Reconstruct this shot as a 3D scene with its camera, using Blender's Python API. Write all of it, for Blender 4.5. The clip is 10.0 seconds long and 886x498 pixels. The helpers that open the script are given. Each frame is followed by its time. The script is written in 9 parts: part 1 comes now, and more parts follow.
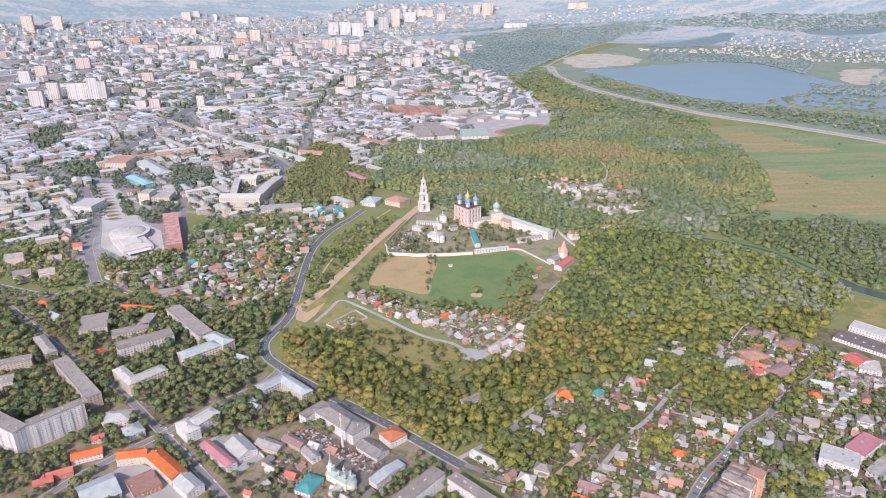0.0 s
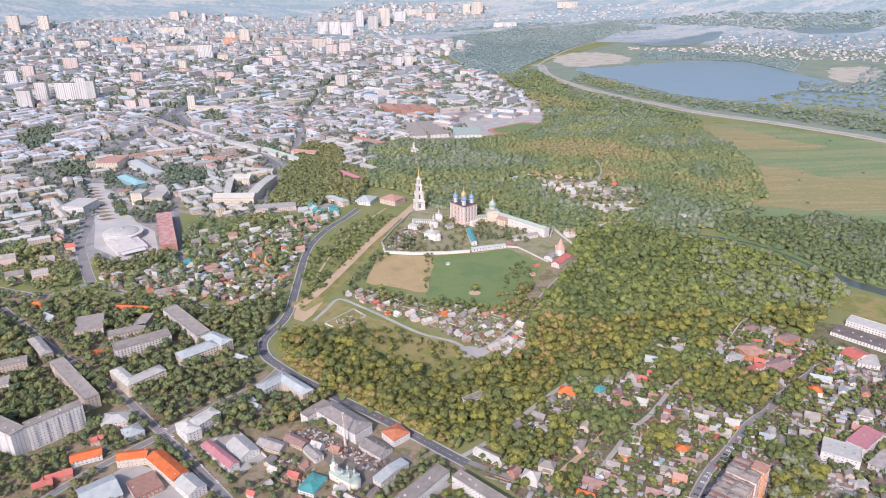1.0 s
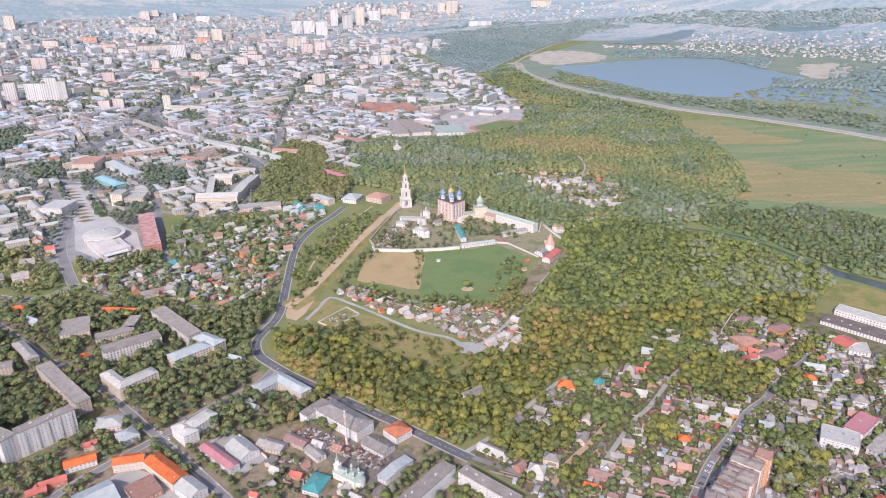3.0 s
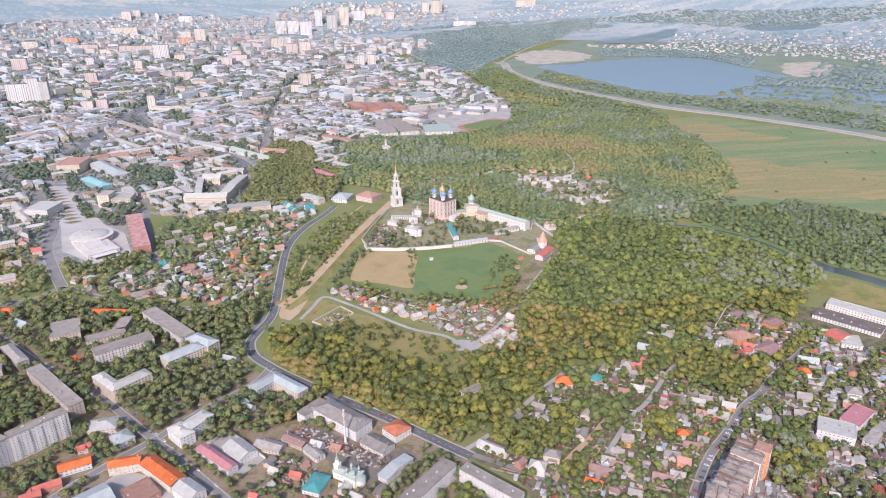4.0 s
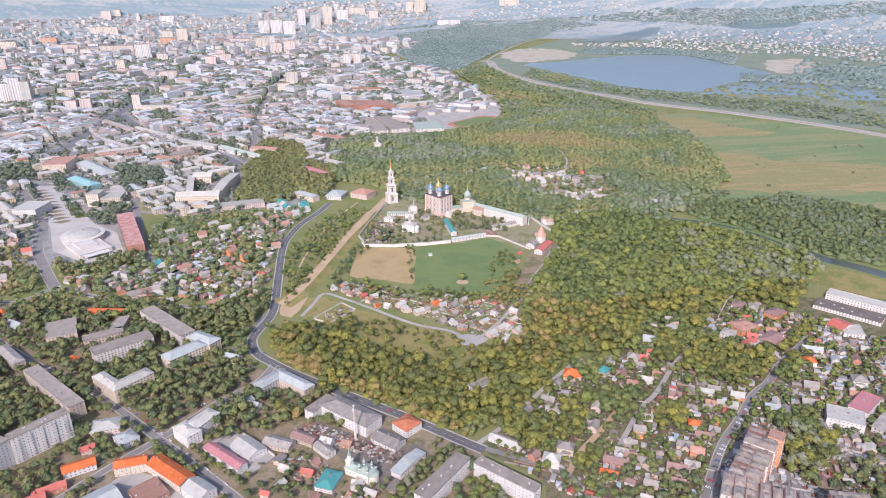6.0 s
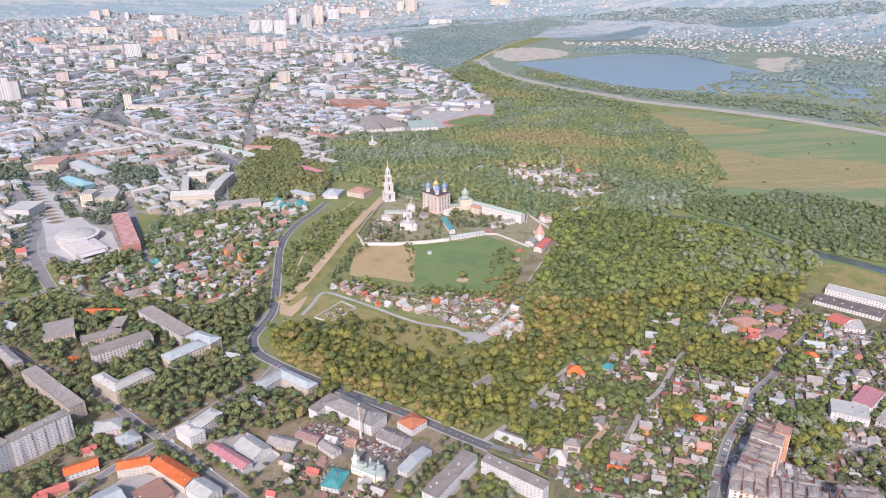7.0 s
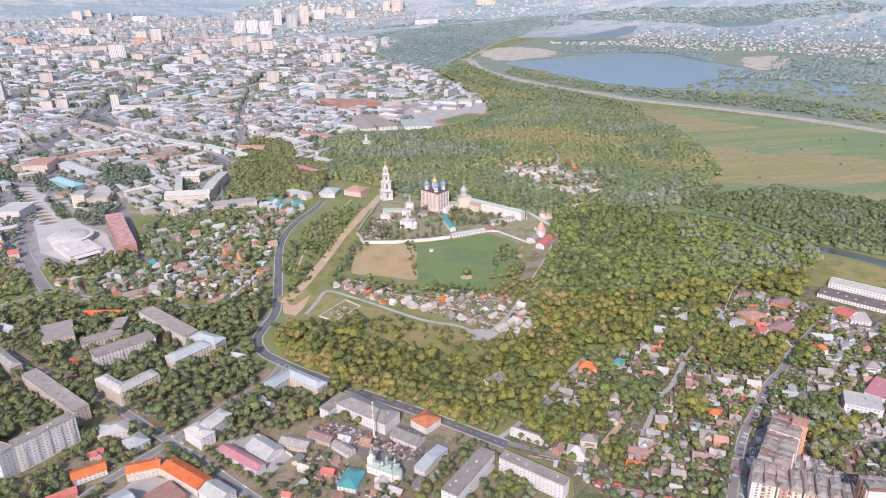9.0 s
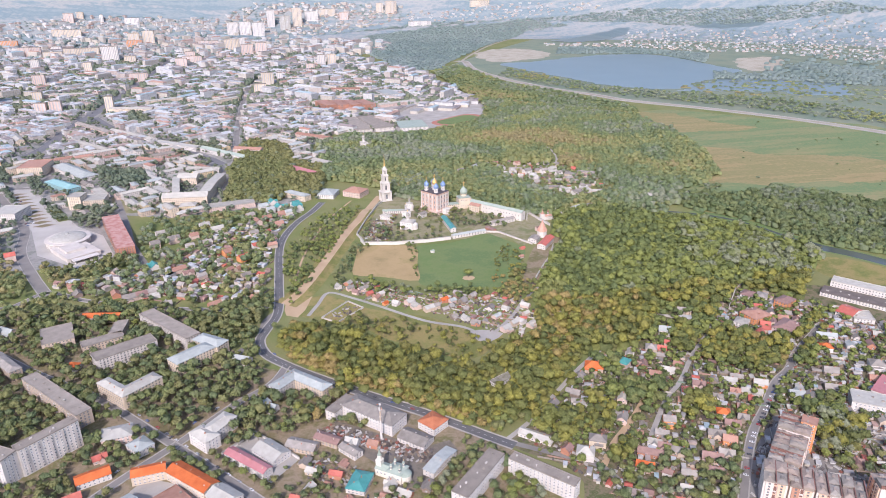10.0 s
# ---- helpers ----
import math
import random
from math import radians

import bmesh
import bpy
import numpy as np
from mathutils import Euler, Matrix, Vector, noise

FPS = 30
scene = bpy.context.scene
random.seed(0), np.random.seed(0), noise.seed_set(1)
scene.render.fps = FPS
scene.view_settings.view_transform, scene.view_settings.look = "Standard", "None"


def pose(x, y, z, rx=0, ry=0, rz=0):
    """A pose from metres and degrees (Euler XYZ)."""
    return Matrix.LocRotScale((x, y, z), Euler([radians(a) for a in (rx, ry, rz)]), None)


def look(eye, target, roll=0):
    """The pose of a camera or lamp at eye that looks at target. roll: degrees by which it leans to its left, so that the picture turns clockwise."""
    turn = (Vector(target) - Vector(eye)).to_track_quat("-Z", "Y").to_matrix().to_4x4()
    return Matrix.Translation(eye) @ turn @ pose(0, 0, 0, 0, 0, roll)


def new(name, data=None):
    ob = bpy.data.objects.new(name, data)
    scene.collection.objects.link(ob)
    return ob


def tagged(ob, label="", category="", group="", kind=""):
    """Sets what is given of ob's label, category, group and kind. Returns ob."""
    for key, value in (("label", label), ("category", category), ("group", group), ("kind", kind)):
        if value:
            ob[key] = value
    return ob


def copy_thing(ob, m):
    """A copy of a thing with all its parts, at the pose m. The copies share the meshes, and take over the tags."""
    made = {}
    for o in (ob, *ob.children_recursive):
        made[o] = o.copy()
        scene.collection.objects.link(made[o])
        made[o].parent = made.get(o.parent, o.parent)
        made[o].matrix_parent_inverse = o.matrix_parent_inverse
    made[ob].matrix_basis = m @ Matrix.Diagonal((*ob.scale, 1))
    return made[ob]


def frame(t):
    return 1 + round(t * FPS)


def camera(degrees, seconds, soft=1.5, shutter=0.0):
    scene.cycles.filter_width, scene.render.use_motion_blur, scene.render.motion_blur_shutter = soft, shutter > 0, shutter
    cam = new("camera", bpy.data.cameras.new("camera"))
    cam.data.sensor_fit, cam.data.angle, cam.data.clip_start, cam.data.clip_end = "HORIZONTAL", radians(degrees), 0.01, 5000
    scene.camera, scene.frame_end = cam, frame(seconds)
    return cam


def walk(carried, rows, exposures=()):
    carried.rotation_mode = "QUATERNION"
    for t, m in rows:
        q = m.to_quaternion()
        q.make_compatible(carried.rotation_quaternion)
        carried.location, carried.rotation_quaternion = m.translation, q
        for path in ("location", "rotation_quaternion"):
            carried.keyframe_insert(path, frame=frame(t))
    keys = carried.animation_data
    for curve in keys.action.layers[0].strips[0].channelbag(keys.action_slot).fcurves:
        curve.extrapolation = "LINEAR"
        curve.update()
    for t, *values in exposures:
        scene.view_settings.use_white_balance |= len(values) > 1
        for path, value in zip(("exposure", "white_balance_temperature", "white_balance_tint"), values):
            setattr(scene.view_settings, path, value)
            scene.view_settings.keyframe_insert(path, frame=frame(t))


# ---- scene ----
cam = camera(65.3, 10.0, 0.95)
PATH = [
    (0, (-1.31, -0.53, 439.84), (13.37, 461.18, 248.50), -0.440),
    (0.5, (-7.62, 0.17, 438.41), (10.77, 461.70, 246.97), -0.444),
    (1, (-13.55, 1.47, 436.48), (8.83, 462.79, 244.93), -0.447),
    (1.5, (-19.41, 2.24, 434.76), (7.23, 463.36, 243.31), -0.459),
    (2, (-25.64, 3.30, 433.07), (5.15, 464.19, 241.69), -0.431),
    (2.5, (-31.89, 4.84, 431.31), (3.31, 465.34, 239.75), -0.429),
    (4, (-50.71, 8.91, 425.25), (1.11, 467.96, 233.96), -0.397),
    (4.5, (-56.78, 10.29, 422.97), (-1.66, 468.99, 231.77), -0.407),
    (5, (-62.95, 11.88, 420.74), (-5.15, 470.28, 229.59), -0.409),
    (5.5, (-69.22, 13.65, 418.22), (-8.36, 471.65, 227.08), -0.409),
    (7, (-88.48, 19.69, 411.84), (-17.28, 476.19, 220.70), -0.411),
    (7.5, (-94.76, 22.30, 410.21), (-21.02, 478.26, 218.74), -0.379),
    (8, (-101.16, 24.85, 407.59), (-24.46, 480.46, 216.44), -0.412),
    (8.5, (-107.62, 27.46, 405.35), (-27.39, 482.54, 214.37), -0.398),
    (9, (-113.77, 29.80, 403.44), (-31.34, 484.75, 213.11), -0.433),
    (9.5, (-120.32, 32.65, 401.75), (-35.79, 487.53, 212.17), -0.430),
    (10, (-126.15, 35.75, 399.88), (-38.25, 490.26, 210.95), -0.451),
]
walk(cam, [(t, look(eye, target, roll)) for t, eye, target, roll in PATH], exposures=[(0, 0.28, 6000, 21.5), (10, 0.28, 6000, 21.5)])

from mathutils import geometry
# ---- light and sky ----
SUN_AZ, SUN_EL = radians(202), radians(38)   # azimuth clockwise from +y
world = bpy.data.worlds.new("sky")
scene.world = world
world.use_nodes = True
_sky = world.node_tree.nodes.new("ShaderNodeTexSky")
_sky.sky_type, _sky.sun_disc = "NISHITA", False
_sky.sun_elevation, _sky.sun_rotation = SUN_EL, SUN_AZ
_sky.air_density, _sky.dust_density = 1.0, 2.0
_bg = world.node_tree.nodes["Background"]
_bg.inputs["Strength"].default_value = 0.19
world.node_tree.links.new(_sky.outputs[0], _bg.inputs["Color"])
_sun = bpy.data.lights.new("sun", "SUN")
_sun.energy, _sun.angle, _sun.color = 3.4, radians(0.6), (1.0, 0.94, 0.86)
_sd = Vector((math.sin(SUN_AZ) * math.cos(SUN_EL), math.cos(SUN_AZ) * math.cos(SUN_EL), math.sin(SUN_EL)))
new("sun", _sun).matrix_world = look(_sd * 500, (0, 0, 0))

# ---- materials ----


def surf(name, a, b, rough=0.8, scale=0.3, fine=4.0, spread=0.0, island=0.0, bump=0.0, metal=0.0, hue=0.0, spec=0.4):
    """Two colours mixed by coarse and fine noise in metres; spread varies by object, island by loose piece."""
    m = bpy.data.materials.new(name)
    m.use_nodes = True
    nt = m.node_tree
    N, K = nt.nodes, nt.links
    bs = N["Principled BSDF"]
    bs.inputs["Roughness"].default_value, bs.inputs["Metallic"].default_value = rough, metal
    bs.inputs["Specular IOR Level"].default_value = spec
    geo = N.new("ShaderNodeNewGeometry")
    n1, n2 = N.new("ShaderNodeTexNoise"), N.new("ShaderNodeTexNoise")
    n1.inputs["Scale"].default_value, n2.inputs["Scale"].default_value = scale, fine
    n1.inputs["Detail"].default_value, n2.inputs["Detail"].default_value = 5, 3
    K.new(geo.outputs["Position"], n1.inputs["Vector"])
    K.new(geo.outputs["Position"], n2.inputs["Vector"])
    add = N.new("ShaderNodeMath")
    add.operation = "MULTIPLY_ADD"
    add.inputs[1].default_value = 0.45
    K.new(n2.outputs["Fac"], add.inputs[0])
    mul = N.new("ShaderNodeMath")
    mul.operation = "MULTIPLY_ADD"
    mul.inputs[1].default_value, mul.inputs[2].default_value = 1.9, -0.68
    K.new(n1.outputs["Fac"], mul.inputs[0])
    K.new(mul.outputs[0], add.inputs[2])
    mix = N.new("ShaderNodeMix")
    mix.data_type = "RGBA"
    mix.inputs["A"].default_value, mix.inputs["B"].default_value = (*a, 1), (*b, 1)
    K.new(add.outputs[0], mix.inputs["Factor"])
    col = mix.outputs["Result"]
    for amount, source in ((spread, "o"), (island, "i")):
        if not amount:
            continue
        if source == "o":
            rnd = N.new("ShaderNodeObjectInfo").outputs["Random"]
        else:
            rnd = geo.outputs["Random Per Island"]
        mr = N.new("ShaderNodeMapRange")
        mr.inputs["To Min"].default_value, mr.inputs["To Max"].default_value = 1 - amount, 1 + amount * 0.8
        K.new(rnd, mr.inputs["Value"])
        hs = N.new("ShaderNodeHueSaturation")
        K.new(mr.outputs[0], hs.inputs["Value"])
        if hue:
            mh = N.new("ShaderNodeMapRange")
            mh.inputs["To Min"].default_value, mh.inputs["To Max"].default_value = 0.5 - hue, 0.5 + hue
            wn = N.new("ShaderNodeTexWhiteNoise")
            wn.noise_dimensions = "1D"
            K.new(rnd, wn.inputs["W"])
            K.new(wn.outputs["Value"], mh.inputs["Value"])
            K.new(mh.outputs[0], hs.inputs["Hue"])
        K.new(col, hs.inputs["Color"])
        col = hs.outputs["Color"]
    K.new(col, bs.inputs["Base Color"])
    if bump:
        bp = N.new("ShaderNodeBump")
        bp.inputs["Strength"].default_value, bp.inputs["Distance"].default_value = 0.6, bump
        K.new(n2.outputs["Fac"], bp.inputs["Height"])
        K.new(bp.outputs[0], bs.inputs["Normal"])
    return m


def pieces(name, stops, rough=0.85, scale=0.2, wobble=0.2):
    """A colour for each loose piece, picked from stops by its random number, with stains."""
    m = surf(name, (0.5, 0.5, 0.5), (0.6, 0.6, 0.6), rough)
    nt = m.node_tree
    N, K = nt.nodes, nt.links
    bs = N["Principled BSDF"]
    geo = N.new("ShaderNodeNewGeometry")
    ramp = N.new("ShaderNodeValToRGB")
    ramp.color_ramp.interpolation = "CONSTANT"
    el = ramp.color_ramp.elements
    while len(el) < len(stops):
        el.new(0.5)
    for i, c in enumerate(stops):
        el[i].position, el[i].color = i / len(stops), (*c, 1)
    K.new(geo.outputs["Random Per Island"], ramp.inputs[0])
    nz = N.new("ShaderNodeTexNoise")
    nz.inputs["Scale"].default_value, nz.inputs["Detail"].default_value = scale, 5
    K.new(geo.outputs["Position"], nz.inputs["Vector"])
    mr = N.new("ShaderNodeMapRange")
    mr.inputs["From Min"].default_value, mr.inputs["From Max"].default_value = 0.3, 0.7
    mr.inputs["To Min"].default_value, mr.inputs["To Max"].default_value = 1 - wobble, 1 + wobble * 0.6
    K.new(nz.outputs["Fac"], mr.inputs["Value"])
    hs = N.new("ShaderNodeHueSaturation")
    K.new(ramp.outputs[0], hs.inputs["Color"])
    K.new(mr.outputs[0], hs.inputs["Value"])
    K.new(hs.outputs[0], bs.inputs["Base Color"])
    return m


CREAM = surf("cream_plaster", (0.52, 0.42, 0.31), (0.62, 0.52, 0.4), 0.85, 0.15, 3, spread=0.12)
WHITE = surf("white_plaster", (0.52, 0.48, 0.44), (0.62, 0.58, 0.535), 0.85, 0.12, 3, spread=0.08)
PINK = surf("pink_plaster", (0.5, 0.37, 0.31), (0.6, 0.46, 0.39), 0.85, 0.15, 3, spread=0.1)
YELLOW = surf("yellow_plaster", (0.56, 0.43, 0.24), (0.64, 0.51, 0.31), 0.85, 0.15, 3, spread=0.1)
PANEL = surf("concrete_panel", (0.48, 0.43, 0.38), (0.58, 0.53, 0.48), 0.9, 0.1, 1.5, spread=0.1)
BRICK = surf("red_brick", (0.36, 0.16, 0.10), (0.45, 0.22, 0.14), 0.9, 0.3, 6, spread=0.12)
ORANGE_BRICK = surf("orange_brick", (0.55, 0.22, 0.09), (0.64, 0.29, 0.13), 0.9, 0.3, 6, spread=0.1)
SAND_BRICK = surf("sand_brick", (0.42, 0.33, 0.25), (0.52, 0.42, 0.33), 0.9, 0.3, 5, spread=0.15)
TIMBER = surf("weathered_timber", (0.22, 0.17, 0.13), (0.34, 0.27, 0.21), 0.9, 0.5, 5, spread=0.3, hue=0.02)
BITUMEN = surf("grey_bitumen_roof", (0.22, 0.19, 0.16), (0.33, 0.29, 0.245), 0.9, 0.12, 1.2, spread=0.15, spec=0.15)
TIN = surf("grey_tin_roof", (0.34, 0.32, 0.275), (0.46, 0.435, 0.38), 0.75, 0.15, 1.2, spread=0.2, spec=0.12)
BLUETIN = surf("pale_blue_tin_roof", (0.30, 0.32, 0.30), (0.40, 0.42, 0.395), 0.75, 0.2, 1.5, spread=0.12, spec=0.12)
WHITETIN = surf("white_tin_roof", (0.36, 0.345, 0.305), (0.47, 0.45, 0.40), 0.75, 0.2, 1.5, spread=0.1, spec=0.12)
ORANGE = surf("orange_tile_roof", (0.40, 0.09, 0.025), (0.62, 0.17, 0.055), 0.7, 0.12, 1.2, spread=0.12, spec=0.2)
RED = surf("red_metal_roof", (0.4, 0.1, 0.07), (0.5, 0.15, 0.11), 0.5, 0.2, 3, spread=0.15)
CRIMSON = surf("crimson_metal_roof", (0.38, 0.15, 0.15), (0.46, 0.2, 0.2), 0.5, 0.2, 3)
REDTILE = surf("orange_red_tile_roof", (0.36, 0.12, 0.06), (0.48, 0.18, 0.09), 0.8, 0.2, 2, spec=0.2)
RUST = surf("rusty_brown_roof", (0.3, 0.16, 0.11), (0.4, 0.23, 0.17), 0.7, 0.25, 3, spread=0.2)
BROWN = surf("brown_metal_roof", (0.20, 0.12, 0.10), (0.29, 0.18, 0.15), 0.6, 0.25, 3, spread=0.2)
SLATE = surf("grey_slate_roof", (0.21, 0.19, 0.165), (0.33, 0.295, 0.26), 0.85, 0.2, 1.5, spread=0.25, spec=0.15)
TURQUOISE = surf("turquoise_paint", (0.20, 0.36, 0.36), (0.28, 0.44, 0.43), 0.7, 0.15, 2, spec=0.2)
TEAL = surf("teal_metal_roof", (0.05, 0.22, 0.2), (0.09, 0.29, 0.27), 0.45, 0.2, 3)
GREENTIN = surf("pale_green_roof", (0.27, 0.32, 0.26), (0.35, 0.39, 0.33), 0.6, 0.2, 3, spread=0.15, spec=0.2)
GLASS = surf("dark_window_glass", (0.10, 0.105, 0.115), (0.18, 0.185, 0.20), 0.15, 0.3, 2, spread=0.3, island=0.3)
DULLGLASS = surf("reflecting_window_rows", (0.16, 0.16, 0.165), (0.24, 0.235, 0.23), 0.3, 0.1, 1, spread=0.2, island=0.4)
# Panes paled almost to wall tone, a haze effect put into the colour.
PALEGLASS = surf("haze_paled_window_rows", (0.30, 0.30, 0.31), (0.40, 0.395, 0.39), 0.4, 0.1, 1, spread=0.15, island=0.3)
FRAMEW = surf("white_window_frame", (0.70, 0.70, 0.70), (0.80, 0.80, 0.80), 0.6)
DARK_ASPHALT = surf("dark_new_asphalt", (0.10, 0.098, 0.10), (0.145, 0.14, 0.138), 0.9, 0.05, 0.8, bump=0.02)
ASPHALT = surf("asphalt", (0.18, 0.165, 0.15), (0.25, 0.23, 0.21), 0.9, 0.05, 0.8, bump=0.02)
SQUAREPAVE = surf("pale_square_paving", (0.36, 0.335, 0.30), (0.47, 0.44, 0.40), 0.9, 0.03, 0.4)
EMBANKMENT = surf("tan_embankment", (0.26, 0.225, 0.17), (0.38, 0.34, 0.275), 0.95, 0.015, 0.15)
AVENUE = surf("grey_blue_asphalt", (0.135, 0.135, 0.14), (0.19, 0.185, 0.185), 0.9, 0.02, 0.3)
PAVING = surf("pale_paving", (0.28, 0.26, 0.23), (0.4, 0.37, 0.33), 0.9, 0.04, 0.5)
DIRT = surf("sandy_dirt_track", (0.37, 0.255, 0.15), (0.47, 0.345, 0.215), 0.95, 0.04, 0.5, bump=0.05)
STONE = surf("white_limewash", (0.51, 0.47, 0.42), (0.62, 0.575, 0.52), 0.85, 0.1, 2)
RUIN_FLOOR = surf("weedy_rubble", (0.12, 0.12, 0.06), (0.34, 0.30, 0.26), 0.9, 0.25, 1.0)
PATCHROOF = surf("patched_red_roof", (0.36, 0.12, 0.09), (0.52, 0.36, 0.31), 0.8, 0.12, 0.5)
GOLD = surf("gilded_dome", (0.62, 0.42, 0.15), (0.72, 0.50, 0.20), 0.35, 0.5, 3, metal=0.5)
BLUEDOME = surf("blue_dome", (0.16, 0.24, 0.40), (0.22, 0.31, 0.48), 0.4, 0.5, 3)
DARKFLAT = surf("dark_flat_roof", (0.12, 0.10, 0.09), (0.19, 0.16, 0.14), 0.9, 0.1, 1.0, spec=0.15)
DARKROOF = surf("dark_sheet_roof", (0.06, 0.05, 0.055), (0.10, 0.085, 0.09), 0.5, 0.3, 3)
TENT = surf("terracotta_tent_roof", (0.44, 0.24, 0.17), (0.53, 0.31, 0.23), 0.7, 0.3, 3)
CATHBRICK = surf("pink_brick_cathedral", (0.44, 0.29, 0.225), (0.53, 0.37, 0.295), 0.9, 0.2, 4)
BARK = surf("bark", (0.12, 0.09, 0.07), (0.20, 0.16, 0.13), 0.95, 1, 6)
LINEPAINT = surf("road_paint", (0.60, 0.60, 0.58), (0.72, 0.72, 0.70), 0.8)


def foliage_material(name, stops, translucent=0.25, depth=0.45):
    """Leaves: the tree's own tone picks its colour, clumps and grain vary it."""
    m = bpy.data.materials.new(name)
    m.use_nodes = True
    N, K = m.node_tree.nodes, m.node_tree.links
    bs = N["Principled BSDF"]
    bs.inputs["Roughness"].default_value = 0.7
    bs.inputs["Specular IOR Level"].default_value = 0.3
    geo = N.new("ShaderNodeNewGeometry")
    tone = N.new("ShaderNodeAttribute")
    tone.attribute_name = "tone"
    n2 = N.new("ShaderNodeTexNoise")
    n2.inputs["Scale"].default_value, n2.inputs["Detail"].default_value = 0.7, 7
    n2.inputs["Roughness"].default_value = 0.72
    K.new(geo.outputs["Position"], n2.inputs["Vector"])
    ramp = N.new("ShaderNodeValToRGB")
    el = ramp.color_ramp.elements
    while len(el) < len(stops):
        el.new(0.5)
    for i, c in enumerate(stops):
        el[i].position, el[i].color = i / (len(stops) - 1), (*c, 1)
    K.new(tone.outputs["Fac"], ramp.inputs[0])
    mr = N.new("ShaderNodeMapRange")
    mr.inputs["From Min"].default_value, mr.inputs["From Max"].default_value = 0.3, 0.7
    mr.inputs["To Min"].default_value, mr.inputs["To Max"].default_value = 1.04 - depth, 1.04 + depth
    K.new(n2.outputs["Fac"], mr.inputs["Value"])
    ma = N.new("ShaderNodeMath")
    ma.operation = "MULTIPLY_ADD"
    ma.inputs[1].default_value = 0.22
    K.new(geo.outputs["Random Per Island"], ma.inputs[0])
    K.new(mr.outputs[0], ma.inputs[2])
    hs = N.new("ShaderNodeHueSaturation")
    K.new(ramp.outputs[0], hs.inputs["Color"])
    K.new(ma.outputs[0], hs.inputs["Value"])
    K.new(hs.outputs[0], bs.inputs["Base Color"])
    bp = N.new("ShaderNodeBump")
    bp.inputs["Strength"].default_value, bp.inputs["Distance"].default_value = 0.8, 0.9
    K.new(n2.outputs["Fac"], bp.inputs["Height"])
    K.new(bp.outputs[0], bs.inputs["Normal"])
    tr = N.new("ShaderNodeBsdfTranslucent")
    K.new(hs.outputs[0], tr.inputs["Color"])
    mx = N.new("ShaderNodeMixShader")
    mx.inputs[0].default_value = translucent
    K.new(bs.outputs[0], mx.inputs[1])
    K.new(tr.outputs[0], mx.inputs[2])
    K.new(mx.outputs[0], N["Material Output"].inputs["Surface"])
    return m


DARK_GREEN, MID_GREEN, YELLOW_GREEN, OLIVE, SILVER, RUSSET = (0.105, 0.133, 0.052), (0.155, 0.183, 0.06), (0.215, 0.235, 0.062), (0.175, 0.185, 0.066), (0.225, 0.24, 0.15), (0.29, 0.22, 0.085)
LEAF = foliage_material("broadleaf_foliage", [RUSSET, OLIVE, YELLOW_GREEN, MID_GREEN, DARK_GREEN, MID_GREEN, YELLOW_GREEN, MID_GREEN, SILVER, SILVER])
LEAF_TOWN = foliage_material("town_foliage", [(0.20, 0.195, 0.075), (0.115, 0.145, 0.068), (0.16, 0.185, 0.07), (0.19, 0.185, 0.075), (0.11, 0.145, 0.07), (0.155, 0.18, 0.07), YELLOW_GREEN])
# Lightened stops and weak grain stand for haze over the farther woods.
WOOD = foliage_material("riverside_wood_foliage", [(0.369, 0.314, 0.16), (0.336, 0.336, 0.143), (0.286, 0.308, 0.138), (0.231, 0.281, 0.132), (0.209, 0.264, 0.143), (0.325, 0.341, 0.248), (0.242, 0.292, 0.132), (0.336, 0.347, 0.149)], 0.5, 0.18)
# City leaves are greyed and lightened, with haze mixed into their colour.
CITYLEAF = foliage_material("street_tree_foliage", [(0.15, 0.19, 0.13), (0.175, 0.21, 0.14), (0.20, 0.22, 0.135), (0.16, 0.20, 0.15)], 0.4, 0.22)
# Pale blue-grey stops put the haze of distance into the leaves.
FARWOOD = foliage_material("hazed_far_foliage", [(0.19, 0.25, 0.225), (0.225, 0.28, 0.25), (0.245, 0.295, 0.27)], 0.38, 0.12)
LEAF_GARDEN = foliage_material("garden_foliage", [OLIVE, MID_GREEN, DARK_GREEN, (0.12, 0.155, 0.055), YELLOW_GREEN, MID_GREEN, DARK_GREEN, OLIVE])
BANKLEAF = foliage_material("river_bank_foliage", [(0.13, 0.175, 0.075), (0.16, 0.20, 0.08), (0.12, 0.165, 0.08), (0.19, 0.215, 0.09), (0.15, 0.19, 0.085), (0.20, 0.225, 0.145)], 0.35, 0.3)
PARKLEAF = foliage_material("park_foliage", [(0.19, 0.19, 0.08), (0.215, 0.21, 0.085), (0.165, 0.185, 0.075), (0.20, 0.20, 0.08)], 0.3, 0.35)
LEAF_SLOPE = foliage_material("slope_foliage", [RUSSET, (0.237, 0.19, 0.0594), (0.253, 0.235, 0.0522), (0.165, 0.175, 0.0495), (0.116, 0.135, 0.0468), (0.16, 0.165, 0.0477), (0.248, 0.235, 0.0522), (0.193, 0.18, 0.054), (0.121, 0.135, 0.0468)])

# ---- mesh helpers ----


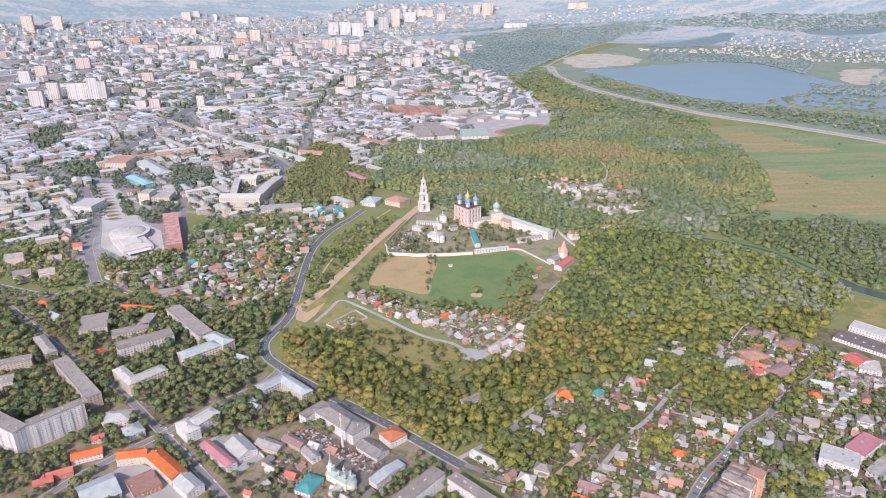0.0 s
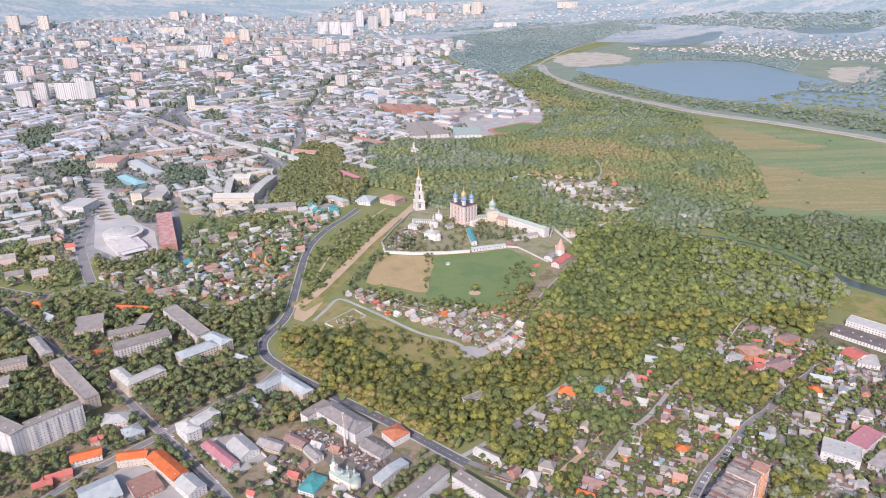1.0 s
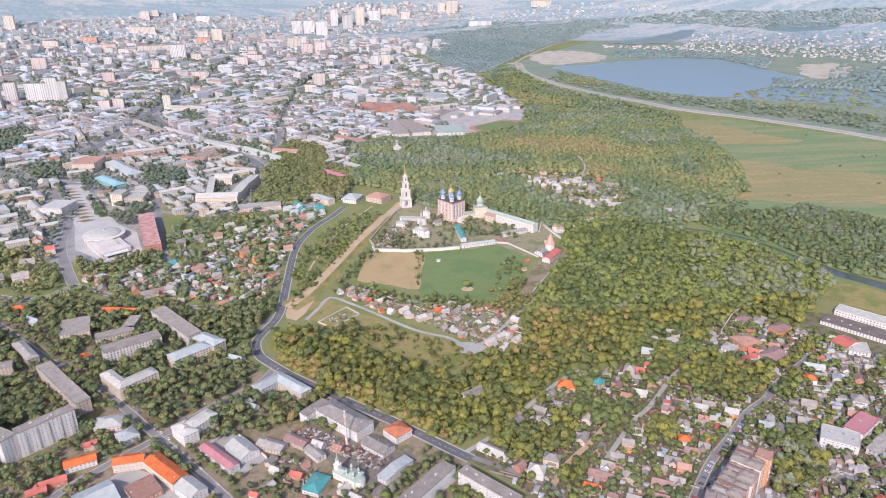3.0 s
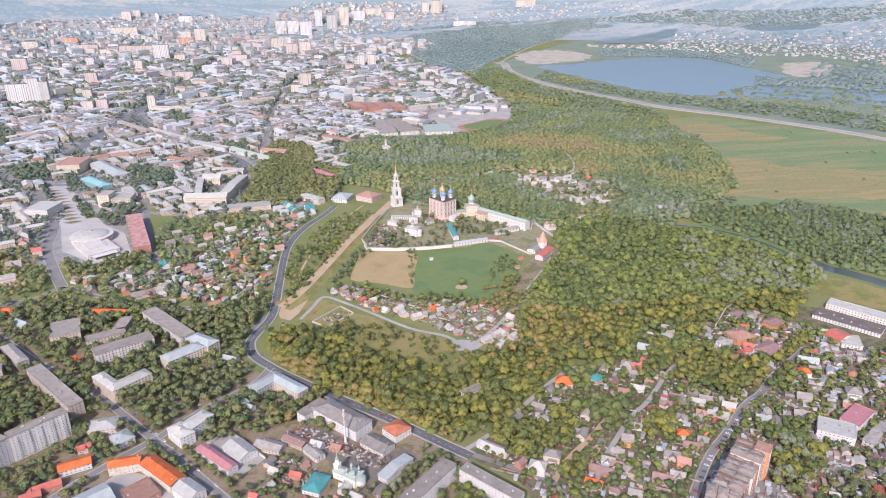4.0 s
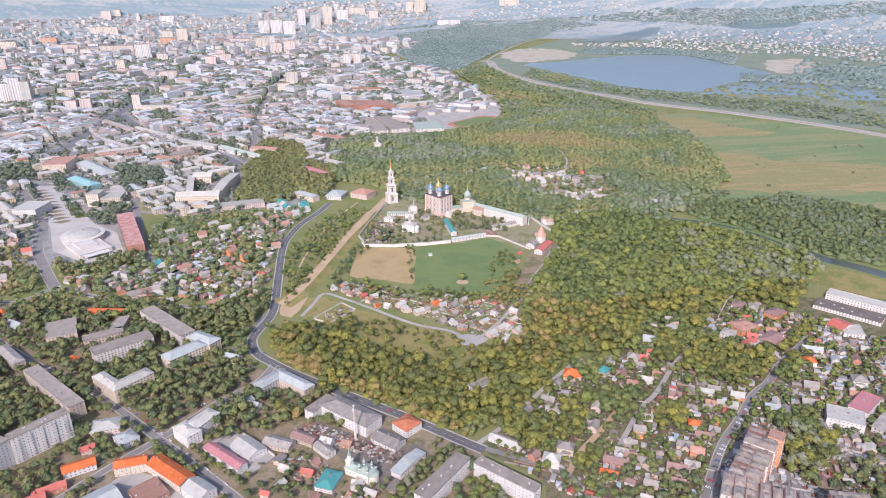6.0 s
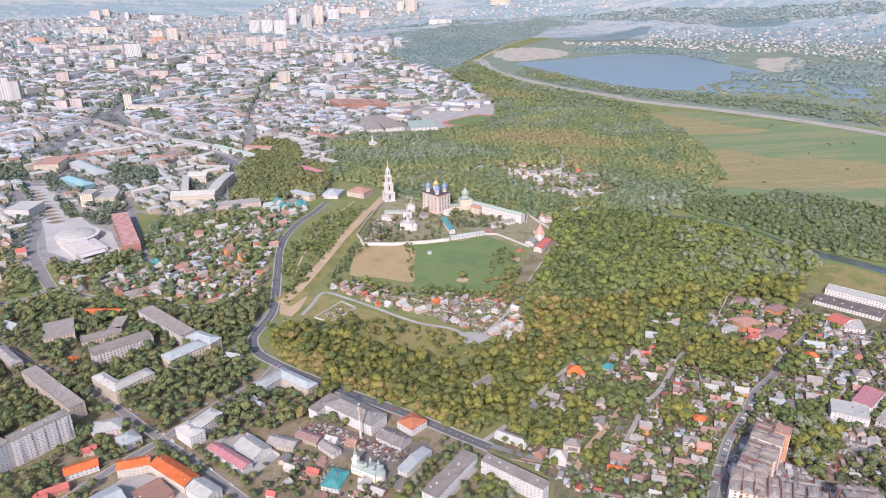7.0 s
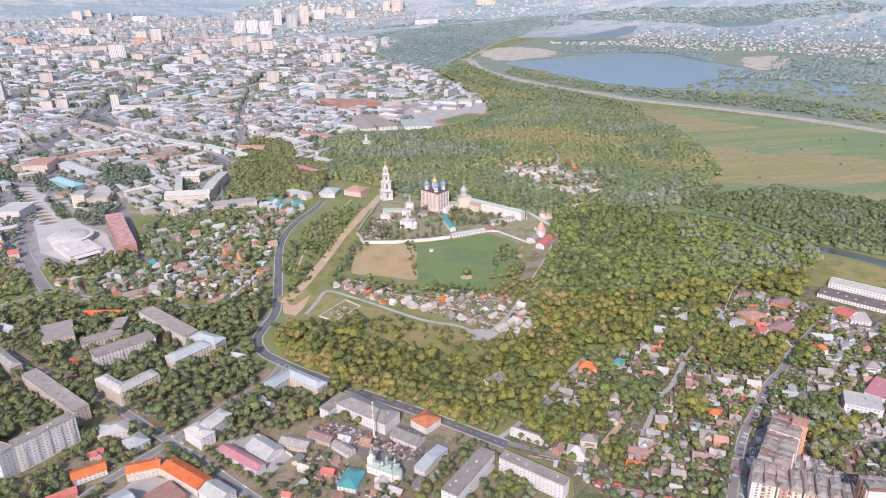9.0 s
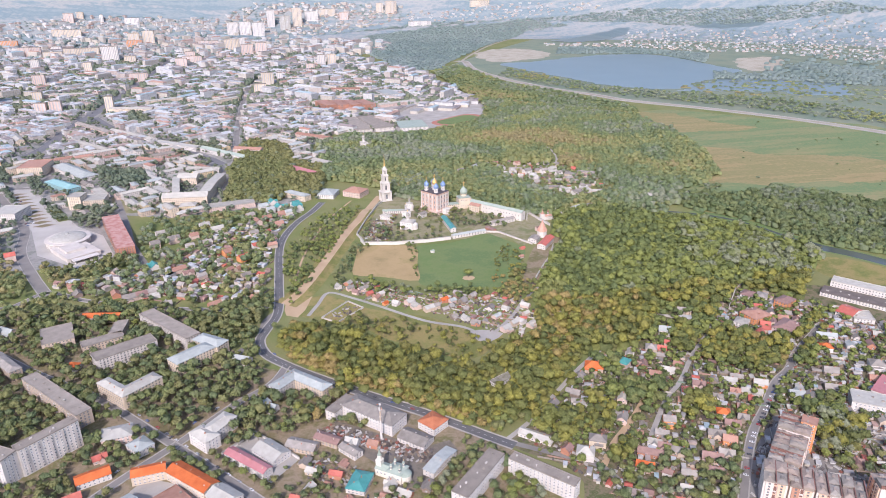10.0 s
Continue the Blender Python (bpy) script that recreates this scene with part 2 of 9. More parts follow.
class Shape:
    """Collects faces of one mesh, with a material slot for each."""

    def __init__(self):
        self.v, self.f, self.m = [], [], []

    def add(self, verts, faces, slot=0):
        n = len(self.v)
        self.v += [tuple(p) for p in verts]
        self.f += [tuple(i + n for i in q) for q in faces]
        self.m += [slot] * len(faces)
        return self

    def box(self, x0, x1, y0, y1, z0, z1, slot=0):
        return self.prism([(x0, y0), (x1, y0), (x1, y1), (x0, y1)], z0, z1, slot)

    def prism(self, ring, z0, z1, slot=0, taper=1.0):
        n = len(ring)
        cx, cy = sum(p[0] for p in ring) / n, sum(p[1] for p in ring) / n
        low = [(x, y, z0) for x, y in ring]
        top = [(cx + (x - cx) * taper, cy + (y - cy) * taper, z1) for x, y in ring]
        faces = [(i, (i + 1) % n, n + (i + 1) % n, n + i) for i in range(n)]
        return self.add(low + top, faces + [tuple(range(n - 1, -1, -1)), tuple(range(n, 2 * n))], slot)

    def lathe(self, profile, n=12, x=0.0, y=0.0, slot=0, turn=0.0):
        """Turned body from (radius, height) pairs, bottom to top."""
        verts, faces = [], []
        for r, z in profile:
            verts += [(x + r * math.cos(turn + 2 * math.pi * i / n), y + r * math.sin(turn + 2 * math.pi * i / n), z) for i in range(n)]
        for k in range(len(profile) - 1):
            faces += [(k * n + i, k * n + (i + 1) % n, (k + 1) * n + (i + 1) % n, (k + 1) * n + i) for i in range(n)]
        k = (len(profile) - 1) * n
        faces += [tuple(range(n - 1, -1, -1)), tuple(range(k, k + n))]
        return self.add(verts, faces, slot)

    def gable(self, L, W, z, rise, over=0.5, slot=0, thick=0.25):
        """Saddle roof with eaves; the ridge runs along x."""
        a, b = L / 2 + over, W / 2 + over
        d = rise * over / (W / 2)
        sec = [(-b, z - d), (0, z + rise), (b, z - d), (b, z - d + thick), (0, z + rise + thick), (-b, z - d + thick)]
        verts = [(-a, y, h) for y, h in sec] + [(a, y, h) for y, h in sec]
        faces = [(0, 1, 7, 6), (1, 2, 8, 7), (2, 3, 9, 8), (3, 4, 10, 9), (4, 5, 11, 10), (5, 0, 6, 11), (0, 5, 4, 1), (1, 4, 3, 2), (6, 7, 10, 11), (7, 8, 9, 10)]
        return self.add(verts, faces, slot)

    def gable_ends(self, L, W, z, rise, slot=0):
        x, y = L / 2, W / 2
        return self.add([(-x, -y, z), (-x, y, z), (-x, 0, z + rise), (x, -y, z), (x, y, z), (x, 0, z + rise)], [(0, 2, 1), (3, 4, 5), (0, 3, 5, 2), (1, 2, 5, 4)], slot)

    def hip(self, L, W, z, rise, over=0.5, slot=0):
        a, b = L / 2 + over, W / 2 + over
        if L >= W:
            r0, r1 = (-(L - W) / 2 - 0.01, 0, z + rise), ((L - W) / 2 + 0.01, 0, z + rise)
            faces = [(0, 1, 2, 3), (4, 5, 9, 8), (6, 7, 8, 9), (5, 6, 9), (7, 4, 8)]
        else:
            r0, r1 = (0, -(W - L) / 2 - 0.01, z + rise), (0, (W - L) / 2 + 0.01, z + rise)
            faces = [(0, 1, 2, 3), (5, 6, 9, 8), (7, 4, 8, 9), (4, 5, 8), (6, 7, 9)]
        base = [(-a, -b), (a, -b), (a, b), (-a, b)]
        verts = [(x, y, z - 0.15) for x, y in base] + [(x, y, z + 0.1) for x, y in base] + [r0, r1]
        return self.add(verts, faces + [(i, i + 4 - 4 * 0, 4 + (i + 1) % 4, (i + 1) % 4) for i in range(4)], slot)

    def mesh(self, name, mats):
        me = bpy.data.meshes.new(name)
        me.from_pydata(self.v, [], self.f)
        for m in mats:
            me.materials.append(m)
        if len(mats) > 1:
            me.polygons.foreach_set("material_index", self.m)
        me.update()
        return me


def part(name, shape, mats, parent, label="", at=None, turn=0.0):
    """One mesh object under a thing or a part; shape is a Shape or a finished mesh."""
    if isinstance(shape, Shape):
        shape = shape.mesh(name, mats if isinstance(mats, (list, tuple)) else [mats])
    ob = new(name, shape)
    ob.parent = parent
    if at is not None:
        ob.location, ob.rotation_euler = at, (0, 0, turn)
    return tagged(ob, label) if label else ob


def thing(name, x, y, ang=0.0, label="", category="", group="", z=0.0, kind=""):
    ob = new(name)
    ob.matrix_basis = pose(x, y, z, 0, 0, ang)
    return tagged(ob, label, category, group, kind)


def smooth_line(pts, step=8.0, closed=False):
    """Catmull-Rom through the points."""
    P = [Vector((*p, 0)) for p in pts]
    n = len(P)
    res = []
    for i in range(n if closed else n - 1):
        if closed:
            a, b, c, d = P[i - 1], P[i], P[(i + 1) % n], P[(i + 2) % n]
        else:
            a, b, c, d = P[max(i - 1, 0)], P[i], P[i + 1], P[min(i + 2, n - 1)]
        k = max(1, int((c - b).length / step))
        for j in range(k):
            t = j / k
            q = 0.5 * (2 * b + (c - a) * t + (2 * a - 5 * b + 4 * c - d) * t * t + (3 * b - a - 3 * c + d) * t ** 3)
            res.append((q.x, q.y))
    if not closed:
        res.append((P[-1].x, P[-1].y))
    return res


TAKEN = []      # oriented rectangles: x, y, cos, sin, half length, half width
LANES = []      # segments with half width


def take(x, y, ang, L, W):
    TAKEN.append((x, y, math.cos(radians(ang)), math.sin(radians(ang)), L / 2, W / 2))


def free(P, gap, road_gap=0.0):
    """Which of the points P (n x 2) lie clear of buildings and lanes."""
    ok = np.ones(len(P), bool)
    if not len(P):
        return ok
    T, S = np.array(TAKEN), np.array(LANES)
    for i in range(0, len(P), 400):
        Q = P[i:i + 400]
        lo, hi = Q.min(0), Q.max(0)
        r = T[:, 4] + T[:, 5] + gap
        B = T[(T[:, 0] > lo[0] - r) & (T[:, 0] < hi[0] + r) & (T[:, 1] > lo[1] - r) & (T[:, 1] < hi[1] + r)]
        if len(B):
            dx, dy = Q[:, None, 0] - B[None, :, 0], Q[:, None, 1] - B[None, :, 1]
            hitb = (abs(dx * B[:, 2] + dy * B[:, 3]) < B[:, 4] + gap) & (abs(dy * B[:, 2] - dx * B[:, 3]) < B[:, 5] + gap)
            ok[i:i + 400] &= ~hitb.any(1)
        r = S[:, 4] + road_gap + 1
        B = S[(np.maximum(S[:, 0], S[:, 2]) > lo[0] - r) & (np.minimum(S[:, 0], S[:, 2]) < hi[0] + r) & (np.maximum(S[:, 1], S[:, 3]) > lo[1] - r) & (np.minimum(S[:, 1], S[:, 3]) < hi[1] + r)]
        if len(B):
            d = B[:, 2:4] - B[:, 0:2]
            q = Q[:, None, :] - B[None, :, 0:2]
            t = np.clip((q * d).sum(2) / np.maximum((d * d).sum(1), 1e-6), 0, 1)
            e = q - t[..., None] * d
            ok[i:i + 400] &= (np.hypot(e[..., 0], e[..., 1]) > B[:, 4] + road_gap).all(1)
    return ok


def inside(P, poly):
    res = np.zeros(len(P), bool)
    n = len(poly)
    for i in range(n):
        (x0, y0), (x1, y1) = poly[i], poly[(i + 1) % n]
        cond = (y0 > P[:, 1]) != (y1 > P[:, 1])
        with np.errstate(divide="ignore", invalid="ignore"):
            res ^= cond & (P[:, 0] < (x1 - x0) * (P[:, 1] - y0) / ((y1 - y0) or 1e-9) + x0)
    return res


def scatter(poly, step, rng, jitter=0.42):
    P = np.array(poly, float)
    lo, hi = P.min(0), P.max(0)
    gx, gy = np.meshgrid(np.arange(lo[0], hi[0], float(step)), np.arange(lo[1], hi[1], step * 0.9))
    gx[1::2] += step / 2
    Q = np.stack([gx.ravel(), gy.ravel()], 1)
    Q += rng.uniform(-jitter, jitter, Q.shape) * step
    return Q[inside(Q, poly)]


def lane(name, pts, width, mat, z=0.05, kerb=0.0, label="", blocks=True, category="road"):
    """A strip of even width along a smooth line, with raised edges if it has kerbs."""
    L = smooth_line(pts)
    s = Shape()
    n = len(L)
    left, right = [], []
    for i, (x, y) in enumerate(L):
        x0, y0 = L[max(i - 1, 0)]
        x1, y1 = L[min(i + 1, n - 1)]
        d = math.hypot(x1 - x0, y1 - y0) or 1
        nx, ny = -(y1 - y0) / d, (x1 - x0) / d
        left.append((x + nx * width / 2, y + ny * width / 2, nx, ny))
        right.append((x - nx * width / 2, y - ny * width / 2, -nx, -ny))
    verts = [(a[0], a[1], z) for a in left] + [(a[0], a[1], z) for a in right]
    s.add(verts, [(i, n + i, n + i + 1, i + 1) for i in range(n - 1)])
    ob = new(name, s.mesh(name, [mat]))
    tagged(ob, label or name.replace("_", " "), category, kind="structure")
    if kerb:
        k = Shape()
        for side in (left, right):
            m = len(k.v)
            for x, y, nx, ny in side:
                k.v += [(x, y, z), (x, y, z + 0.25), (x + nx * kerb, y + ny * kerb, z + 0.25), (x + nx * kerb, y + ny * kerb, 0)]
            for i in range(n - 1):
                for j in range(3):
                    a = m + 4 * i + j
                    k.f.append((a, a + 1, a + 5, a + 4))
                    k.m.append(0)
        part("kerb", k, PAVING, ob, "pale concrete kerb and footway")
    if blocks:
        for (ax, ay), (bx, by) in zip(L[::2], L[2::2]):
            LANES.append((ax, ay, bx, by, width / 2 + kerb))
    return ob


def patch(name, pts, mat, z=0.03, label="", category="ground", rough=0.0, seed=1, kind="structure", straight=False, drape=False):
    """A flat area within a smooth closed outline, with an uneven edge."""
    L = list(pts) if straight else smooth_line(pts, 12.0, True)
    if rough:
        L = [(x + rough * noise.noise((x * 0.02, y * 0.02, seed)), y + rough * noise.noise((x * 0.02, y * 0.02, seed + 7))) for x, y in L]
    V, E, F = geometry.delaunay_2d_cdt([Vector(p) for p in L], [], [list(range(len(L)))], 1, 0.01)[:3]
    F = [f if (V[f[1]] - V[f[0]]).cross(V[f[2]] - V[f[1]]) > 0 else f[::-1] for f in F]
    me = bpy.data.meshes.new(name)
    me.from_pydata([(v.x, v.y, z + (rise_at(v.x, v.y) + 1.5 if drape else 0)) for v in V], [], F)
    me.materials.append(mat)
    return tagged(new(name, me), label or name.replace("_", " "), category, kind=kind)


# ---- windows ----
_w = Shape()
_o, _i = [(-0.8, -0.85), (0.8, -0.85), (0.8, 0.85), (-0.8, 0.85)], [(-0.68, -0.72), (0.68, -0.72), (0.68, 0.72), (-0.68, 0.72)]
_w.add([(x, 0.02, z) for x, z in _o] + [(x, -0.10, z) for x, z in _o] + [(x, -0.10, z) for x, z in _i] + [(x, -0.035, z) for x, z in _i],
       [(j + k, j + (k + 1) % 4, j + 4 + (k + 1) % 4, j + 4 + k) for j in (0, 4, 8) for k in range(4)])
_w.add([(x, -0.035, z) for x, z in _i], [(0, 1, 2, 3)], 1)
_w.box(-0.03, 0.03, -0.07, -0.037, -0.72, 0.72, 0)
WINDOW = _w.mesh("window", [FRAMEW, GLASS])


def window_places(L, W, H, storeys, pitch, z0=1.7, sides=(0, 1, 2, 3)):
    """Places of the windows on four walls: x, y, z, turn."""
    res = []
    hs = H / storeys
    walls = ((L, -W / 2, 0), (W, -L / 2, -math.pi / 2), (L, -W / 2, math.pi), (W, -L / 2, math.pi / 2))
    for length, off, turn in [walls[i] for i in sides]:
        k = max(1, int((length - 1.2) / pitch))
        for i in range(k):
            u = (i - (k - 1) / 2) * pitch
            x, y = u * math.cos(turn) - off * math.sin(turn), u * math.sin(turn) + off * math.cos(turn)
            for j in range(storeys):
                res.append((x, y, z0 + j * hs, turn))
    return res


def window_stuff(parent, places, w=1.5, h=1.7):
    s = Shape()
    for x, y, z, turn in places:
        c, q = math.cos(turn), math.sin(turn)
        low = [(x + u * c + 0.06 * q, y + u * q - 0.06 * c) for u in (-w / 2, w / 2)]
        s.add([(*low[0], z - h / 2), (*low[1], z - h / 2), (*low[1], z + h / 2), (*low[0], z + h / 2)], [(0, 1, 2, 3)])
    return tagged(part("glazing", s, DULLGLASS, parent), kind="stuff")


# ---- buildings ----
NEAR_STRETCH = 612     # windows are single parts on buildings nearer than this line


def block(x, y, ang, L, W, H, wall=PANEL, roof=BITUMEN, style="flat", storeys=0, windows="", name="apartment_block", label="", rise=0.0, pitch=3.6, group="", vents=6, balconies=0, category="building", sides=(0, 1, 2, 3)):
    """A town building: walls, roof, windows, rooftop vents and balconies."""
    windows = windows or ("each" if y < NEAR_STRETCH else "stuff")
    storeys = storeys or max(1, round(H / 3.0))
    take(x, y, ang, L, W)
    b = thing(name, x, y, ang, label, category, group)
    rise = rise or min(W, L) * 0.2
    rng = random.Random(round(x * 7 + y * 13))
    s = Shape().box(-L / 2, L / 2, -W / 2, W / 2, 0, H)
    s.box(-L / 2 - 0.12, L / 2 + 0.12, -W / 2 - 0.12, W / 2 + 0.12, 0, 0.9)
    if style == "gable":
        s.gable_ends(L, W, H, rise)
    part("wall", s, wall, b)
    r = Shape()
    if style == "open":
        r.box(-L / 2 + 0.5, L / 2 - 0.5, -W / 2 + 0.5, W / 2 - 0.5, H + 0.01, H + 0.12)
    elif style == "flat":
        r.box(-L / 2 - 0.25, L / 2 + 0.25, -W / 2 - 0.25, W / 2 + 0.25, H + 0.004, H + 0.35)
        for sx in (-1, 1):
            r.box(sx * L / 2 - 0.25, sx * L / 2 + 0.25, -W / 2 - 0.25, W / 2 + 0.25, H + 0.35, H + 0.9)
        for sy in (-1, 1):
            r.box(-L / 2 + 0.25, L / 2 - 0.25, sy * W / 2 - 0.25, sy * W / 2 + 0.25, H + 0.35, H + 0.9)
    elif style == "hip":
        r.hip(L, W, H, rise, 0.6)
    else:
        r.gable(L, W, H, rise, 0.6)
    ro = part("roof", r, roof, b)
    vents = min(vents, max(2, round(L / 11)))
    for i in range(vents if y < 720 else 0):
        u = (i + 0.5 + rng.uniform(-0.35, 0.35)) / vents * L - L / 2
        v = rng.uniform(-0.25, 0.25) * W
        zb = H + 0.3 if style == "flat" else H + rise * (1 - abs(v) / (W / 2)) - 0.3
        a, c, e = rng.uniform(0.35, 1.3), rng.uniform(0.35, 0.7), rng.uniform(0.8, 1.4)
        if style != "flat":
            part("chimney", Shape().box(u - 0.35, u + 0.35, v - c, v + c, zb, zb + e).box(u - 0.45, u + 0.45, v - c - 0.1, v + c + 0.1, zb + e, zb + e + 0.15), rng.choice([SAND_BRICK, BRICK, PANEL]), ro)
            continue
        part("roof_vent", Shape().box(u - a, u + a, v - c, v + c, zb, zb + e).box(u - a - 0.15, u + a + 0.15, v - c - 0.15, v + c + 0.15, zb + e, zb + e + 0.15), rng.choice([PANEL, TIN, BITUMEN]), ro)
    P = window_places(L, W, H, storeys, pitch, 1.7, sides)
    if windows == "each":
        back = []
        for px, py, pz, t in P:
            if math.cos(radians(ang) + t) < -0.3:
                back.append((px, py, pz, t))
            else:
                part("window", WINDOW, None, b, at=(px, py, pz), turn=t)
        if back:
            window_stuff(b, back)
    elif windows:
        window_stuff(b, P)
    if balconies:
        hs = H / storeys
        for i in range(balconies):
            u = (i + 0.5) / balconies * L - L / 2
            for j in range(1, storeys):
                z = j * hs + 0.3
                part("balcony", Shape().box(u - 1.5, u + 1.5, -W / 2 - 1.1, -W / 2 - 0.02, z, z + 0.12).box(u - 1.5, u + 1.5, -W / 2 - 1.1, -W / 2 - 1.02, z + 0.12, z + 1.1).box(u - 1.5, u - 1.42, -W / 2 - 1.02, -W / 2 - 0.02, z + 0.12, z + 1.1).box(u + 1.42, u + 1.5, -W / 2 - 1.02, -W / 2 - 0.02, z + 0.12, z + 1.1), [WHITE], b)
    return b


def house(x, y, ang, L, W, H, wall=SAND_BRICK, roof=SLATE, style="gable", windows=True, label="", name="house", group="private houses", rise=0.0):
    """A small house: walls, roof, chimney, a few windows and a door."""
    take(x, y, ang, L, W)
    b = thing(name, x, y, ang, label, "house", group)
    rise = rise or min(L, W) * 0.36
    s = Shape().box(-L / 2, L / 2, -W / 2, W / 2, 0, H)
    if style == "gable":
        s.gable_ends(L, W, H, rise)
    r = Shape()
    rng = random.Random(round(x * 11 + y * 5))
    if rng.random() < 0.75:      # a lower lean-to along one side
        e, l, w = rng.choice([-1, 1]), L * rng.uniform(0.4, 0.8), rng.uniform(1.8, 3.6)
        u, h = rng.uniform(-0.5, 0.5) * (L - l), max(2.0, H * rng.uniform(0.55, 0.8))
        y0, y1 = sorted((e * (W / 2 + 0.02), e * (W / 2 + w)))
        s.box(u - l / 2, u + l / 2, y0, y1, 0, h)
        zi, zo = h + 0.6, h + 0.02
        q = [(u - l / 2 - 0.3, y0, zi if e > 0 else zo), (u + l / 2 + 0.3, y0, zi if e > 0 else zo), (u + l / 2 + 0.3, y1, zo if e > 0 else zi), (u - l / 2 - 0.3, y1, zo if e > 0 else zi)]
        r.add([(a, c, z) for a, c, z in q] + [(a, c, z + 0.15) for a, c, z in q], [(3, 2, 1, 0), (4, 5, 6, 7), (0, 1, 5, 4), (1, 2, 6, 5), (2, 3, 7, 6), (3, 0, 4, 7)])
    if style == "gable" and L > 9 and rng.random() < 0.4:      # a cross gable
        o, w = Shape().gable(W * 0.9, L * 0.4, H, rise * 0.8, 0.4), Shape().box(-W * 0.45, W * 0.45, -L * 0.2, L * 0.2, 0, H).gable_ends(W * 0.9, L * 0.4, H, rise * 0.8)
        k = rng.uniform(-0.2, 0.2) * L
        e = rng.choice([-1, 1]) * W * 0.3
        r.add([(k - v, e + a, z) for a, v, z in o.v], o.f)
        s.add([(k - v, e + a, z) for a, v, z in w.v], w.f)
    part("wall", s, wall, b)
    if style == "gable":
        r.gable(L, W, H, rise, 0.5)
    elif style == "hip":
        r.hip(L, W, H, rise, 0.5)
    else:
        r.box(-L / 2 - 0.2, L / 2 + 0.2, -W / 2 - 0.2, W / 2 + 0.2, H + 0.004, H + 0.3)
    ro = part("roof", r, roof, b)
    if style != "flat" and name == "house" and y < 720:
        part("chimney", Shape().box(L * 0.2 - 0.4, L * 0.2 + 0.4, -0.4, 0.4, H + rise * 0.6, H + rise + 1.1).box(L * 0.2 - 0.5, L * 0.2 + 0.5, -0.5, 0.5, H + rise + 1.1, H + rise + 1.25), [BRICK], ro)
    if windows and y < 720:
        n = max(1, round(H / 3))
        for px, py, pz, t in window_places(L, W, H, n, 3.6, 1.6)[::3]:
            part("window", WINDOW, None, b, at=(px, py, pz), turn=t)
    return b

# ---- ground and its materials ----


def land(name, stops, coarse=0.01, fine=0.25, rough=0.95, streak=0.0, detail=8):
    m = bpy.data.materials.new(name)
    m.use_nodes = True
    N, K = m.node_tree.nodes, m.node_tree.links
    bs = N["Principled BSDF"]
    bs.inputs["Roughness"].default_value, bs.inputs["Specular IOR Level"].default_value = rough, 0.2
    geo = N.new("ShaderNodeNewGeometry")
    vec = geo.outputs["Position"]
    if streak:
        mp = N.new("ShaderNodeMapping")
        mp.inputs["Rotation"].default_value = (0, 0, radians(streak))
        mp.inputs["Scale"].default_value = (0.18, 1, 1)
        K.new(vec, mp.inputs["Vector"])
        vec = mp.outputs["Vector"]
    n1, n2 = N.new("ShaderNodeTexNoise"), N.new("ShaderNodeTexNoise")
    n1.inputs["Scale"].default_value, n1.inputs["Detail"].default_value = coarse, detail
    n1.inputs["Roughness"].default_value = 0.62
    n2.inputs["Scale"].default_value, n2.inputs["Detail"].default_value = fine, 4
    K.new(vec, n1.inputs["Vector"])
    K.new(geo.outputs["Position"], n2.inputs["Vector"])
    mb = N.new("ShaderNodeMath")
    mb.operation = "MULTIPLY_ADD"
    mb.inputs[1].default_value, mb.inputs[2].default_value = 2.2, -0.85
    K.new(n1.outputs["Fac"], mb.inputs[0])
    ma = N.new("ShaderNodeMath")
    ma.operation = "MULTIPLY_ADD"
    ma.inputs[1].default_value = 0.5
    K.new(n2.outputs["Fac"], ma.inputs[0])
    K.new(mb.outputs[0], ma.inputs[2])
    ramp = N.new("ShaderNodeValToRGB")
    el = ramp.color_ramp.elements
    while len(el) < len(stops):
        el.new(0.5)
    for i, c in enumerate(stops):
        el[i].position, el[i].color = i / (len(stops) - 1), (*c, 1)
    K.new(ma.outputs[0], ramp.inputs[0])
    K.new(ramp.outputs[0], bs.inputs["Base Color"])
    return m


GRASS = land("rough_grass", [(0.11, 0.14, 0.05), (0.155, 0.18, 0.06), (0.205, 0.20, 0.085), (0.15, 0.17, 0.06)], 0.012, 0.4)
DRYGRASS = land("dry_slope_grass", [(0.124, 0.145, 0.0465), (0.194, 0.19, 0.0605), (0.27, 0.215, 0.0884), (0.151, 0.165, 0.0512), (0.227, 0.2, 0.0698)], 0.02, 0.3)
TOWNGROUND = land("town_ground", [(0.13, 0.155, 0.105), (0.225, 0.215, 0.195), (0.30, 0.285, 0.26), (0.17, 0.18, 0.15), (0.34, 0.325, 0.30)], 0.02, 0.2)
YARDGROUND = land("yard_ground", [(0.11, 0.11, 0.045), (0.18, 0.15, 0.08), (0.27, 0.21, 0.145), (0.14, 0.13, 0.055), (0.30, 0.25, 0.19)], 0.025, 0.3)
DIRTYYARD = land("oily_yard_ground", [(0.13, 0.115, 0.09), (0.20, 0.17, 0.135), (0.15, 0.13, 0.105), (0.24, 0.205, 0.17)], 0.05, 0.5)
PLOTGROUND = land("plot_ground", [(0.06, 0.085, 0.03), (0.11, 0.11, 0.05), (0.19, 0.155, 0.10), (0.08, 0.10, 0.035), (0.21, 0.18, 0.135)], 0.05, 0.5)
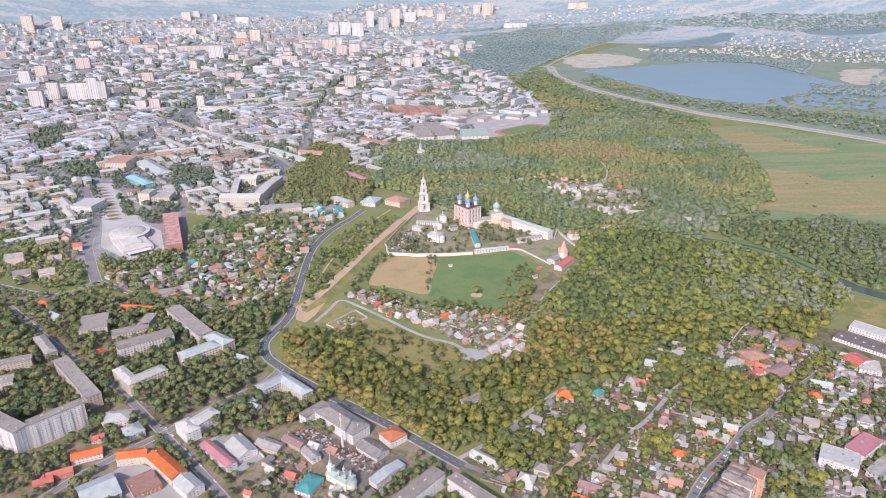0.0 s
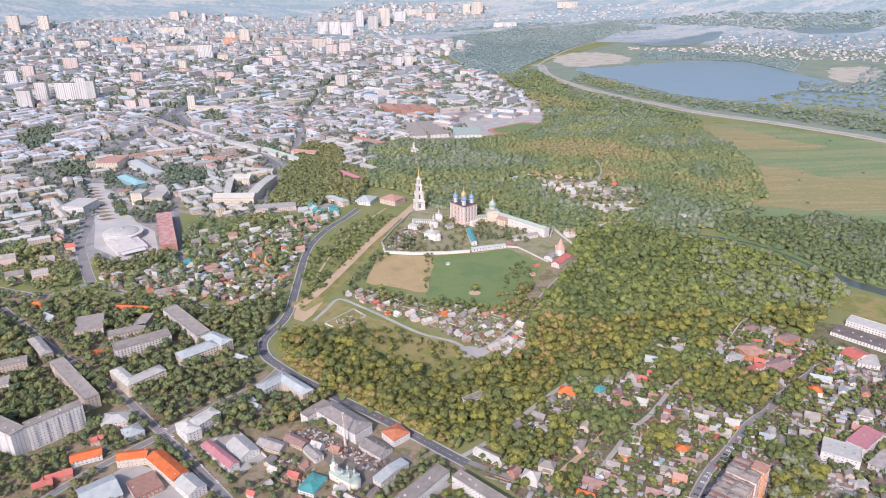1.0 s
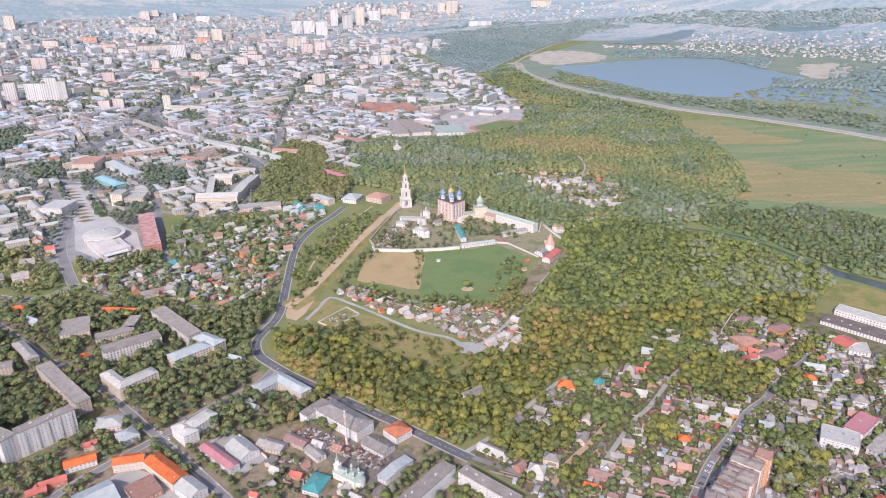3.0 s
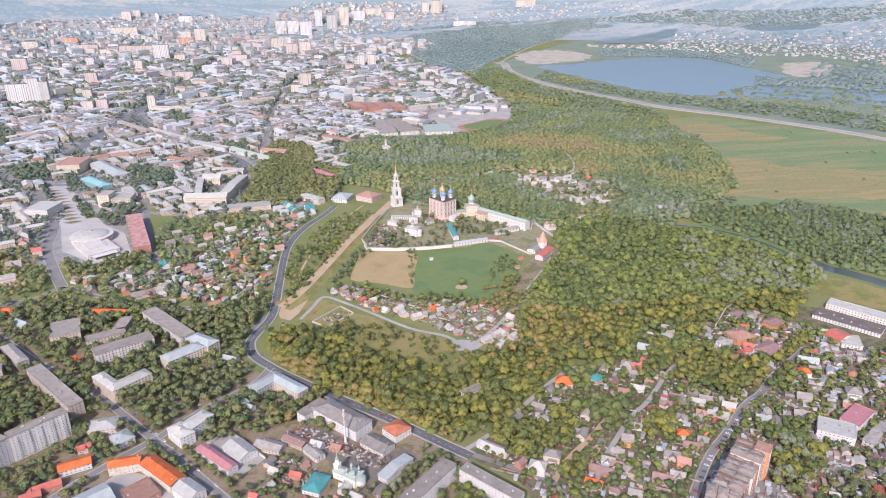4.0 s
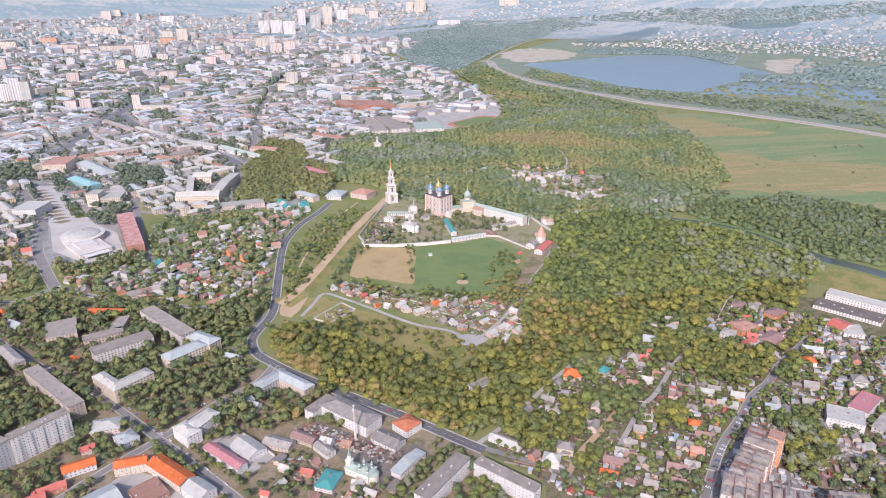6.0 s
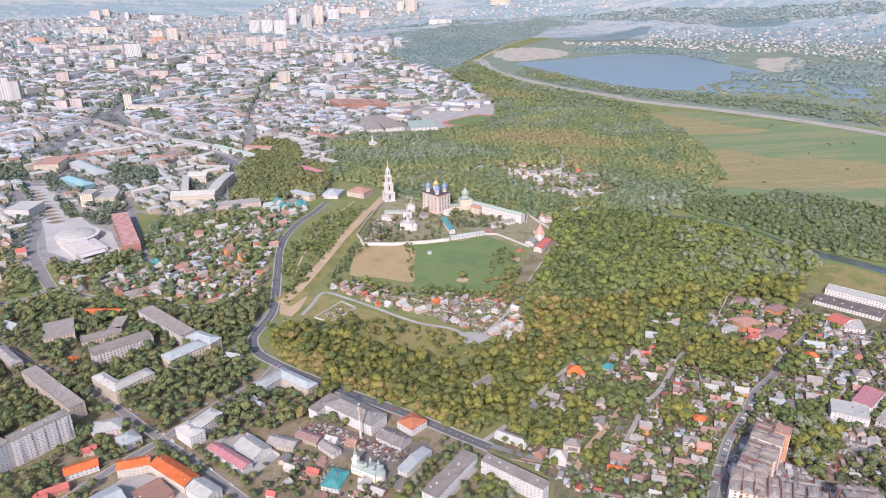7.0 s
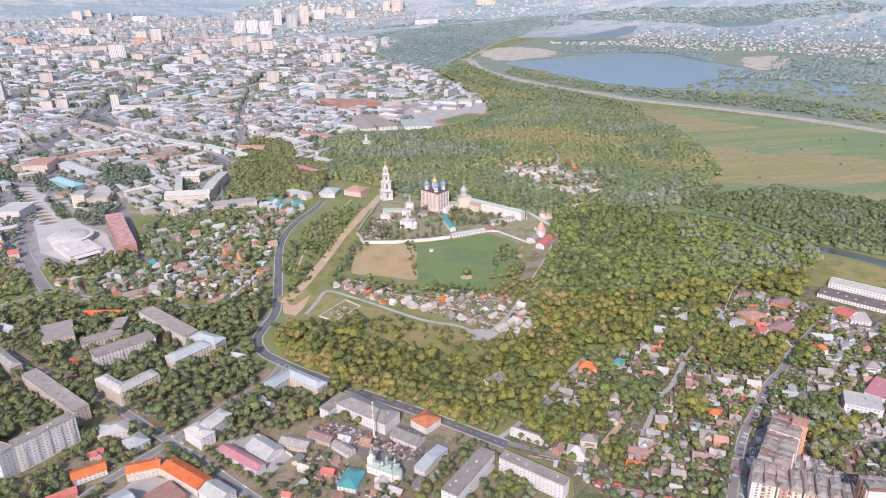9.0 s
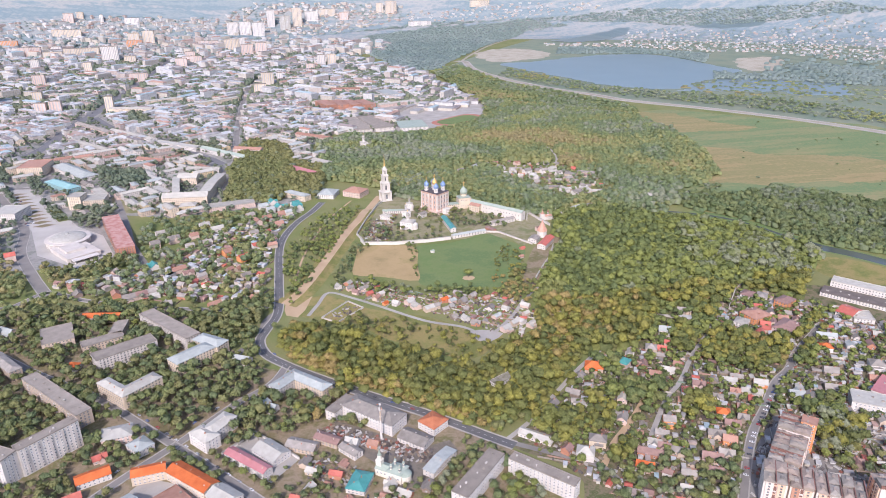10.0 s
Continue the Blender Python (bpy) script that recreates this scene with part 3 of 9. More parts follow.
MEADOW = land("meadow_grass", [(0.12, 0.18, 0.08), (0.165, 0.215, 0.10), (0.235, 0.225, 0.11), (0.14, 0.20, 0.09), (0.20, 0.22, 0.10), (0.26, 0.23, 0.115), (0.15, 0.205, 0.09)], 0.009, 0.12, streak=-40)
STRAW = land("straw_meadow", [(0.20, 0.20, 0.085), (0.275, 0.22, 0.105), (0.31, 0.24, 0.12), (0.22, 0.205, 0.09), (0.29, 0.23, 0.115), (0.16, 0.195, 0.08), (0.27, 0.22, 0.105)], 0.014, 0.12, streak=-40)
# Damp grass; the cool grey-green also holds haze put into the colour.
WETLAND = land("wet_meadow", [(0.14, 0.19, 0.14), (0.17, 0.21, 0.15), (0.21, 0.23, 0.16), (0.15, 0.20, 0.15)], 0.01, 0.06)
FIELDGREEN = land("mown_green_grass", [(0.105, 0.16, 0.06), (0.13, 0.185, 0.065), (0.155, 0.195, 0.075), (0.11, 0.165, 0.065), (0.185, 0.20, 0.085)], 0.012, 0.3)
FIELDTAN = land("straw_field", [(0.27, 0.21, 0.10), (0.34, 0.25, 0.125), (0.38, 0.275, 0.14), (0.30, 0.235, 0.105), (0.24, 0.21, 0.09)], 0.018, 0.3)
LAWN = land("worn_lawn", [(0.15, 0.17, 0.07), (0.20, 0.195, 0.09), (0.27, 0.235, 0.15), (0.16, 0.175, 0.075), (0.22, 0.205, 0.10)], 0.03, 0.3)
SANDGROUND = land("sandy_ground", [(0.25, 0.235, 0.16), (0.35, 0.315, 0.24), (0.42, 0.375, 0.30), (0.29, 0.27, 0.19)], 0.02, 0.2)
# Blue-grey bands with the haze of distance mixed into the land colour.
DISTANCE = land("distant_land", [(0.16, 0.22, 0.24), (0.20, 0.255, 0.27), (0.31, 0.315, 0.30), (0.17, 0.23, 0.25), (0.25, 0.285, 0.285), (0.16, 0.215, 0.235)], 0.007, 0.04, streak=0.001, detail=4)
RIVERWATER = surf("dark_river_water", (0.07, 0.085, 0.08), (0.10, 0.115, 0.105), 0.2, 0.02, 0.3, spec=0.4)
WATER = surf("still_water", (0.12, 0.165, 0.165), (0.145, 0.19, 0.19), 0.3, 0.006, 0.15, spec=0.35)
COMPLEXWALL = surf("white_and_terracotta_wall", (0.58, 0.50, 0.45), (0.66, 0.585, 0.53), 0.85, 0.2, 3, spread=0.05)

CX, CY = -60.0, 0.0
R0, R1, RTOP = 4300.0, 5100.0, 340.0


def rise_at(x, y):
    """Height of the land, bent up beyond R0 to stand for the flat distance."""
    r = math.hypot(x - CX, y - CY)
    return 0.0 if r < R0 else RTOP * ((min(r, R1) - R0) / (R1 - R0)) ** 2


def polar_sheet(name, radii, mat, label):
    n = 120
    verts = [(CX, CY, 0)] if radii[0] == 0 else []
    first = len(verts)
    rs = [r for r in radii if r > 0]
    for r in rs:
        for i in range(n):
            a = 2 * math.pi * i / n
            x, y = CX + r * math.sin(a), CY + r * math.cos(a)
            verts.append((x, y, rise_at(x, y)))
    faces = [(0, first + (i + 1) % n, first + i) for i in range(n)] if first else []
    for k in range(len(rs) - 1):
        a, b = first + k * n, first + (k + 1) * n
        faces += [(a + i, a + (i + 1) % n, b + (i + 1) % n, b + i) for i in range(n)]
    me = bpy.data.meshes.new(name)
    me.from_pydata(verts, [], faces)
    me.materials.append(mat)
    return tagged(new(name, me), label, "ground", kind="structure")


polar_sheet("ground", [0, 300, 700, 1200, 2000, 3000, R0], GRASS, "rough grassland reaching out to the horizon")
polar_sheet("backdrop", [R0] + [R0 + 50 * i for i in range(1, 17)], DISTANCE, "upturned backdrop sheet coloured as hazy blue-green distant land")


def tower(x, y, L, W, H, wall, z, label):
    """A far high-rise: walls with corner piers, roof slab, lift house and window bands."""
    take(x, y, 0, L, W)
    b = thing("high_rise", x, y, 0, label, "building", "far high-rises", z)
    part("wall", Shape().box(-L / 2, L / 2, -W / 2, W / 2, -3, H), wall, b)
    part("roof", Shape().box(-L / 2 - 0.4, L / 2 + 0.4, -W / 2 - 0.4, W / 2 + 0.4, H + 0.01, H + 1.0).box(-3, 3, -3, 3, H + 1.0, H + 4.0), [BITUMEN], b)
    s = Shape()
    k = max(2, int(L / 7))
    for i in range(k):
        u = (i - (k - 1) / 2) * L / k
        s.box(u - L / k * 0.22, u + L / k * 0.22, -W / 2 - 0.15, -W / 2 + 0.2, 2, H - 1.5)
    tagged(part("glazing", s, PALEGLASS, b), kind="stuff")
    return b


def stepped_section(x, y, ang, L, W, H):
    """A section of the modern apartment complex: bays, recessed balconies, stepped roofs between dark fire walls."""
    take(x, y, ang, L, W)
    g = random.Random(round(x * 3 + y))
    b = thing("apartment_section", x, y, ang, "white and terracotta apartment section with stepped brown roofs", "building", "apartment complex")
    part("wall", Shape().box(-L / 2, L / 2, -W / 2, W / 2, 0, H), COMPLEXWALL, b)
    n = max(2, round(L / 7.5))
    bw = L / n
    storeys = round(H / 2.9)
    hs = H / storeys
    for i in range(n):
        u = (i + 0.5) * bw - L / 2
        mat = (COMPLEXWALL, PEACH, TERRACOTTA, PEACH)[(i + round(x)) % 4]
        for sy in (-1, 1):
            top = H + g.choice([0.4, 1.4, 2.6, 3.6])
            part("bay", Shape().box(u - bw * 0.32, u + bw * 0.32, sy * W / 2 - 1.1, sy * W / 2 + 1.1, 0, H - 0.4), mat, b, "projecting bay of the facade")
            for j in range(1, storeys):
                z = j * hs + 1.5
                part("window", BROWNWINDOW, None, b, at=(u, sy * (W / 2 + 1.1), z), turn=0 if sy < 0 else math.pi)
                if i < n - 1 and sy < 0:
                    v = u + bw / 2
                    part("balcony", Shape().box(v - 1.1, v + 1.1, -W / 2 - 0.9, -W / 2 - 0.02, z - 1.5, z - 1.35).box(v - 1.1, v + 1.1, -W / 2 - 0.9, -W / 2 - 0.8, z - 1.35, z - 0.3).box(v - 1.0, v + 1.0, -W / 2 - 0.12, -W / 2 - 0.03, z - 1.3, z + 0.7, 1), [(WHITE, BRICKDARK, PEACH)[j % 3], BRICKDARK], b)
            o = Shape().hip(W / 2 + 0.6, bw * 0.92, top, 1.3 + g.uniform(0, 0.8), 0.3)
            s = Shape().add([(u - q, sy * (W / 4 + 0.3) + e, z) for e, q, z in o.v], [f[::-1] for f in o.f])
            r = part("roof", s.box(u - bw * 0.44, u + bw * 0.44, min(sy * 0.3, sy * (W / 2 + 0.8)), max(sy * 0.3, sy * (W / 2 + 0.8)), H + 0.004, top - 0.2), g.choice([BROWNROOF, BROWNROOF, SLATE, BITUMEN]), b)
            part("dormer", Shape().box(u - 1.1, u + 1.1, sy * W * 0.3 - 1.3, sy * W * 0.3 + 1.3, top + 0.3, top + 2.0).box(u - 1.3, u + 1.3, sy * W * 0.3 - 1.5, sy * W * 0.3 + 1.5, top + 2.0, top + 2.25), [SLATE if g.random() < 0.5 else BROWNROOF], r)
        part("fire_wall", Shape().box(u + bw / 2 - 0.35, u + bw / 2 + 0.3, -W / 2 - 0.6, W / 2 + 0.6, H, H + 2.6).box(u + bw / 2 - 0.45, u + bw / 2 + 0.4, -W / 2 - 0.7, W / 2 + 0.7, H + 2.6, H + 2.85), BRICKDARK, b, "dark red fire wall above the roofs")


BROWNWINDOW = _w.mesh("window", [BROWN, GLASS])
PEACH = surf("peach_render", (0.60, 0.40, 0.28), (0.70, 0.50, 0.38), 0.85, 0.2, 3, spread=0.05)
BRICKDARK = surf("dark_red_brick", (0.17, 0.085, 0.068), (0.24, 0.13, 0.105), 0.9, 0.3, 4, spread=0.1)
BROWNROOF = surf("faded_brown_roof", (0.22, 0.175, 0.145), (0.32, 0.26, 0.215), 0.75, 0.3, 2, spread=0.2)
TERRACOTTA = surf("terracotta_render", (0.42, 0.22, 0.15), (0.52, 0.29, 0.20), 0.85, 0.2, 3, spread=0.1)

# ---- plan ----
# ground areas
patch("city_ground", [(-1677, 2490), (-1101, 1533), (-727, 1188), (-562, 1046), (-506, 1038), (-450, 1057), (-405, 1088), (-460, 1271), (-376, 1235), (-239, 1259), (-146, 1279), (-107, 1517), (-125, 1715), (-53, 1853), (126, 1812), (370, 1954), (415, 2258), (339, 2942), (214, 3137), (136, 3516), (-21, 4118), (-1111, 4272), (-2531, 3943)], TOWNGROUND, 0.03, "grey city ground of yards and streets between buildings", "ground", 0, straight=True)
patch("block_yards", [(-729, 903), (-499, 524), (-331, 465), (-135, 440), (60, 415), (47, 488), (14, 539), (-37, 586), (-105, 639), (-170, 692), (-211, 721), (-321, 872), (-475, 901)], YARDGROUND, 0.04, "trodden yards and lawns between apartment blocks", "ground", 0)
patch("garden_plots", [(29, 529), (75, 571), (153, 637), (236, 687), (317, 746), (427, 795), (529, 764), (652, 716), (578, 548), (377, 352), (80, 390), (75, 477)], PLOTGROUND, 0.05, "allotment soil, grass and yards between small houses", "ground", 0)
patch("meadow", [(803, 1895), (939, 1929), (1120, 1764), (1351, 1535), (916, 958), (857, 1055), (788, 1159), (659, 1131), (607, 1178), (566, 1211), (655, 1260), (702, 1292), (770, 1511), (801, 1710)], MEADOW, 0.05, "water meadow in green and straw-coloured bands", "ground", 0)
patch("straw_meadow", [(794, 1940), (865, 1905), (931, 1832), (988, 1724), (1046, 1660), (934, 1628), (838, 1649), (764, 1687), (763, 1807)], STRAW, 0.09, "straw-coloured meadow strip", "ground", 40)
patch("straw_meadow", [(760, 1497), (832, 1475), (906, 1414), (982, 1365), (1104, 1314), (984, 1166), (813, 1192), (685, 1193), (651, 1271), (686, 1391)], STRAW, 0.09, "straw-coloured meadow strip", "ground", 40)
patch("straw_meadow", [(707, 1033), (773, 1038), (813, 996), (821, 964), (777, 950), (724, 998)], STRAW, 0.09, "straw-coloured clearing by the river", "ground", 15)
patch("wet_meadow", [(509, 3086), (1132, 3993), (1509, 4313), (2175, 4047), (2948, 3665), (3178, 3348), (1376, 1395), (1281, 1606), (1041, 1922), (873, 2145), (684, 2459), (582, 2950)], WETLAND, 0.035, "damp meadows round the lake, greyed by haze in their colour", "ground", 0)
patch("sports_field", [(20, 1015), (79, 1021), (137, 1047), (161, 1019), (182, 970), (151, 907), (139, 889), (111, 850), (58, 861), (7, 877), (10, 946)], FIELDGREEN, 0.06, "mown green field below the kremlin wall", "ground", 0)
patch("dry_field", [(-64, 1031), (-19, 1030), (20, 1013), (12, 946), (5, 892), (-26, 906), (-58, 920), (-82, 931), (-75, 983)], FIELDTAN, 0.065, "mown straw-coloured field below the kremlin wall", "ground", 0)
patch("kremlin_ground", [(-42, 1190), (-8, 1259), (48, 1285), (150, 1296), (233, 1167), (264, 1104), (232, 1041), (186, 987), (163, 1026), (81, 1032), (8, 1031), (-57, 1052)], LAWN, 0.05, "worn lawn and paths inside the kremlin", "ground", 0)
patch("slope_meadow", [(-170, 835), (-128, 871), (-67, 821), (-10, 790), (41, 740), (80, 721), (54, 692), (26, 677), (-4, 694), (-55, 739), (-96, 787), (-124, 798)], DRYGRASS, 0.045, "rough grass slope with bushes", "ground", 6)
patch("ruin_lot", [(-130, 807), (-95, 846), (-77, 824), (-111, 791)], DRYGRASS, 0.07, "fenced weedy lot with rubble", "ground", 0, straight=True)
patch("lake", [(738, 3086), (889, 3117), (1110, 3218), (1357, 3279), (1547, 3200), (1593, 2970), (1603, 2757), (1613, 2629), (1424, 2487), (1278, 2383), (1163, 2284), (1049, 2303), (947, 2403), (891, 2539), (822, 2735), (743, 2959)], WATER, 0.1, "wide still grey-blue lake", "water", 18)
patch("marsh_water", [(1147, 2254), (1424, 2448), (1560, 2450), (1714, 2346), (1781, 2237), (1632, 2046), (1499, 2048), (1383, 2169), (1237, 2194)], WATER, 0.14, "marsh water with reed islands", "water", 45)
patch("oxbow", [(1294, 3974), (1574, 4135), (1838, 4181), (1782, 4088), (1444, 3883)], WATER, 0.1, "shallow oxbow water", "water", 25, drape=True)
patch("oxbow", [(2201, 4053), (2362, 4032), (2565, 3932), (2514, 3871), (2264, 3972)], WATER, 0.1, "far bend of shallow water", "water", 12, drape=True)
patch("sand_flat", [(702, 3446), (883, 3655), (1047, 3547), (1038, 3317), (868, 3179), (702, 3150)], SANDGROUND, 0.06, "sandy building site beside the lake", "ground", 40)
patch("sand_flat", [(1809, 2951), (2011, 2991), (1892, 2755), (1745, 2591), (1660, 2667)], SANDGROUND, 0.06, "sandy works yard by the marsh", "ground", 40)
patch("river_bank", [(566, 821), (610, 848), (639, 826), (672, 779), (695, 710), (652, 716), (618, 744), (564, 780)], DRYGRASS, 0.06, "sandy grass by the river bank", "ground", 6)
patch("industrial_yard", [(-49, 2100), (58, 2198), (223, 2373), (296, 2625), (264, 2813), (335, 2910), (399, 2482), (413, 2115), (335, 1906), (174, 1838), (22, 1828)], PAVING, 0.05, "pale concrete industrial yards", "ground", 0, straight=True)
patch("white_yard", [(458, 654), (480, 676), (496, 659), (524, 648), (510, 634), (480, 637)], PAVING, 0.07, "pale forecourt", "ground", 0)
patch("street_side", [(193, 424), (239, 474), (285, 516), (298, 518), (232, 452), (208, 421)], ASPHALT, 0.072, "asphalt parking strip along the apartment complex", "ground", 0, straight=True)
patch("school_yard", [(351, 495), (386, 482), (365, 448), (354, 461), (349, 478)], ASPHALT, 0.07, "asphalt school yard", "ground", 0, straight=True)
patch("market_square", [(-716, 1460), (-686, 1496), (-600, 1360), (-520, 1223), (-468, 1170), (-430, 1075), (-470, 1035), (-545, 1100), (-590, 1216)], SQUAREPAVE, 0.05, "pale paved square before the circus", "ground", 0, straight=True)
for _i in range(11):     # lens-shaped flower beds between the paths of the square
    _x, _y = -690 + 11.0 * _i, 1440 - 20.0 * _i
    patch("flower_bed", [(_x - 17, _y - 2), (_x + 1, _y + 9), (_x + 19, _y + 4), (_x + 2, _y - 8)], YARDGROUND, 0.09, "lens-shaped dry flower bed on the square", "flower bed")
patch("park_strip", [(-608, 1358), (-594, 1356), (-545, 1262), (-560, 1256)], GRASS, 0.085, "planted strip beside the square")
patch("garden_lawn", [(-502, 1382), (-431, 1377), (-409, 1305), (-459, 1280)], LAWN, 0.06, "dry garden before the college")
patch("sandy_spread", [(-172, 824), (-172, 859), (-159, 902), (-139, 956), (-129, 953), (-138, 887), (-150, 833), (-159, 816)], DIRT, 0.078, "sandy spread at the foot of the rampart", "ground", 4)
patch("gate_yard", [(143, 858), (197, 971), (251, 1022), (247, 985), (200, 904), (159, 844)], YARDGROUND, 0.062, "bare sandy yard outside the gate tower", "ground", 3)
patch("gravel_spot", [(41, 738), (68, 736), (79, 725), (57, 708), (45, 715)], PAVING, 0.075, "gravel turning place", "ground", 0)
patch("compound_yard", [(-225, 564), (-198, 590), (-158, 544), (-181, 518)], PAVING, 0.069, "paved yard round the crimson-roofed building", "ground", 0, straight=True)
patch("works_yard", [(-171, 559), (-135, 554), (-97, 526), (-91, 499), (-105, 473), (-148, 479), (-176, 517)], YARDGROUND, 0.065, "bare sandy works yard", "ground", 0)
patch("market_yard", [(-123, 592), (-93, 572), (-45, 539), (-23, 544), (-19, 531), (-47, 500), (-72, 489), (-92, 525), (-125, 566)], DIRTYYARD, 0.068, "cluttered paved yard behind the institute", "ground", 0)
patch("court_yard", [(-287, 543), (-239, 518), (-218, 488), (-294, 498)], PAVING, 0.067, "paved courtyard of the orange-roofed building", "ground", 0)
patch("parking_lot", [(260, 457), (289, 462), (300, 434), (320, 419), (300, 409), (265, 430)], ASPHALT, 0.068, "asphalt parking lot behind the apartment complex", "ground", 0)
lane("river_verge", [(510, 1069), (554, 1035), (585, 984), (606, 924), (625, 882), (654, 847), (685, 795), (714, 731)], 34, FIELDGREEN, 0.07, 0, "green grassy verge along the river", True, "ground")
lane("river", [(430, 1124), (460, 1096), (510, 1069), (554, 1035), (585, 984), (606, 924), (616, 896)], 7, RIVERWATER, 0.09, 0, "narrow dark river between wooded banks", True, "water")
lane("river", [(612, 912), (625, 882), (654, 847), (685, 795), (714, 731)], 24, RIVERWATER, 0.094, 0, "broader reach of the dark river", True, "water")
block(50.0, 627.5, 29, 27, 12, 3.4, WHITE, RUIN_FLOOR, "open", windows="stuff", vents=0, name="ruin", label="roofless white ruin among the trees")
# roads
lane("highway", [(549, 3192), (590, 3185), (571, 2902), (636, 2595), (735, 2357), (812, 2236), (865, 2127), (926, 2052), (1045, 1930), (1191, 1746), (1277, 1600), (1353, 1450)], 20, EMBANKMENT, 0.9, 8, "highway on a tan embankment", True)
lane("highway", [(587, 3224), (691, 3462), (908, 3886), (1219, 4297), (1444, 4334)], 14, EMBANKMENT, 0.3, 0, "tan dyke road", True)
lane("track", [(479, 2918), (562, 2555), (640, 2306), (701, 2192)], 6, DIRT, 0.25, 0, "sandy track through the wood", True)
lane("main_road", [(-114, 1267), (-133, 1219), (-161, 1163), (-180, 1099), (-186, 1039), (-184, 933), (-183, 837), (-195, 793), (-202, 765), (-194, 734), (-175, 710), (-144, 679), (-94, 635), (-37, 588), (14, 541), (33, 524)], 10, DARK_ASPHALT, 0.1, 1.6, "two-lane dark asphalt main road with pale footways", True)
lane("street", [(-183, 837), (-197, 815), (-202, 772), (-216, 754), (-229, 736)], 9, ASPHALT, 0.09, 0, "side street joining the main road", True)
lane("lane_road", [(-146, 817), (-133, 847), (-118, 879), (-87, 855), (-56, 825), (-6, 775), (37, 749), (57, 718)], 5, PAVING, 0.08, 0, "narrow pale lane past the hamlet", True)
lane("forest_lane", [(423, 1624), (427, 1553), (415, 1479), (392, 1427), (366, 1395), (329, 1339), (290, 1280)], 4.5, PAVING, 0.08, 0, "pale dirt lane through the wood", True)
lane("dirt_track", [(-168, 851), (-151, 874), (-130, 926), (-108, 994), (-82, 1072), (-53, 1148), (-36, 1205), (-6, 1283)], 13, DIRT, 0.06, 0, "sandy track on the rampart", False)
lane("path", [(-171, 846), (-162, 921), (-148, 1022), (-112, 1156), (-61, 1266)], 3, DIRT, 0.055, 0, "trodden path along the rampart", False)
lane("street", [(-352, 486), (-333, 516), (-302, 552), (-262, 593), (-222, 639), (-186, 671), (-171, 704)], 7, ASPHALT, 0.085, 1.2, "asphalt street", True)
lane("street", [(-581, 883), (-445, 753), (-360, 683), (-310, 631), (-278, 596), (-237, 552), (-188, 497), (-159, 461)], 7, ASPHALT, 0.08, 1.2, "asphalt street between apartment blocks", True)
lane("street", [(-647, 959), (-533, 917), (-488, 956), (-431, 921), (-354, 884), (-299, 869), (-230, 851), (-194, 854)], 6, ASPHALT, 0.08, 1.5, "street along private houses", True)
lane("street", [(-485, 946), (-526, 1020), (-573, 1116), (-603, 1224), (-655, 1322), (-722, 1445)], 14, ASPHALT, 0.08, 1.2, "broad avenue to the square", True)
lane("street", [(163, 379), (216, 452), (254, 499), (286, 529), (324, 567), (355, 588), (381, 613), (415, 638), (460, 670)], 6.5, ASPHALT, 0.08, 1.2, "asphalt street between small houses", True)
lane("street", [(355, 588), (370, 571), (381, 549), (392, 529)], 6, PAVING, 0.075, 0, "pale gravel lane", True)
lane("street", [(159, 512), (201, 563), (230, 589), (268, 633), (296, 660), (333, 694)], 5, PAVING, 0.075, 0, "pale gravel lane between gardens", True)
lane("street", [(23, 530), (61, 559), (99, 597), (131, 629), (166, 659), (201, 685)], 5, PAVING, 0.075, 0, "lane along the wood edge", True)
lane("street", [(31, 529), (53, 514), (76, 499), (99, 481), (106, 459)], 6, ASPHALT, 0.082, 0, "lane behind the flats", True)
lane("street", [(99, 481), (121, 509), (152, 538), (183, 571)], 6, DIRT, 0.07, 0, "dirt lane", True)
lane("street", [(-297, 1378), (-297, 1466), (-314, 1502), (-295, 1592), (-308, 1814), (-325, 2186), (-328, 2600), (-307, 2864)], 12, ASPHALT, 0.08, 1.2, "city street", True)
lane("street", [(-319, 1583), (-374, 1677), (-471, 1805), (-558, 1914), (-659, 2056), (-736, 2205)], 20, AVENUE, 0.09, 1.2, "city boulevard", True)
lane("street", [(-780, 1740), (-760, 1833), (-762, 1947), (-762, 2143), (-751, 2342), (-742, 2727), (-736, 3170), (-744, 3668)], 30, AVENUE, 0.085, 1.2, "wide grey city avenue", True)
lane("street", [(-373, 1020), (-413, 1119), (-442, 1217), (-491, 1370)], 10, ASPHALT, 0.08, 0, "city street", True)
lane("street", [(-1019, 1651), (-824, 1534), (-703, 1483), (-658, 1518), (-728, 1760)], 12, ASPHALT, 0.08, 0, "city street", True)
lane("street", [(-246, 3474), (-25, 3837), (224, 3956)], 14, DIRT, 0.08, 0, "railway yard tracks", True)
lane("wall_path", [(227, 970), (198, 910), (166, 848), (139, 817), (131, 805)], 4, PAVING, 0.07, 0, "pale path by the gate", False)
lane("street", [(129, 806), (103, 767), (75, 735), (59, 721)], 5, PAVING, 0.07, 0, "yard lane", True)
_m = Shape()
_line = smooth_line([(-114, 1267), (-133, 1219), (-161, 1163), (-180, 1099), (-186, 1039), (-184, 933), (-183, 837), (-195, 793), (-202, 765), (-194, 734), (-175, 710), (-144, 679), (-94, 635), (-37, 588), (14, 541), (33, 524)], 4.0)
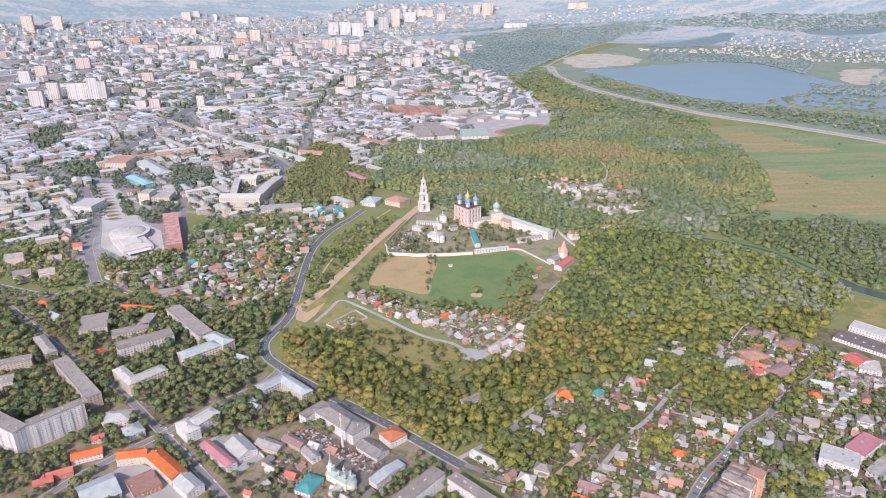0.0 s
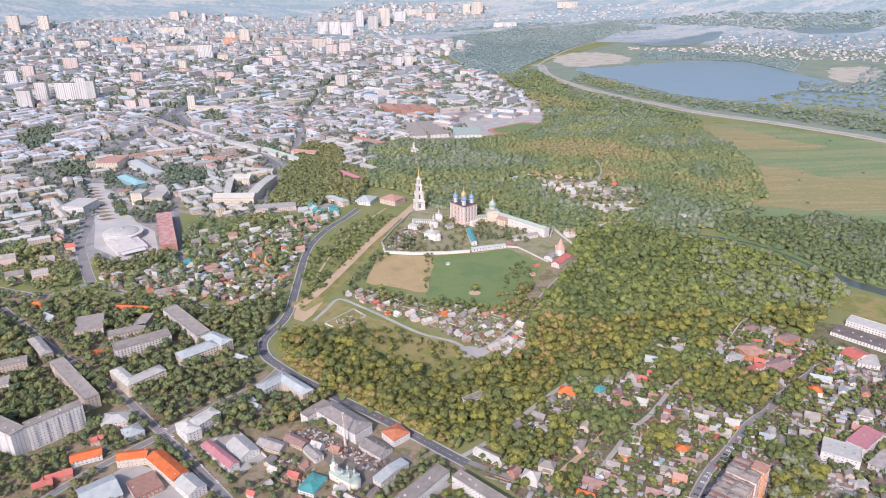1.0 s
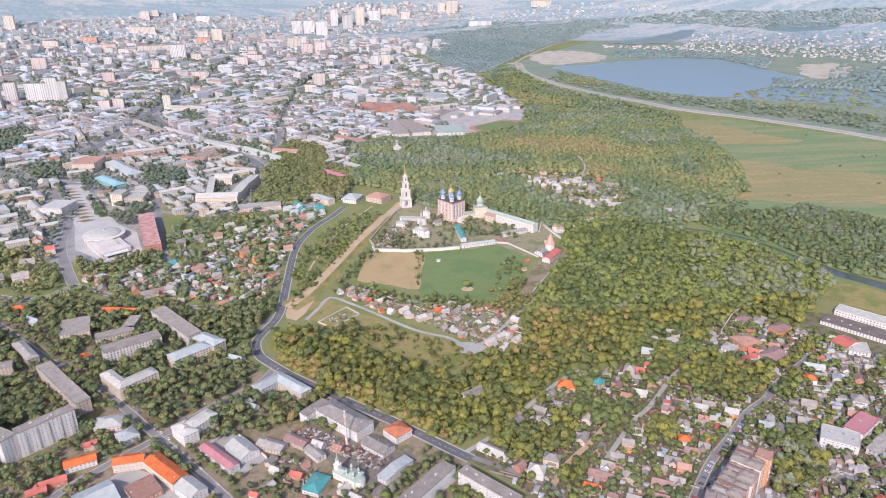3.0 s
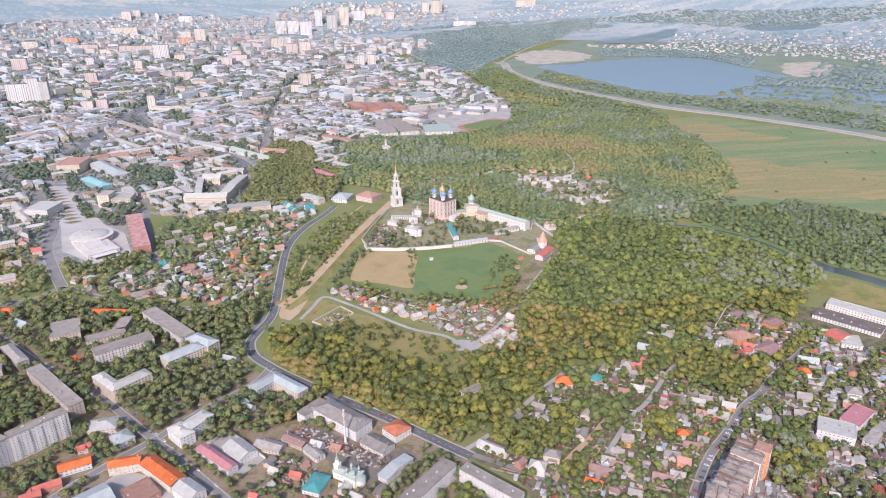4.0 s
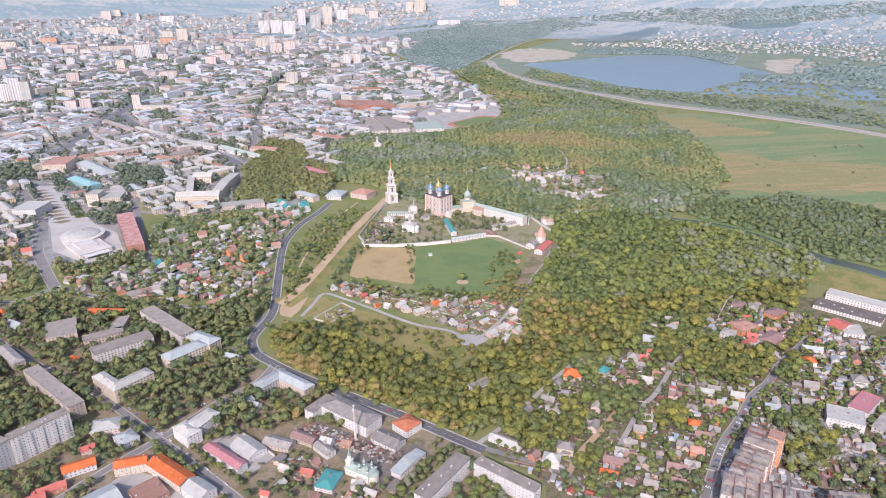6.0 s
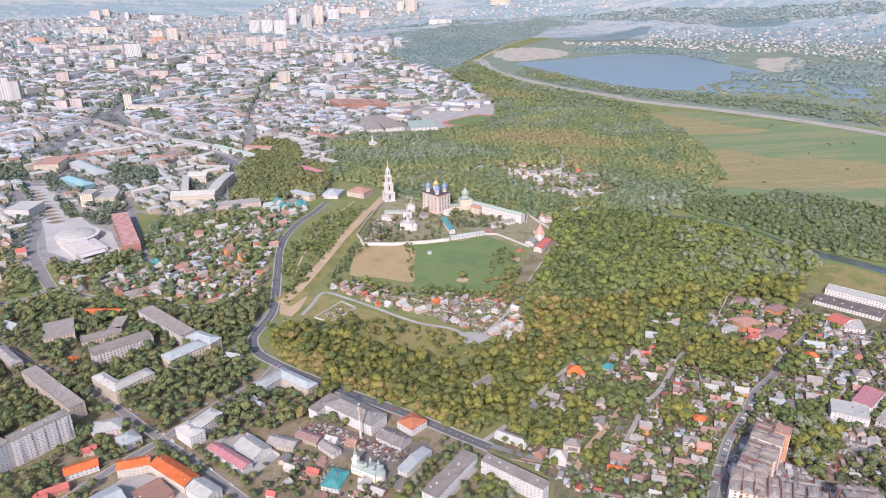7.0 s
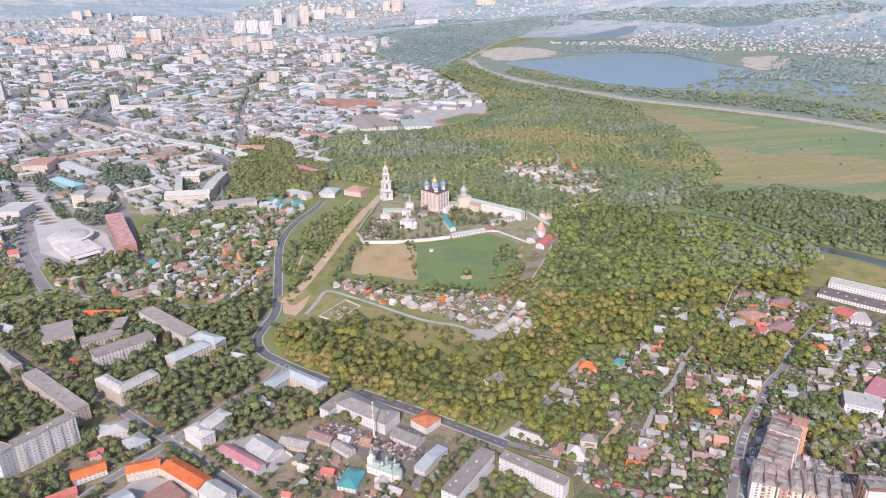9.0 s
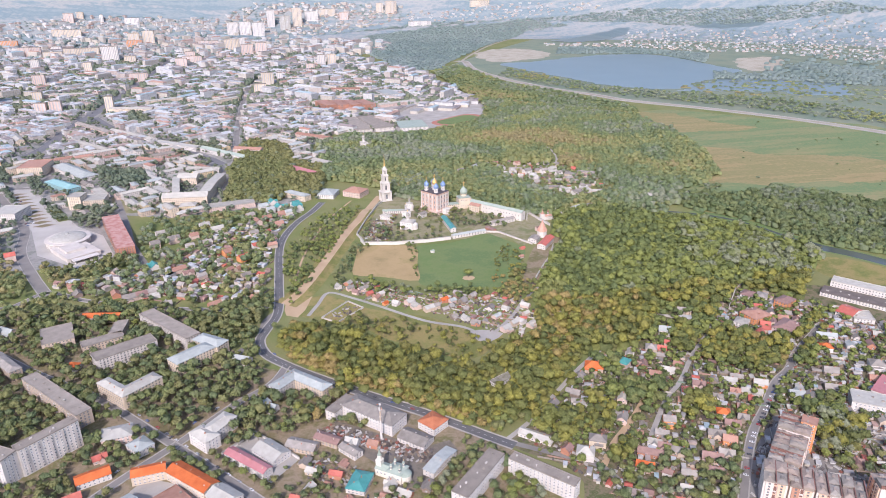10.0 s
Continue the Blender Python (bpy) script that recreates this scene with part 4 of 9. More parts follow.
for (_ax, _ay), (_bx, _by) in list(zip(_line, _line[1:]))[::2]:
    _d = math.hypot(_bx - _ax, _by - _ay)
    _nx, _ny = -(_by - _ay) / _d * 0.09, (_bx - _ax) / _d * 0.09
    _m.prism([(_ax - _nx, _ay - _ny), (_bx - _nx, _by - _ny), (_bx + _nx, _by + _ny), (_ax + _nx, _ay + _ny)], 0.11, 0.125)
tagged(new("road_marking", _m.mesh("road_marking", [LINEPAINT])), "white dashed centre line of the main road", "road marking", kind="stuff")
# apartment blocks and public buildings
block(-372.2, 589.7, 43.6, 51.7, 11.1, 27, WHITE, BITUMEN, storeys=9, balconies=5, label="nine-storey pale panel apartment slab with white balconies")
block(-419.6, 578.5, -30.6, 62.7, 14.9, 27, WHITE, BITUMEN, storeys=9, balconies=4, label="nine-storey white panel slab joined at an angle")
block(-485.6, 709.2, 22.7, 48.2, 14.1, 15, SAND_BRICK, BITUMEN, label="beige brick block among yard trees")
block(-478.8, 667.3, 20.8, 38.6, 17.7, 15, PANEL, BITUMEN, label="grey panel block among yard trees")
block(-391.8, 674.2, -47.5, 108.3, 15.0, 15, SAND_BRICK, BITUMEN, balconies=4, label="five-storey grey-beige brick apartment block")
block(-314.8, 674.1, 44.2, 43.5, 15.8, 15, CREAM, TIN, "hip", label="cream five-storey corner block with a tin roof")
block(-336.5, 673.7, -45.7, 44.6, 12.6, 15, CREAM, TIN, "hip", label="wing of a cream corner block with a tin roof")
block(-345.2, 755.4, 31.3, 64.9, 20.5, 15, PANEL, BITUMEN, balconies=6, label="five-storey grey panel block with balconies")
block(-306.1, 802.9, -49.4, 99.2, 18.2, 15, PANEL, BITUMEN, balconies=4, label="five-storey grey panel block")
block(-270.5, 727.4, 39.7, 46.7, 19.3, 15, CREAM, BLUETIN, "hip", label="cream five-storey block with a pale tin roof")
block(-254.1, 752.3, -37.8, 37.6, 17.4, 15, CREAM, BLUETIN, "hip", label="corner wing of a cream block with a pale tin roof")
block(-430.0, 808.7, 19.0, 33.3, 42.5, 12, SAND_BRICK, BITUMEN, label="beige public building with a flat roof")
block(-377.3, 790.8, 25.7, 44.6, 15.3, 9, SAND_BRICK, BITUMEN, label="low beige school wing with a flat roof")
block(-365.6, 817.8, -2.2, 14.8, 32.2, 9, SAND_BRICK, BITUMEN, label="beige school wing with a flat grey roof")
block(-466.2, 753.7, -48.7, 54.2, 12.5, 12, SAND_BRICK, SLATE, "hip", label="beige four-storey block with a slate roof")
block(-394.1, 858.1, -9.7, 44.9, 13.9, 7, PINK, ORANGE, "gable", windows="stuff", label="long terrace with a bright orange roof")
block(-321.1, 606.6, 10.4, 25.6, 19.5, 8, PINK, WHITETIN, "hip", label="pink villa with a pale hipped tin roof")
block(-297.1, 585.3, 40.7, 16.8, 18.4, 7, WHITE, BLUETIN, "hip", label="white two-storey house with a pale blue hipped roof")
block(-328.6, 551.4, 22.7, 26.9, 13.2, 6, WHITE, ORANGE, "gable", label="white house with a bright red gable roof")
block(-282.3, 545.3, 7.9, 26.9, 13.0, 9, CREAM, ORANGE, "gable", label="cream wing with an orange tin roof")
block(-245.0, 528.9, -43.9, 48.1, 15.8, 9, CREAM, ORANGE, "gable", label="long cream building with an orange tin roof")
block(-216.7, 502.2, -44.0, 24.9, 17.2, 8, WHITE, WHITETIN, "gable", label="white extension with a pale tin roof")
block(-259.0, 507.7, 37.9, 24.3, 26.4, 5, BRICK, RUST, label="low courtyard building with a rust-red roof")
block(-295.7, 499.0, 37.1, 30.4, 33.1, 6, WHITE, BLUETIN, "gable", label="white hall with a pale blue roof")
block(-201.0, 543.8, -44.7, 48.6, 10.5, 7, WHITE, CRIMSON, "gable", label="white building with a crimson gable roof")
block(-181.9, 554.2, -48.7, 28.9, 19.5, 6, WHITE, WHITETIN, "gable", label="white hall with a pale tin roof")
block(-240.9, 582.1, -48.1, 24.9, 15.2, 12, WHITE, TIN, "hip", label="white corner building with a grey hipped roof")
block(-230.1, 595.7, 52.2, 32.0, 15.6, 12, WHITE, TIN, "hip", label="white wing with a grey hipped roof")
block(-169.1, 658.4, 45.4, 36.3, 14.5, 12, WHITE, BLUETIN, "hip", label="white four-storey block with a pale tin roof")
block(-147.8, 652.7, -44.6, 52.7, 14.5, 12, CREAM, BLUETIN, "hip", label="cream wing of a four-storey block with a pale tin roof")
block(-87.4, 588.2, -44.5, 60.2, 22.8, 12, WHITE, SLATE, "hip", label="long pale institute with a grey slate roof")
block(-117.9, 606.9, -43.0, 11.2, 30.9, 10, WHITE, BITUMEN, label="pale annex with a flat roof")
block(-34.4, 565.6, -52.0, 19.8, 20.3, 8, WHITE, REDTILE, "hip", label="white house with a rust-orange hipped roof")
block(-53.8, 548.1, -42.5, 28.5, 17.3, 5, WHITE, SLATE, "gable", windows="stuff", label="workshop with a grey slate roof")
block(-38.0, 511.9, -44.9, 10.7, 35.7, 6, PANEL, BLUETIN, "gable", label="workshop with a pale blue tin roof")
block(-108.2, 500.6, -25.7, 16.2, 22.9, 5, WHITE, TEAL, "hip", label="white parish house with a teal hipped roof")
block(-131.7, 562.8, -36.2, 24.9, 10.8, 5, SAND_BRICK, BROWN, "gable", windows="stuff", label="long shed with a brown roof")
block(-112.8, 543.5, -51.0, 20.9, 10.1, 5, WHITE, SLATE, "gable", windows="stuff", label="shed with a grey roof")
block(-154.8, 558.4, -27.9, 27.7, 13.3, 5, SAND_BRICK, SLATE, "gable", windows="stuff", label="storehouse with a slate roof")
block(-11.7, 479.2, 46.7, 62.1, 15.0, 15, WHITE, BITUMEN, label="five-storey white brick block with a grey roof")
block(41.8, 472.4, -46.0, 60.6, 11.2, 15, WHITE, BITUMEN, label="long five-storey white brick block with a grey roof")
block(385.7, 510.8, -34.0, 32.7, 24.2, 10, WHITE, WHITETIN, label="white school with a pale flat roof")
block(418.4, 526.7, -56.1, 18.0, 37.6, 10, WHITE, CRIMSON, label="white school wing with a faded pink roof")
block(423.9, 503.3, -57.3, 9.9, 44.1, 6, PANEL, SLATE, "gable", windows="stuff", label="hall with a grey roof")
block(573.6, 738.6, -48.7, 74.1, 20, 7.5, WHITE, TIN, windows="stuff", label="long white factory with a grey roof")
block(542.9, 716.3, -49.3, 77.3, 24, 5, WHITE, DARKFLAT, windows="stuff", label="long low workshop with a dark roof")
block(505.9, 682.6, -64.7, 19.5, 28.1, 6, WHITE, RED, "gable", label="white office with a red roof")
block(513.6, 671.1, -24.5, 22.7, 25.8, 5, WHITE, TIN, label="white annex with a flat roof")
block(444.8, 720.7, -63.1, 16.0, 23.5, 9, ORANGE_BRICK, BROWN, "hip", label="orange brick mansion with a brown roof")
block(387.9, 696.8, -74.5, 23.9, 27.4, 8, ORANGE_BRICK, RUST, "hip", label="orange brick house with a rust roof")
block(405.3, 661.9, -58.5, 21.1, 33.7, 8, PINK, BROWN, "hip", label="pink house with a brown roof")
block(364.2, 687.9, -47.0, 14.7, 16.9, 5, WHITE, TIN, "hip", label="white house with a tin roof")
block(413.9, 752.3, -52.1, 13.3, 17.8, 6, WHITE, BROWN, "hip", label="white house with a brown roof")
block(428.9, 743.8, -38.0, 12.1, 17.7, 6, WHITE, SLATE, "hip", label="white house with a slate roof")
block(54.7, 530.1, -40.4, 31.4, 9.8, 4, WHITE, TIN, "gable", label="long low white house with a tin roof")
stepped_section(223.5, 422.1, 46.0, 20.0, 22.1, 23)
stepped_section(237.3, 435.8, 46.0, 21.1, 22.6, 25)
stepped_section(256.1, 454.8, 46.0, 22.6, 23.5, 23)
stepped_section(271.8, 470.5, 46.0, 24.0, 24.1, 25)
stepped_section(216.0, 419.0, -32.9, 17.4, 24.4, 25)
stepped_section(233.5, 410.8, -32.9, 17.1, 24.3, 23)
stepped_section(246.9, 398.7, -32.9, 16.6, 23.9, 25)
stepped_section(263.9, 390.8, -32.9, 16.3, 23.7, 23)
stepped_section(297.9, 388.8, -107.5, 18.0, 27.8, 27)
block(284.5, 469.5, 46.0, 12.0, 12.5, 29, ORANGE_BRICK, RUST, storeys=9, vents=2, label="orange brick stair tower of the apartment complex")
# city buildings at middle distance
block(-438.5, 1145.3, 110.3, 166.6, 25.7, 15, BRICK, PATCHROOF, storeys=5, windows="stuff", name="city_building", vents=0, label="five-storey red brick slab with a patched red roof")
block(-358.3, 1315.7, -3.2, 79.7, 28.4, 16, CREAM, TIN, "gable", windows="stuff", name="city_building", label="yellowish college front with rows of windows")
block(-319.1, 1381.0, -8.2, 18.5, 141.1, 16, CREAM, TIN, "gable", windows="stuff", name="city_building", label="college wing with a grey tin roof")
block(-388.1, 1397.8, 8.4, 12.5, 115.5, 14, CREAM, TIN, "gable", windows="stuff", name="city_building", label="college wing with a grey tin roof")
block(-372.2, 1452.2, -8.3, 37.7, 28.9, 14, CREAM, TIN, "gable", windows="stuff", name="city_building", label="college rear wing with a grey tin roof")
block(-350.2, 1279.7, -1.4, 27.6, 20.2, 9, YELLOW, TIN, "hip", windows="stuff", name="city_building", label="small yellow house with a tin roof")
block(-274.4, 1271.8, 10.6, 80.2, 24.3, 8, PINK, TIN, "flat", windows="stuff", name="city_building", label="long low pale building")
block(-647.8, 1296.2, -12.0, 45.3, 48.0, 15, WHITE, WHITETIN, windows="stuff", name="city_building", label="white modern office block")
block(-547.0, 1331.7, -8.2, 22.5, 27.9, 24, CREAM, TIN, windows="stuff", name="city_building", label="cream tower block with a grid of windows")
block(-521.0, 1339.7, 1.5, 40.6, 37.5, 15, CREAM, TIN, windows="stuff", name="city_building", label="cream block with balconies")
block(-619.0, 1569.9, -51.2, 144.6, 34.8, 9, WHITE, BLUETIN, "hip", windows="stuff", name="city_building", label="long house with a pale blue roof")
block(-612.8, 1467.1, -46.0, 90.5, 24.5, 9, TURQUOISE, TURQUOISE, "hip", windows="stuff", name="city_building", label="turquoise house with a turquoise tin roof")
block(-701.9, 1599.8, -3.0, 49.1, 65.2, 20, CREAM, RUST, windows="stuff", name="city_building", label="yellowish grid-fronted office block")
block(-140.9, 1467.4, -50.4, 88.9, 27.7, 6, WHITE, CRIMSON, "gable", windows="stuff", name="city_building", label="white house with a crimson roof")
block(-100.6, 1303.6, -20.9, 31.2, 36.4, 8, WHITE, BLUETIN, "hip", windows="stuff", name="city_building", label="white museum house with a pale roof")
block(-49.5, 1299.1, -36.2, 37.0, 32.8, 10, PINK, RUST, "hip", windows="stuff", name="city_building", label="pink house with a rust roof by the rampart")
block(-268.5, 1664.5, -22.4, 66.9, 18.0, 14, PINK, RUST, "gable", windows="stuff", name="city_building", vents=0, label="city building with a rust-red roof")
block(-322.5, 1661.1, -47.4, 158.8, 18.0, 10, WHITE, GREENTIN, "gable", windows="stuff", name="city_building", vents=0, label="city building with a pale green roof")
block(-571.3, 1903.4, -47.4, 188.2, 18.0, 10, WHITE, TIN, "gable", windows="stuff", name="city_building", vents=0, label="city building with a grey tin roof")
block(-442.0, 1765.3, -38.7, 138.1, 18.0, 10, WHITE, WHITETIN, "flat", windows="stuff", name="city_building", vents=0, label="city building with a pale roof")
block(-639.0, 2231.8, -16.8, 131.6, 18.0, 18, CREAM, TIN, "gable", windows="stuff", name="city_building", vents=0, label="city building with a grey tin roof")
block(-571.3, 2374.4, 25.0, 108.8, 18.0, 18, CREAM, WHITETIN, "flat", windows="stuff", name="city_building", vents=0, label="city building with a pale roof")
block(-416.7, 2325.2, 38.4, 174.8, 18.0, 16, CREAM, WHITETIN, "flat", windows="stuff", name="city_building", vents=0, label="city building with a pale roof")
block(-922.3, 2562.9, 0.1, 140.2, 18.0, 16, PINK, TIN, "gable", windows="stuff", name="city_building", vents=0, label="city building with a grey tin roof")
block(-952.9, 1929.6, 46.9, 77.9, 18.0, 12, CREAM, TIN, "gable", windows="stuff", name="city_building", vents=0, label="city building with a grey tin roof")
block(-850.1, 1924.5, -62.2, 104.7, 18.0, 12, CREAM, TIN, "gable", windows="stuff", name="city_building", vents=0, label="city building with a grey tin roof")
block(-689.2, 2005.6, -50.7, 181.8, 18.0, 12, PINK, SLATE, "gable", windows="stuff", name="city_building", vents=0, label="city building with a slate roof")
block(-959.3, 2222.0, -3.0, 82.3, 18.0, 10, WHITE, WHITETIN, "flat", windows="stuff", name="city_building", vents=0, label="city building with a pale roof")
block(-650.5, 1808.4, -48.1, 166.2, 18.0, 10, WHITE, TIN, "gable", windows="stuff", name="city_building", vents=0, label="city building with a grey tin roof")
block(-588.0, 1735.3, 22.4, 64.1, 18.0, 10, WHITE, BLUETIN, "flat", windows="stuff", name="city_building", vents=0, label="city building with a pale blue roof")
block(-478.0, 1631.2, -30.1, 66.8, 18.0, 9, PINK, RUST, "gable", windows="stuff", name="city_building", vents=0, label="city building with a rust-red roof")
block(-351.1, 1521.8, -15.5, 71.5, 18.0, 10, WHITE, TIN, "gable", windows="stuff", name="city_building", vents=0, label="city building with a grey tin roof")
block(-252.1, 2327.4, -9.1, 68.7, 18.0, 12, WHITE, WHITETIN, "flat", windows="stuff", name="city_building", vents=0, label="city building with a pale roof")
block(6.9, 2470.4, -9.2, 99.0, 18.0, 14, PINK, RUST, "gable", windows="stuff", name="city_building", vents=0, label="city building with a rust-red roof")
block(-139.3, 2542.1, -9.3, 64.9, 18.0, 12, WHITE, WHITETIN, "flat", windows="stuff", name="city_building", vents=0, label="city building with a pale roof")
block(-143.7, 2779.5, -9.5, 117.0, 18.0, 10, WHITE, TIN, "gable", windows="stuff", name="city_building", vents=0, label="city building with a grey tin roof")
block(215.0, 2326.1, -9.1, 69.7, 18.0, 10, WHITE, WHITETIN, "flat", windows="stuff", name="city_building", vents=0, label="city building with a pale roof")
block(160.5, 2686.7, -9.4, 79.7, 18.0, 10, PINK, WHITETIN, "flat", windows="stuff", name="city_building", vents=0, label="city building with a pale roof")
block(43.0, 2326.5, 0.4, 188.4, 18.0, 12, CREAM, TIN, "gable", windows="stuff", name="city_building", vents=0, label="city building with a grey tin roof")
block(173.3, 2206.7, 22.1, 183.1, 18.0, 9, PINK, TIN, "gable", windows="stuff", name="city_building", vents=0, label="city building with a grey tin roof")
block(-168.0, 2082.8, -8.8, 75.5, 18.0, 9, PANEL, BITUMEN, "flat", windows="stuff", name="city_building", vents=0, label="city building with a dark flat roof")
block(-289.7, 2089.1, 8.5, 81.3, 18.0, 9, PANEL, BITUMEN, "flat", windows="stuff", name="city_building", vents=0, label="city building with a dark flat roof")
block(-75.3, 1951.0, 6.6, 110.4, 18.0, 9, PINK, SLATE, "gable", windows="stuff", name="city_building", vents=0, label="city building with a slate roof")
block(-116.2, 1782.2, -42.8, 109.6, 18.0, 10, PINK, RUST, "gable", windows="stuff", name="city_building", vents=0, label="city building with a rust-red roof")
block(0.6, 1914.7, 7.6, 47.1, 175.2, 8, PANEL, BITUMEN, "flat", windows="stuff", name="city_building", vents=0, label="large flat-roofed hall in the industrial yards")
block(49.3, 1920.8, 14.6, 51.1, 170.7, 9, PANEL, BITUMEN, "flat", windows="stuff", name="city_building", vents=0, label="large flat-roofed hall in the industrial yards")
block(145.2, 1872.6, 1.7, 74.8, 89.8, 8, WHITE, GREENTIN, "flat", windows="stuff", name="city_building", vents=0, label="large flat-roofed hall in the industrial yards")
block(140.6, 2365.7, 15.6, 50.2, 106.2, 14, WHITE, BLUETIN, "flat", windows="stuff", name="city_building", vents=0, label="large flat-roofed hall in the industrial yards")
block(-69.9, 2169.3, 20.3, 36.5, 88.8, 22, BRICK, RUST, windows="stuff", name="city_building", vents=0, storeys=7, label="red brick apartment block")
block(-32.3, 2163.1, 20.1, 36.7, 88.1, 22, BRICK, RUST, windows="stuff", name="city_building", vents=0, storeys=7, label="red brick apartment block")
block(5.3, 2156.9, 19.9, 36.9, 87.4, 22, BRICK, RUST, windows="stuff", name="city_building", vents=0, storeys=7, label="red brick apartment block")
block(42.9, 2150.8, 19.7, 37.1, 86.7, 22, BRICK, RUST, windows="stuff", name="city_building", vents=0, storeys=7, label="red brick apartment block")
# towers of the far city
tower(-1180, 2459, 70, 16, 66, WHITE, 0, "white panel high-rise block in the city")
tower(-1123, 2450, 34, 16, 85, WHITE, 0, "white panel high-rise block in the city")
tower(-1090, 2445, 28, 16, 74, TIN, 0, "blue-grey high-rise block in the city")
tower(-1226, 3267, 35, 16, 53, WHITE, 0, "white panel high-rise block in the city")
tower(-997, 3551, 72, 16, 73, WHITE, 0, "white panel high-rise block in the city")
tower(-1041, 4281, 59, 16, 68, CREAM, 4, "cream brick high-rise block in the city")
tower(-969, 4313, 60, 16, 75, CREAM, 6, "cream brick high-rise block in the city")
tower(-998, 3177, 30, 16, 47, CREAM, 0, "cream brick high-rise block in the city")
tower(-710, 2281, 23, 16, 48, CREAM, 0, "cream brick high-rise block in the city")
tower(-910, 2303, 32, 16, 32, PINK, 0, "pinkish brick high-rise block in the city")
tower(-871, 2315, 34, 16, 34, PINK, 0, "pinkish brick high-rise block in the city")
tower(-990, 2532, 30, 16, 31, CREAM, 0, "cream brick high-rise block in the city")
tower(-1086, 2860, 44, 16, 43, PINK, 0, "pinkish brick high-rise block in the city")
tower(-528, 4519, 64, 16, 72, WHITE, 31, "white panel high-rise block in the city")
tower(-455, 4520, 68, 16, 73, WHITE, 30, "white panel high-rise block in the city")
tower(-377, 4499, 71, 16, 76, WHITE, 24, "white panel high-rise block in the city")
tower(-306, 4643, 46, 16, 95, WHITE, 65, "white panel high-rise block in the city")
tower(-220, 4594, 63, 16, 81, TIN, 47, "blue-grey high-rise block in the city")
tower(-146, 4642, 57, 16, 109, CREAM, 62, "cream brick high-rise block in the city")
tower(-57, 4713, 83, 16, 55, WHITE, 91, "white panel high-rise block in the city")
tower(44, 4762, 102, 16, 41, CREAM, 114, "cream brick high-rise block in the city")
tower(146, 4717, 55, 16, 42, PINK, 94, "pinkish brick high-rise block in the city")
tower(-487, 3930, 74, 16, 58, CREAM, 0, "cream brick high-rise block in the city")
tower(-444, 4031, 28, 16, 54, WHITE, 0, "white panel high-rise block in the city")
tower(-394, 3664, 57, 16, 55, PINK, 0, "pinkish brick high-rise block in the city")
tower(-328, 3653, 54, 16, 63, PINK, 0, "pinkish brick high-rise block in the city")
tower(-259, 2646, 42, 16, 53, CREAM, 0, "cream brick high-rise block in the city")
tower(-221, 2786, 22, 16, 32, WHITE, 0, "white panel high-rise block in the city")
tower(-52, 3154, 35, 16, 53, WHITE, 0, "white panel high-rise block in the city")
tower(-8, 3183, 38, 16, 51, CREAM, 0, "cream brick high-rise block in the city")
tower(-102, 3058, 36, 16, 28, PINK, 0, "pinkish brick high-rise block in the city")
tower(-54, 2759, 29, 16, 32, GREENTIN, 0, "pale green block in the city")
tower(-1438, 4570, 53, 16, 48, PINK, 119, "pinkish brick high-rise block in the city")
tower(-1389, 4622, 38, 16, 32, CREAM, 138, "cream brick high-rise block in the city")
tower(-1270, 4607, 19, 16, 39, WHITE, 114, "white panel high-rise block in the city")
tower(-1107, 4618, 81, 16, 33, WHITE, 100, "white panel high-rise block in the city")
tower(-1416, 4406, 151, 16, 38, CREAM, 51, "cream brick high-rise block in the city")
tower(384, 4773, 44, 16, 56, CREAM, 129, "cream brick high-rise block in the city")
tower(453, 4753, 74, 16, 73, CREAM, 123, "cream brick high-rise block in the city")
tower(-638, 4182, 104, 16, 31, PINK, 0, "pinkish brick high-rise block in the city")
tower(-620, 3403, 85, 16, 36, PINK, 0, "pinkish brick high-rise block in the city")
tower(-901, 3493, 49, 16, 34, CREAM, 0, "cream brick high-rise block in the city")
tower(-644, 3256, 46, 16, 44, PINK, 0, "pinkish brick high-rise block in the city")
tower(-637, 3487, 41, 16, 47, PINK, 0, "pinkish brick high-rise block in the city")
tower(-1799, 4059, 81, 16, 44, CREAM, 7, "cream brick high-rise block in the city")
tower(-1501, 3229, 62, 16, 59, PINK, 0, "pinkish brick high-rise block in the city")
tower(-752, 2917, 68, 16, 31, PINK, 0, "pinkish brick high-rise block in the city")
tower(-1654, 4219, 84, 16, 30, ORANGE_BRICK, 23, "orange brick block in the city")
tower(-1454, 3902, 105, 16, 45, PINK, 0, "pinkish brick high-rise block in the city")
tower(-1327, 3831, 89, 16, 28, CREAM, 0, "cream brick high-rise block in the city")
tower(-1370, 4038, 47, 16, 35, WHITE, 0, "white panel high-rise block in the city")
tower(-1210, 3883, 165, 16, 37, CREAM, 0, "cream brick high-rise block in the city")
tower(-1023, 4195, 81, 16, 43, ORANGE_BRICK, 0, "orange brick block in the city")
tower(-280, 2506, 40, 16, 35, CREAM, 0, "cream brick high-rise block in the city")
tower(-662, 2791, 44, 16, 17, WHITE, 0, "white panel high-rise block in the city")
tower(613, 4573, 144, 16, 27, WHITE, 55, "white panel high-rise block in the city")
tower(1037, 4721, 129, 16, 35, CREAM, 159, "cream brick high-rise block in the city")
tower(-1538, 2935, 45, 16, 64, PINK, 0, "pinkish brick high-rise block in the city")
tower(-1502, 2738, 42, 16, 71, WHITE, 0, "white panel high-rise block in the city")
tower(-1248, 2431, 38, 16, 73, PANEL, 0, "grey panel high-rise block in the city")
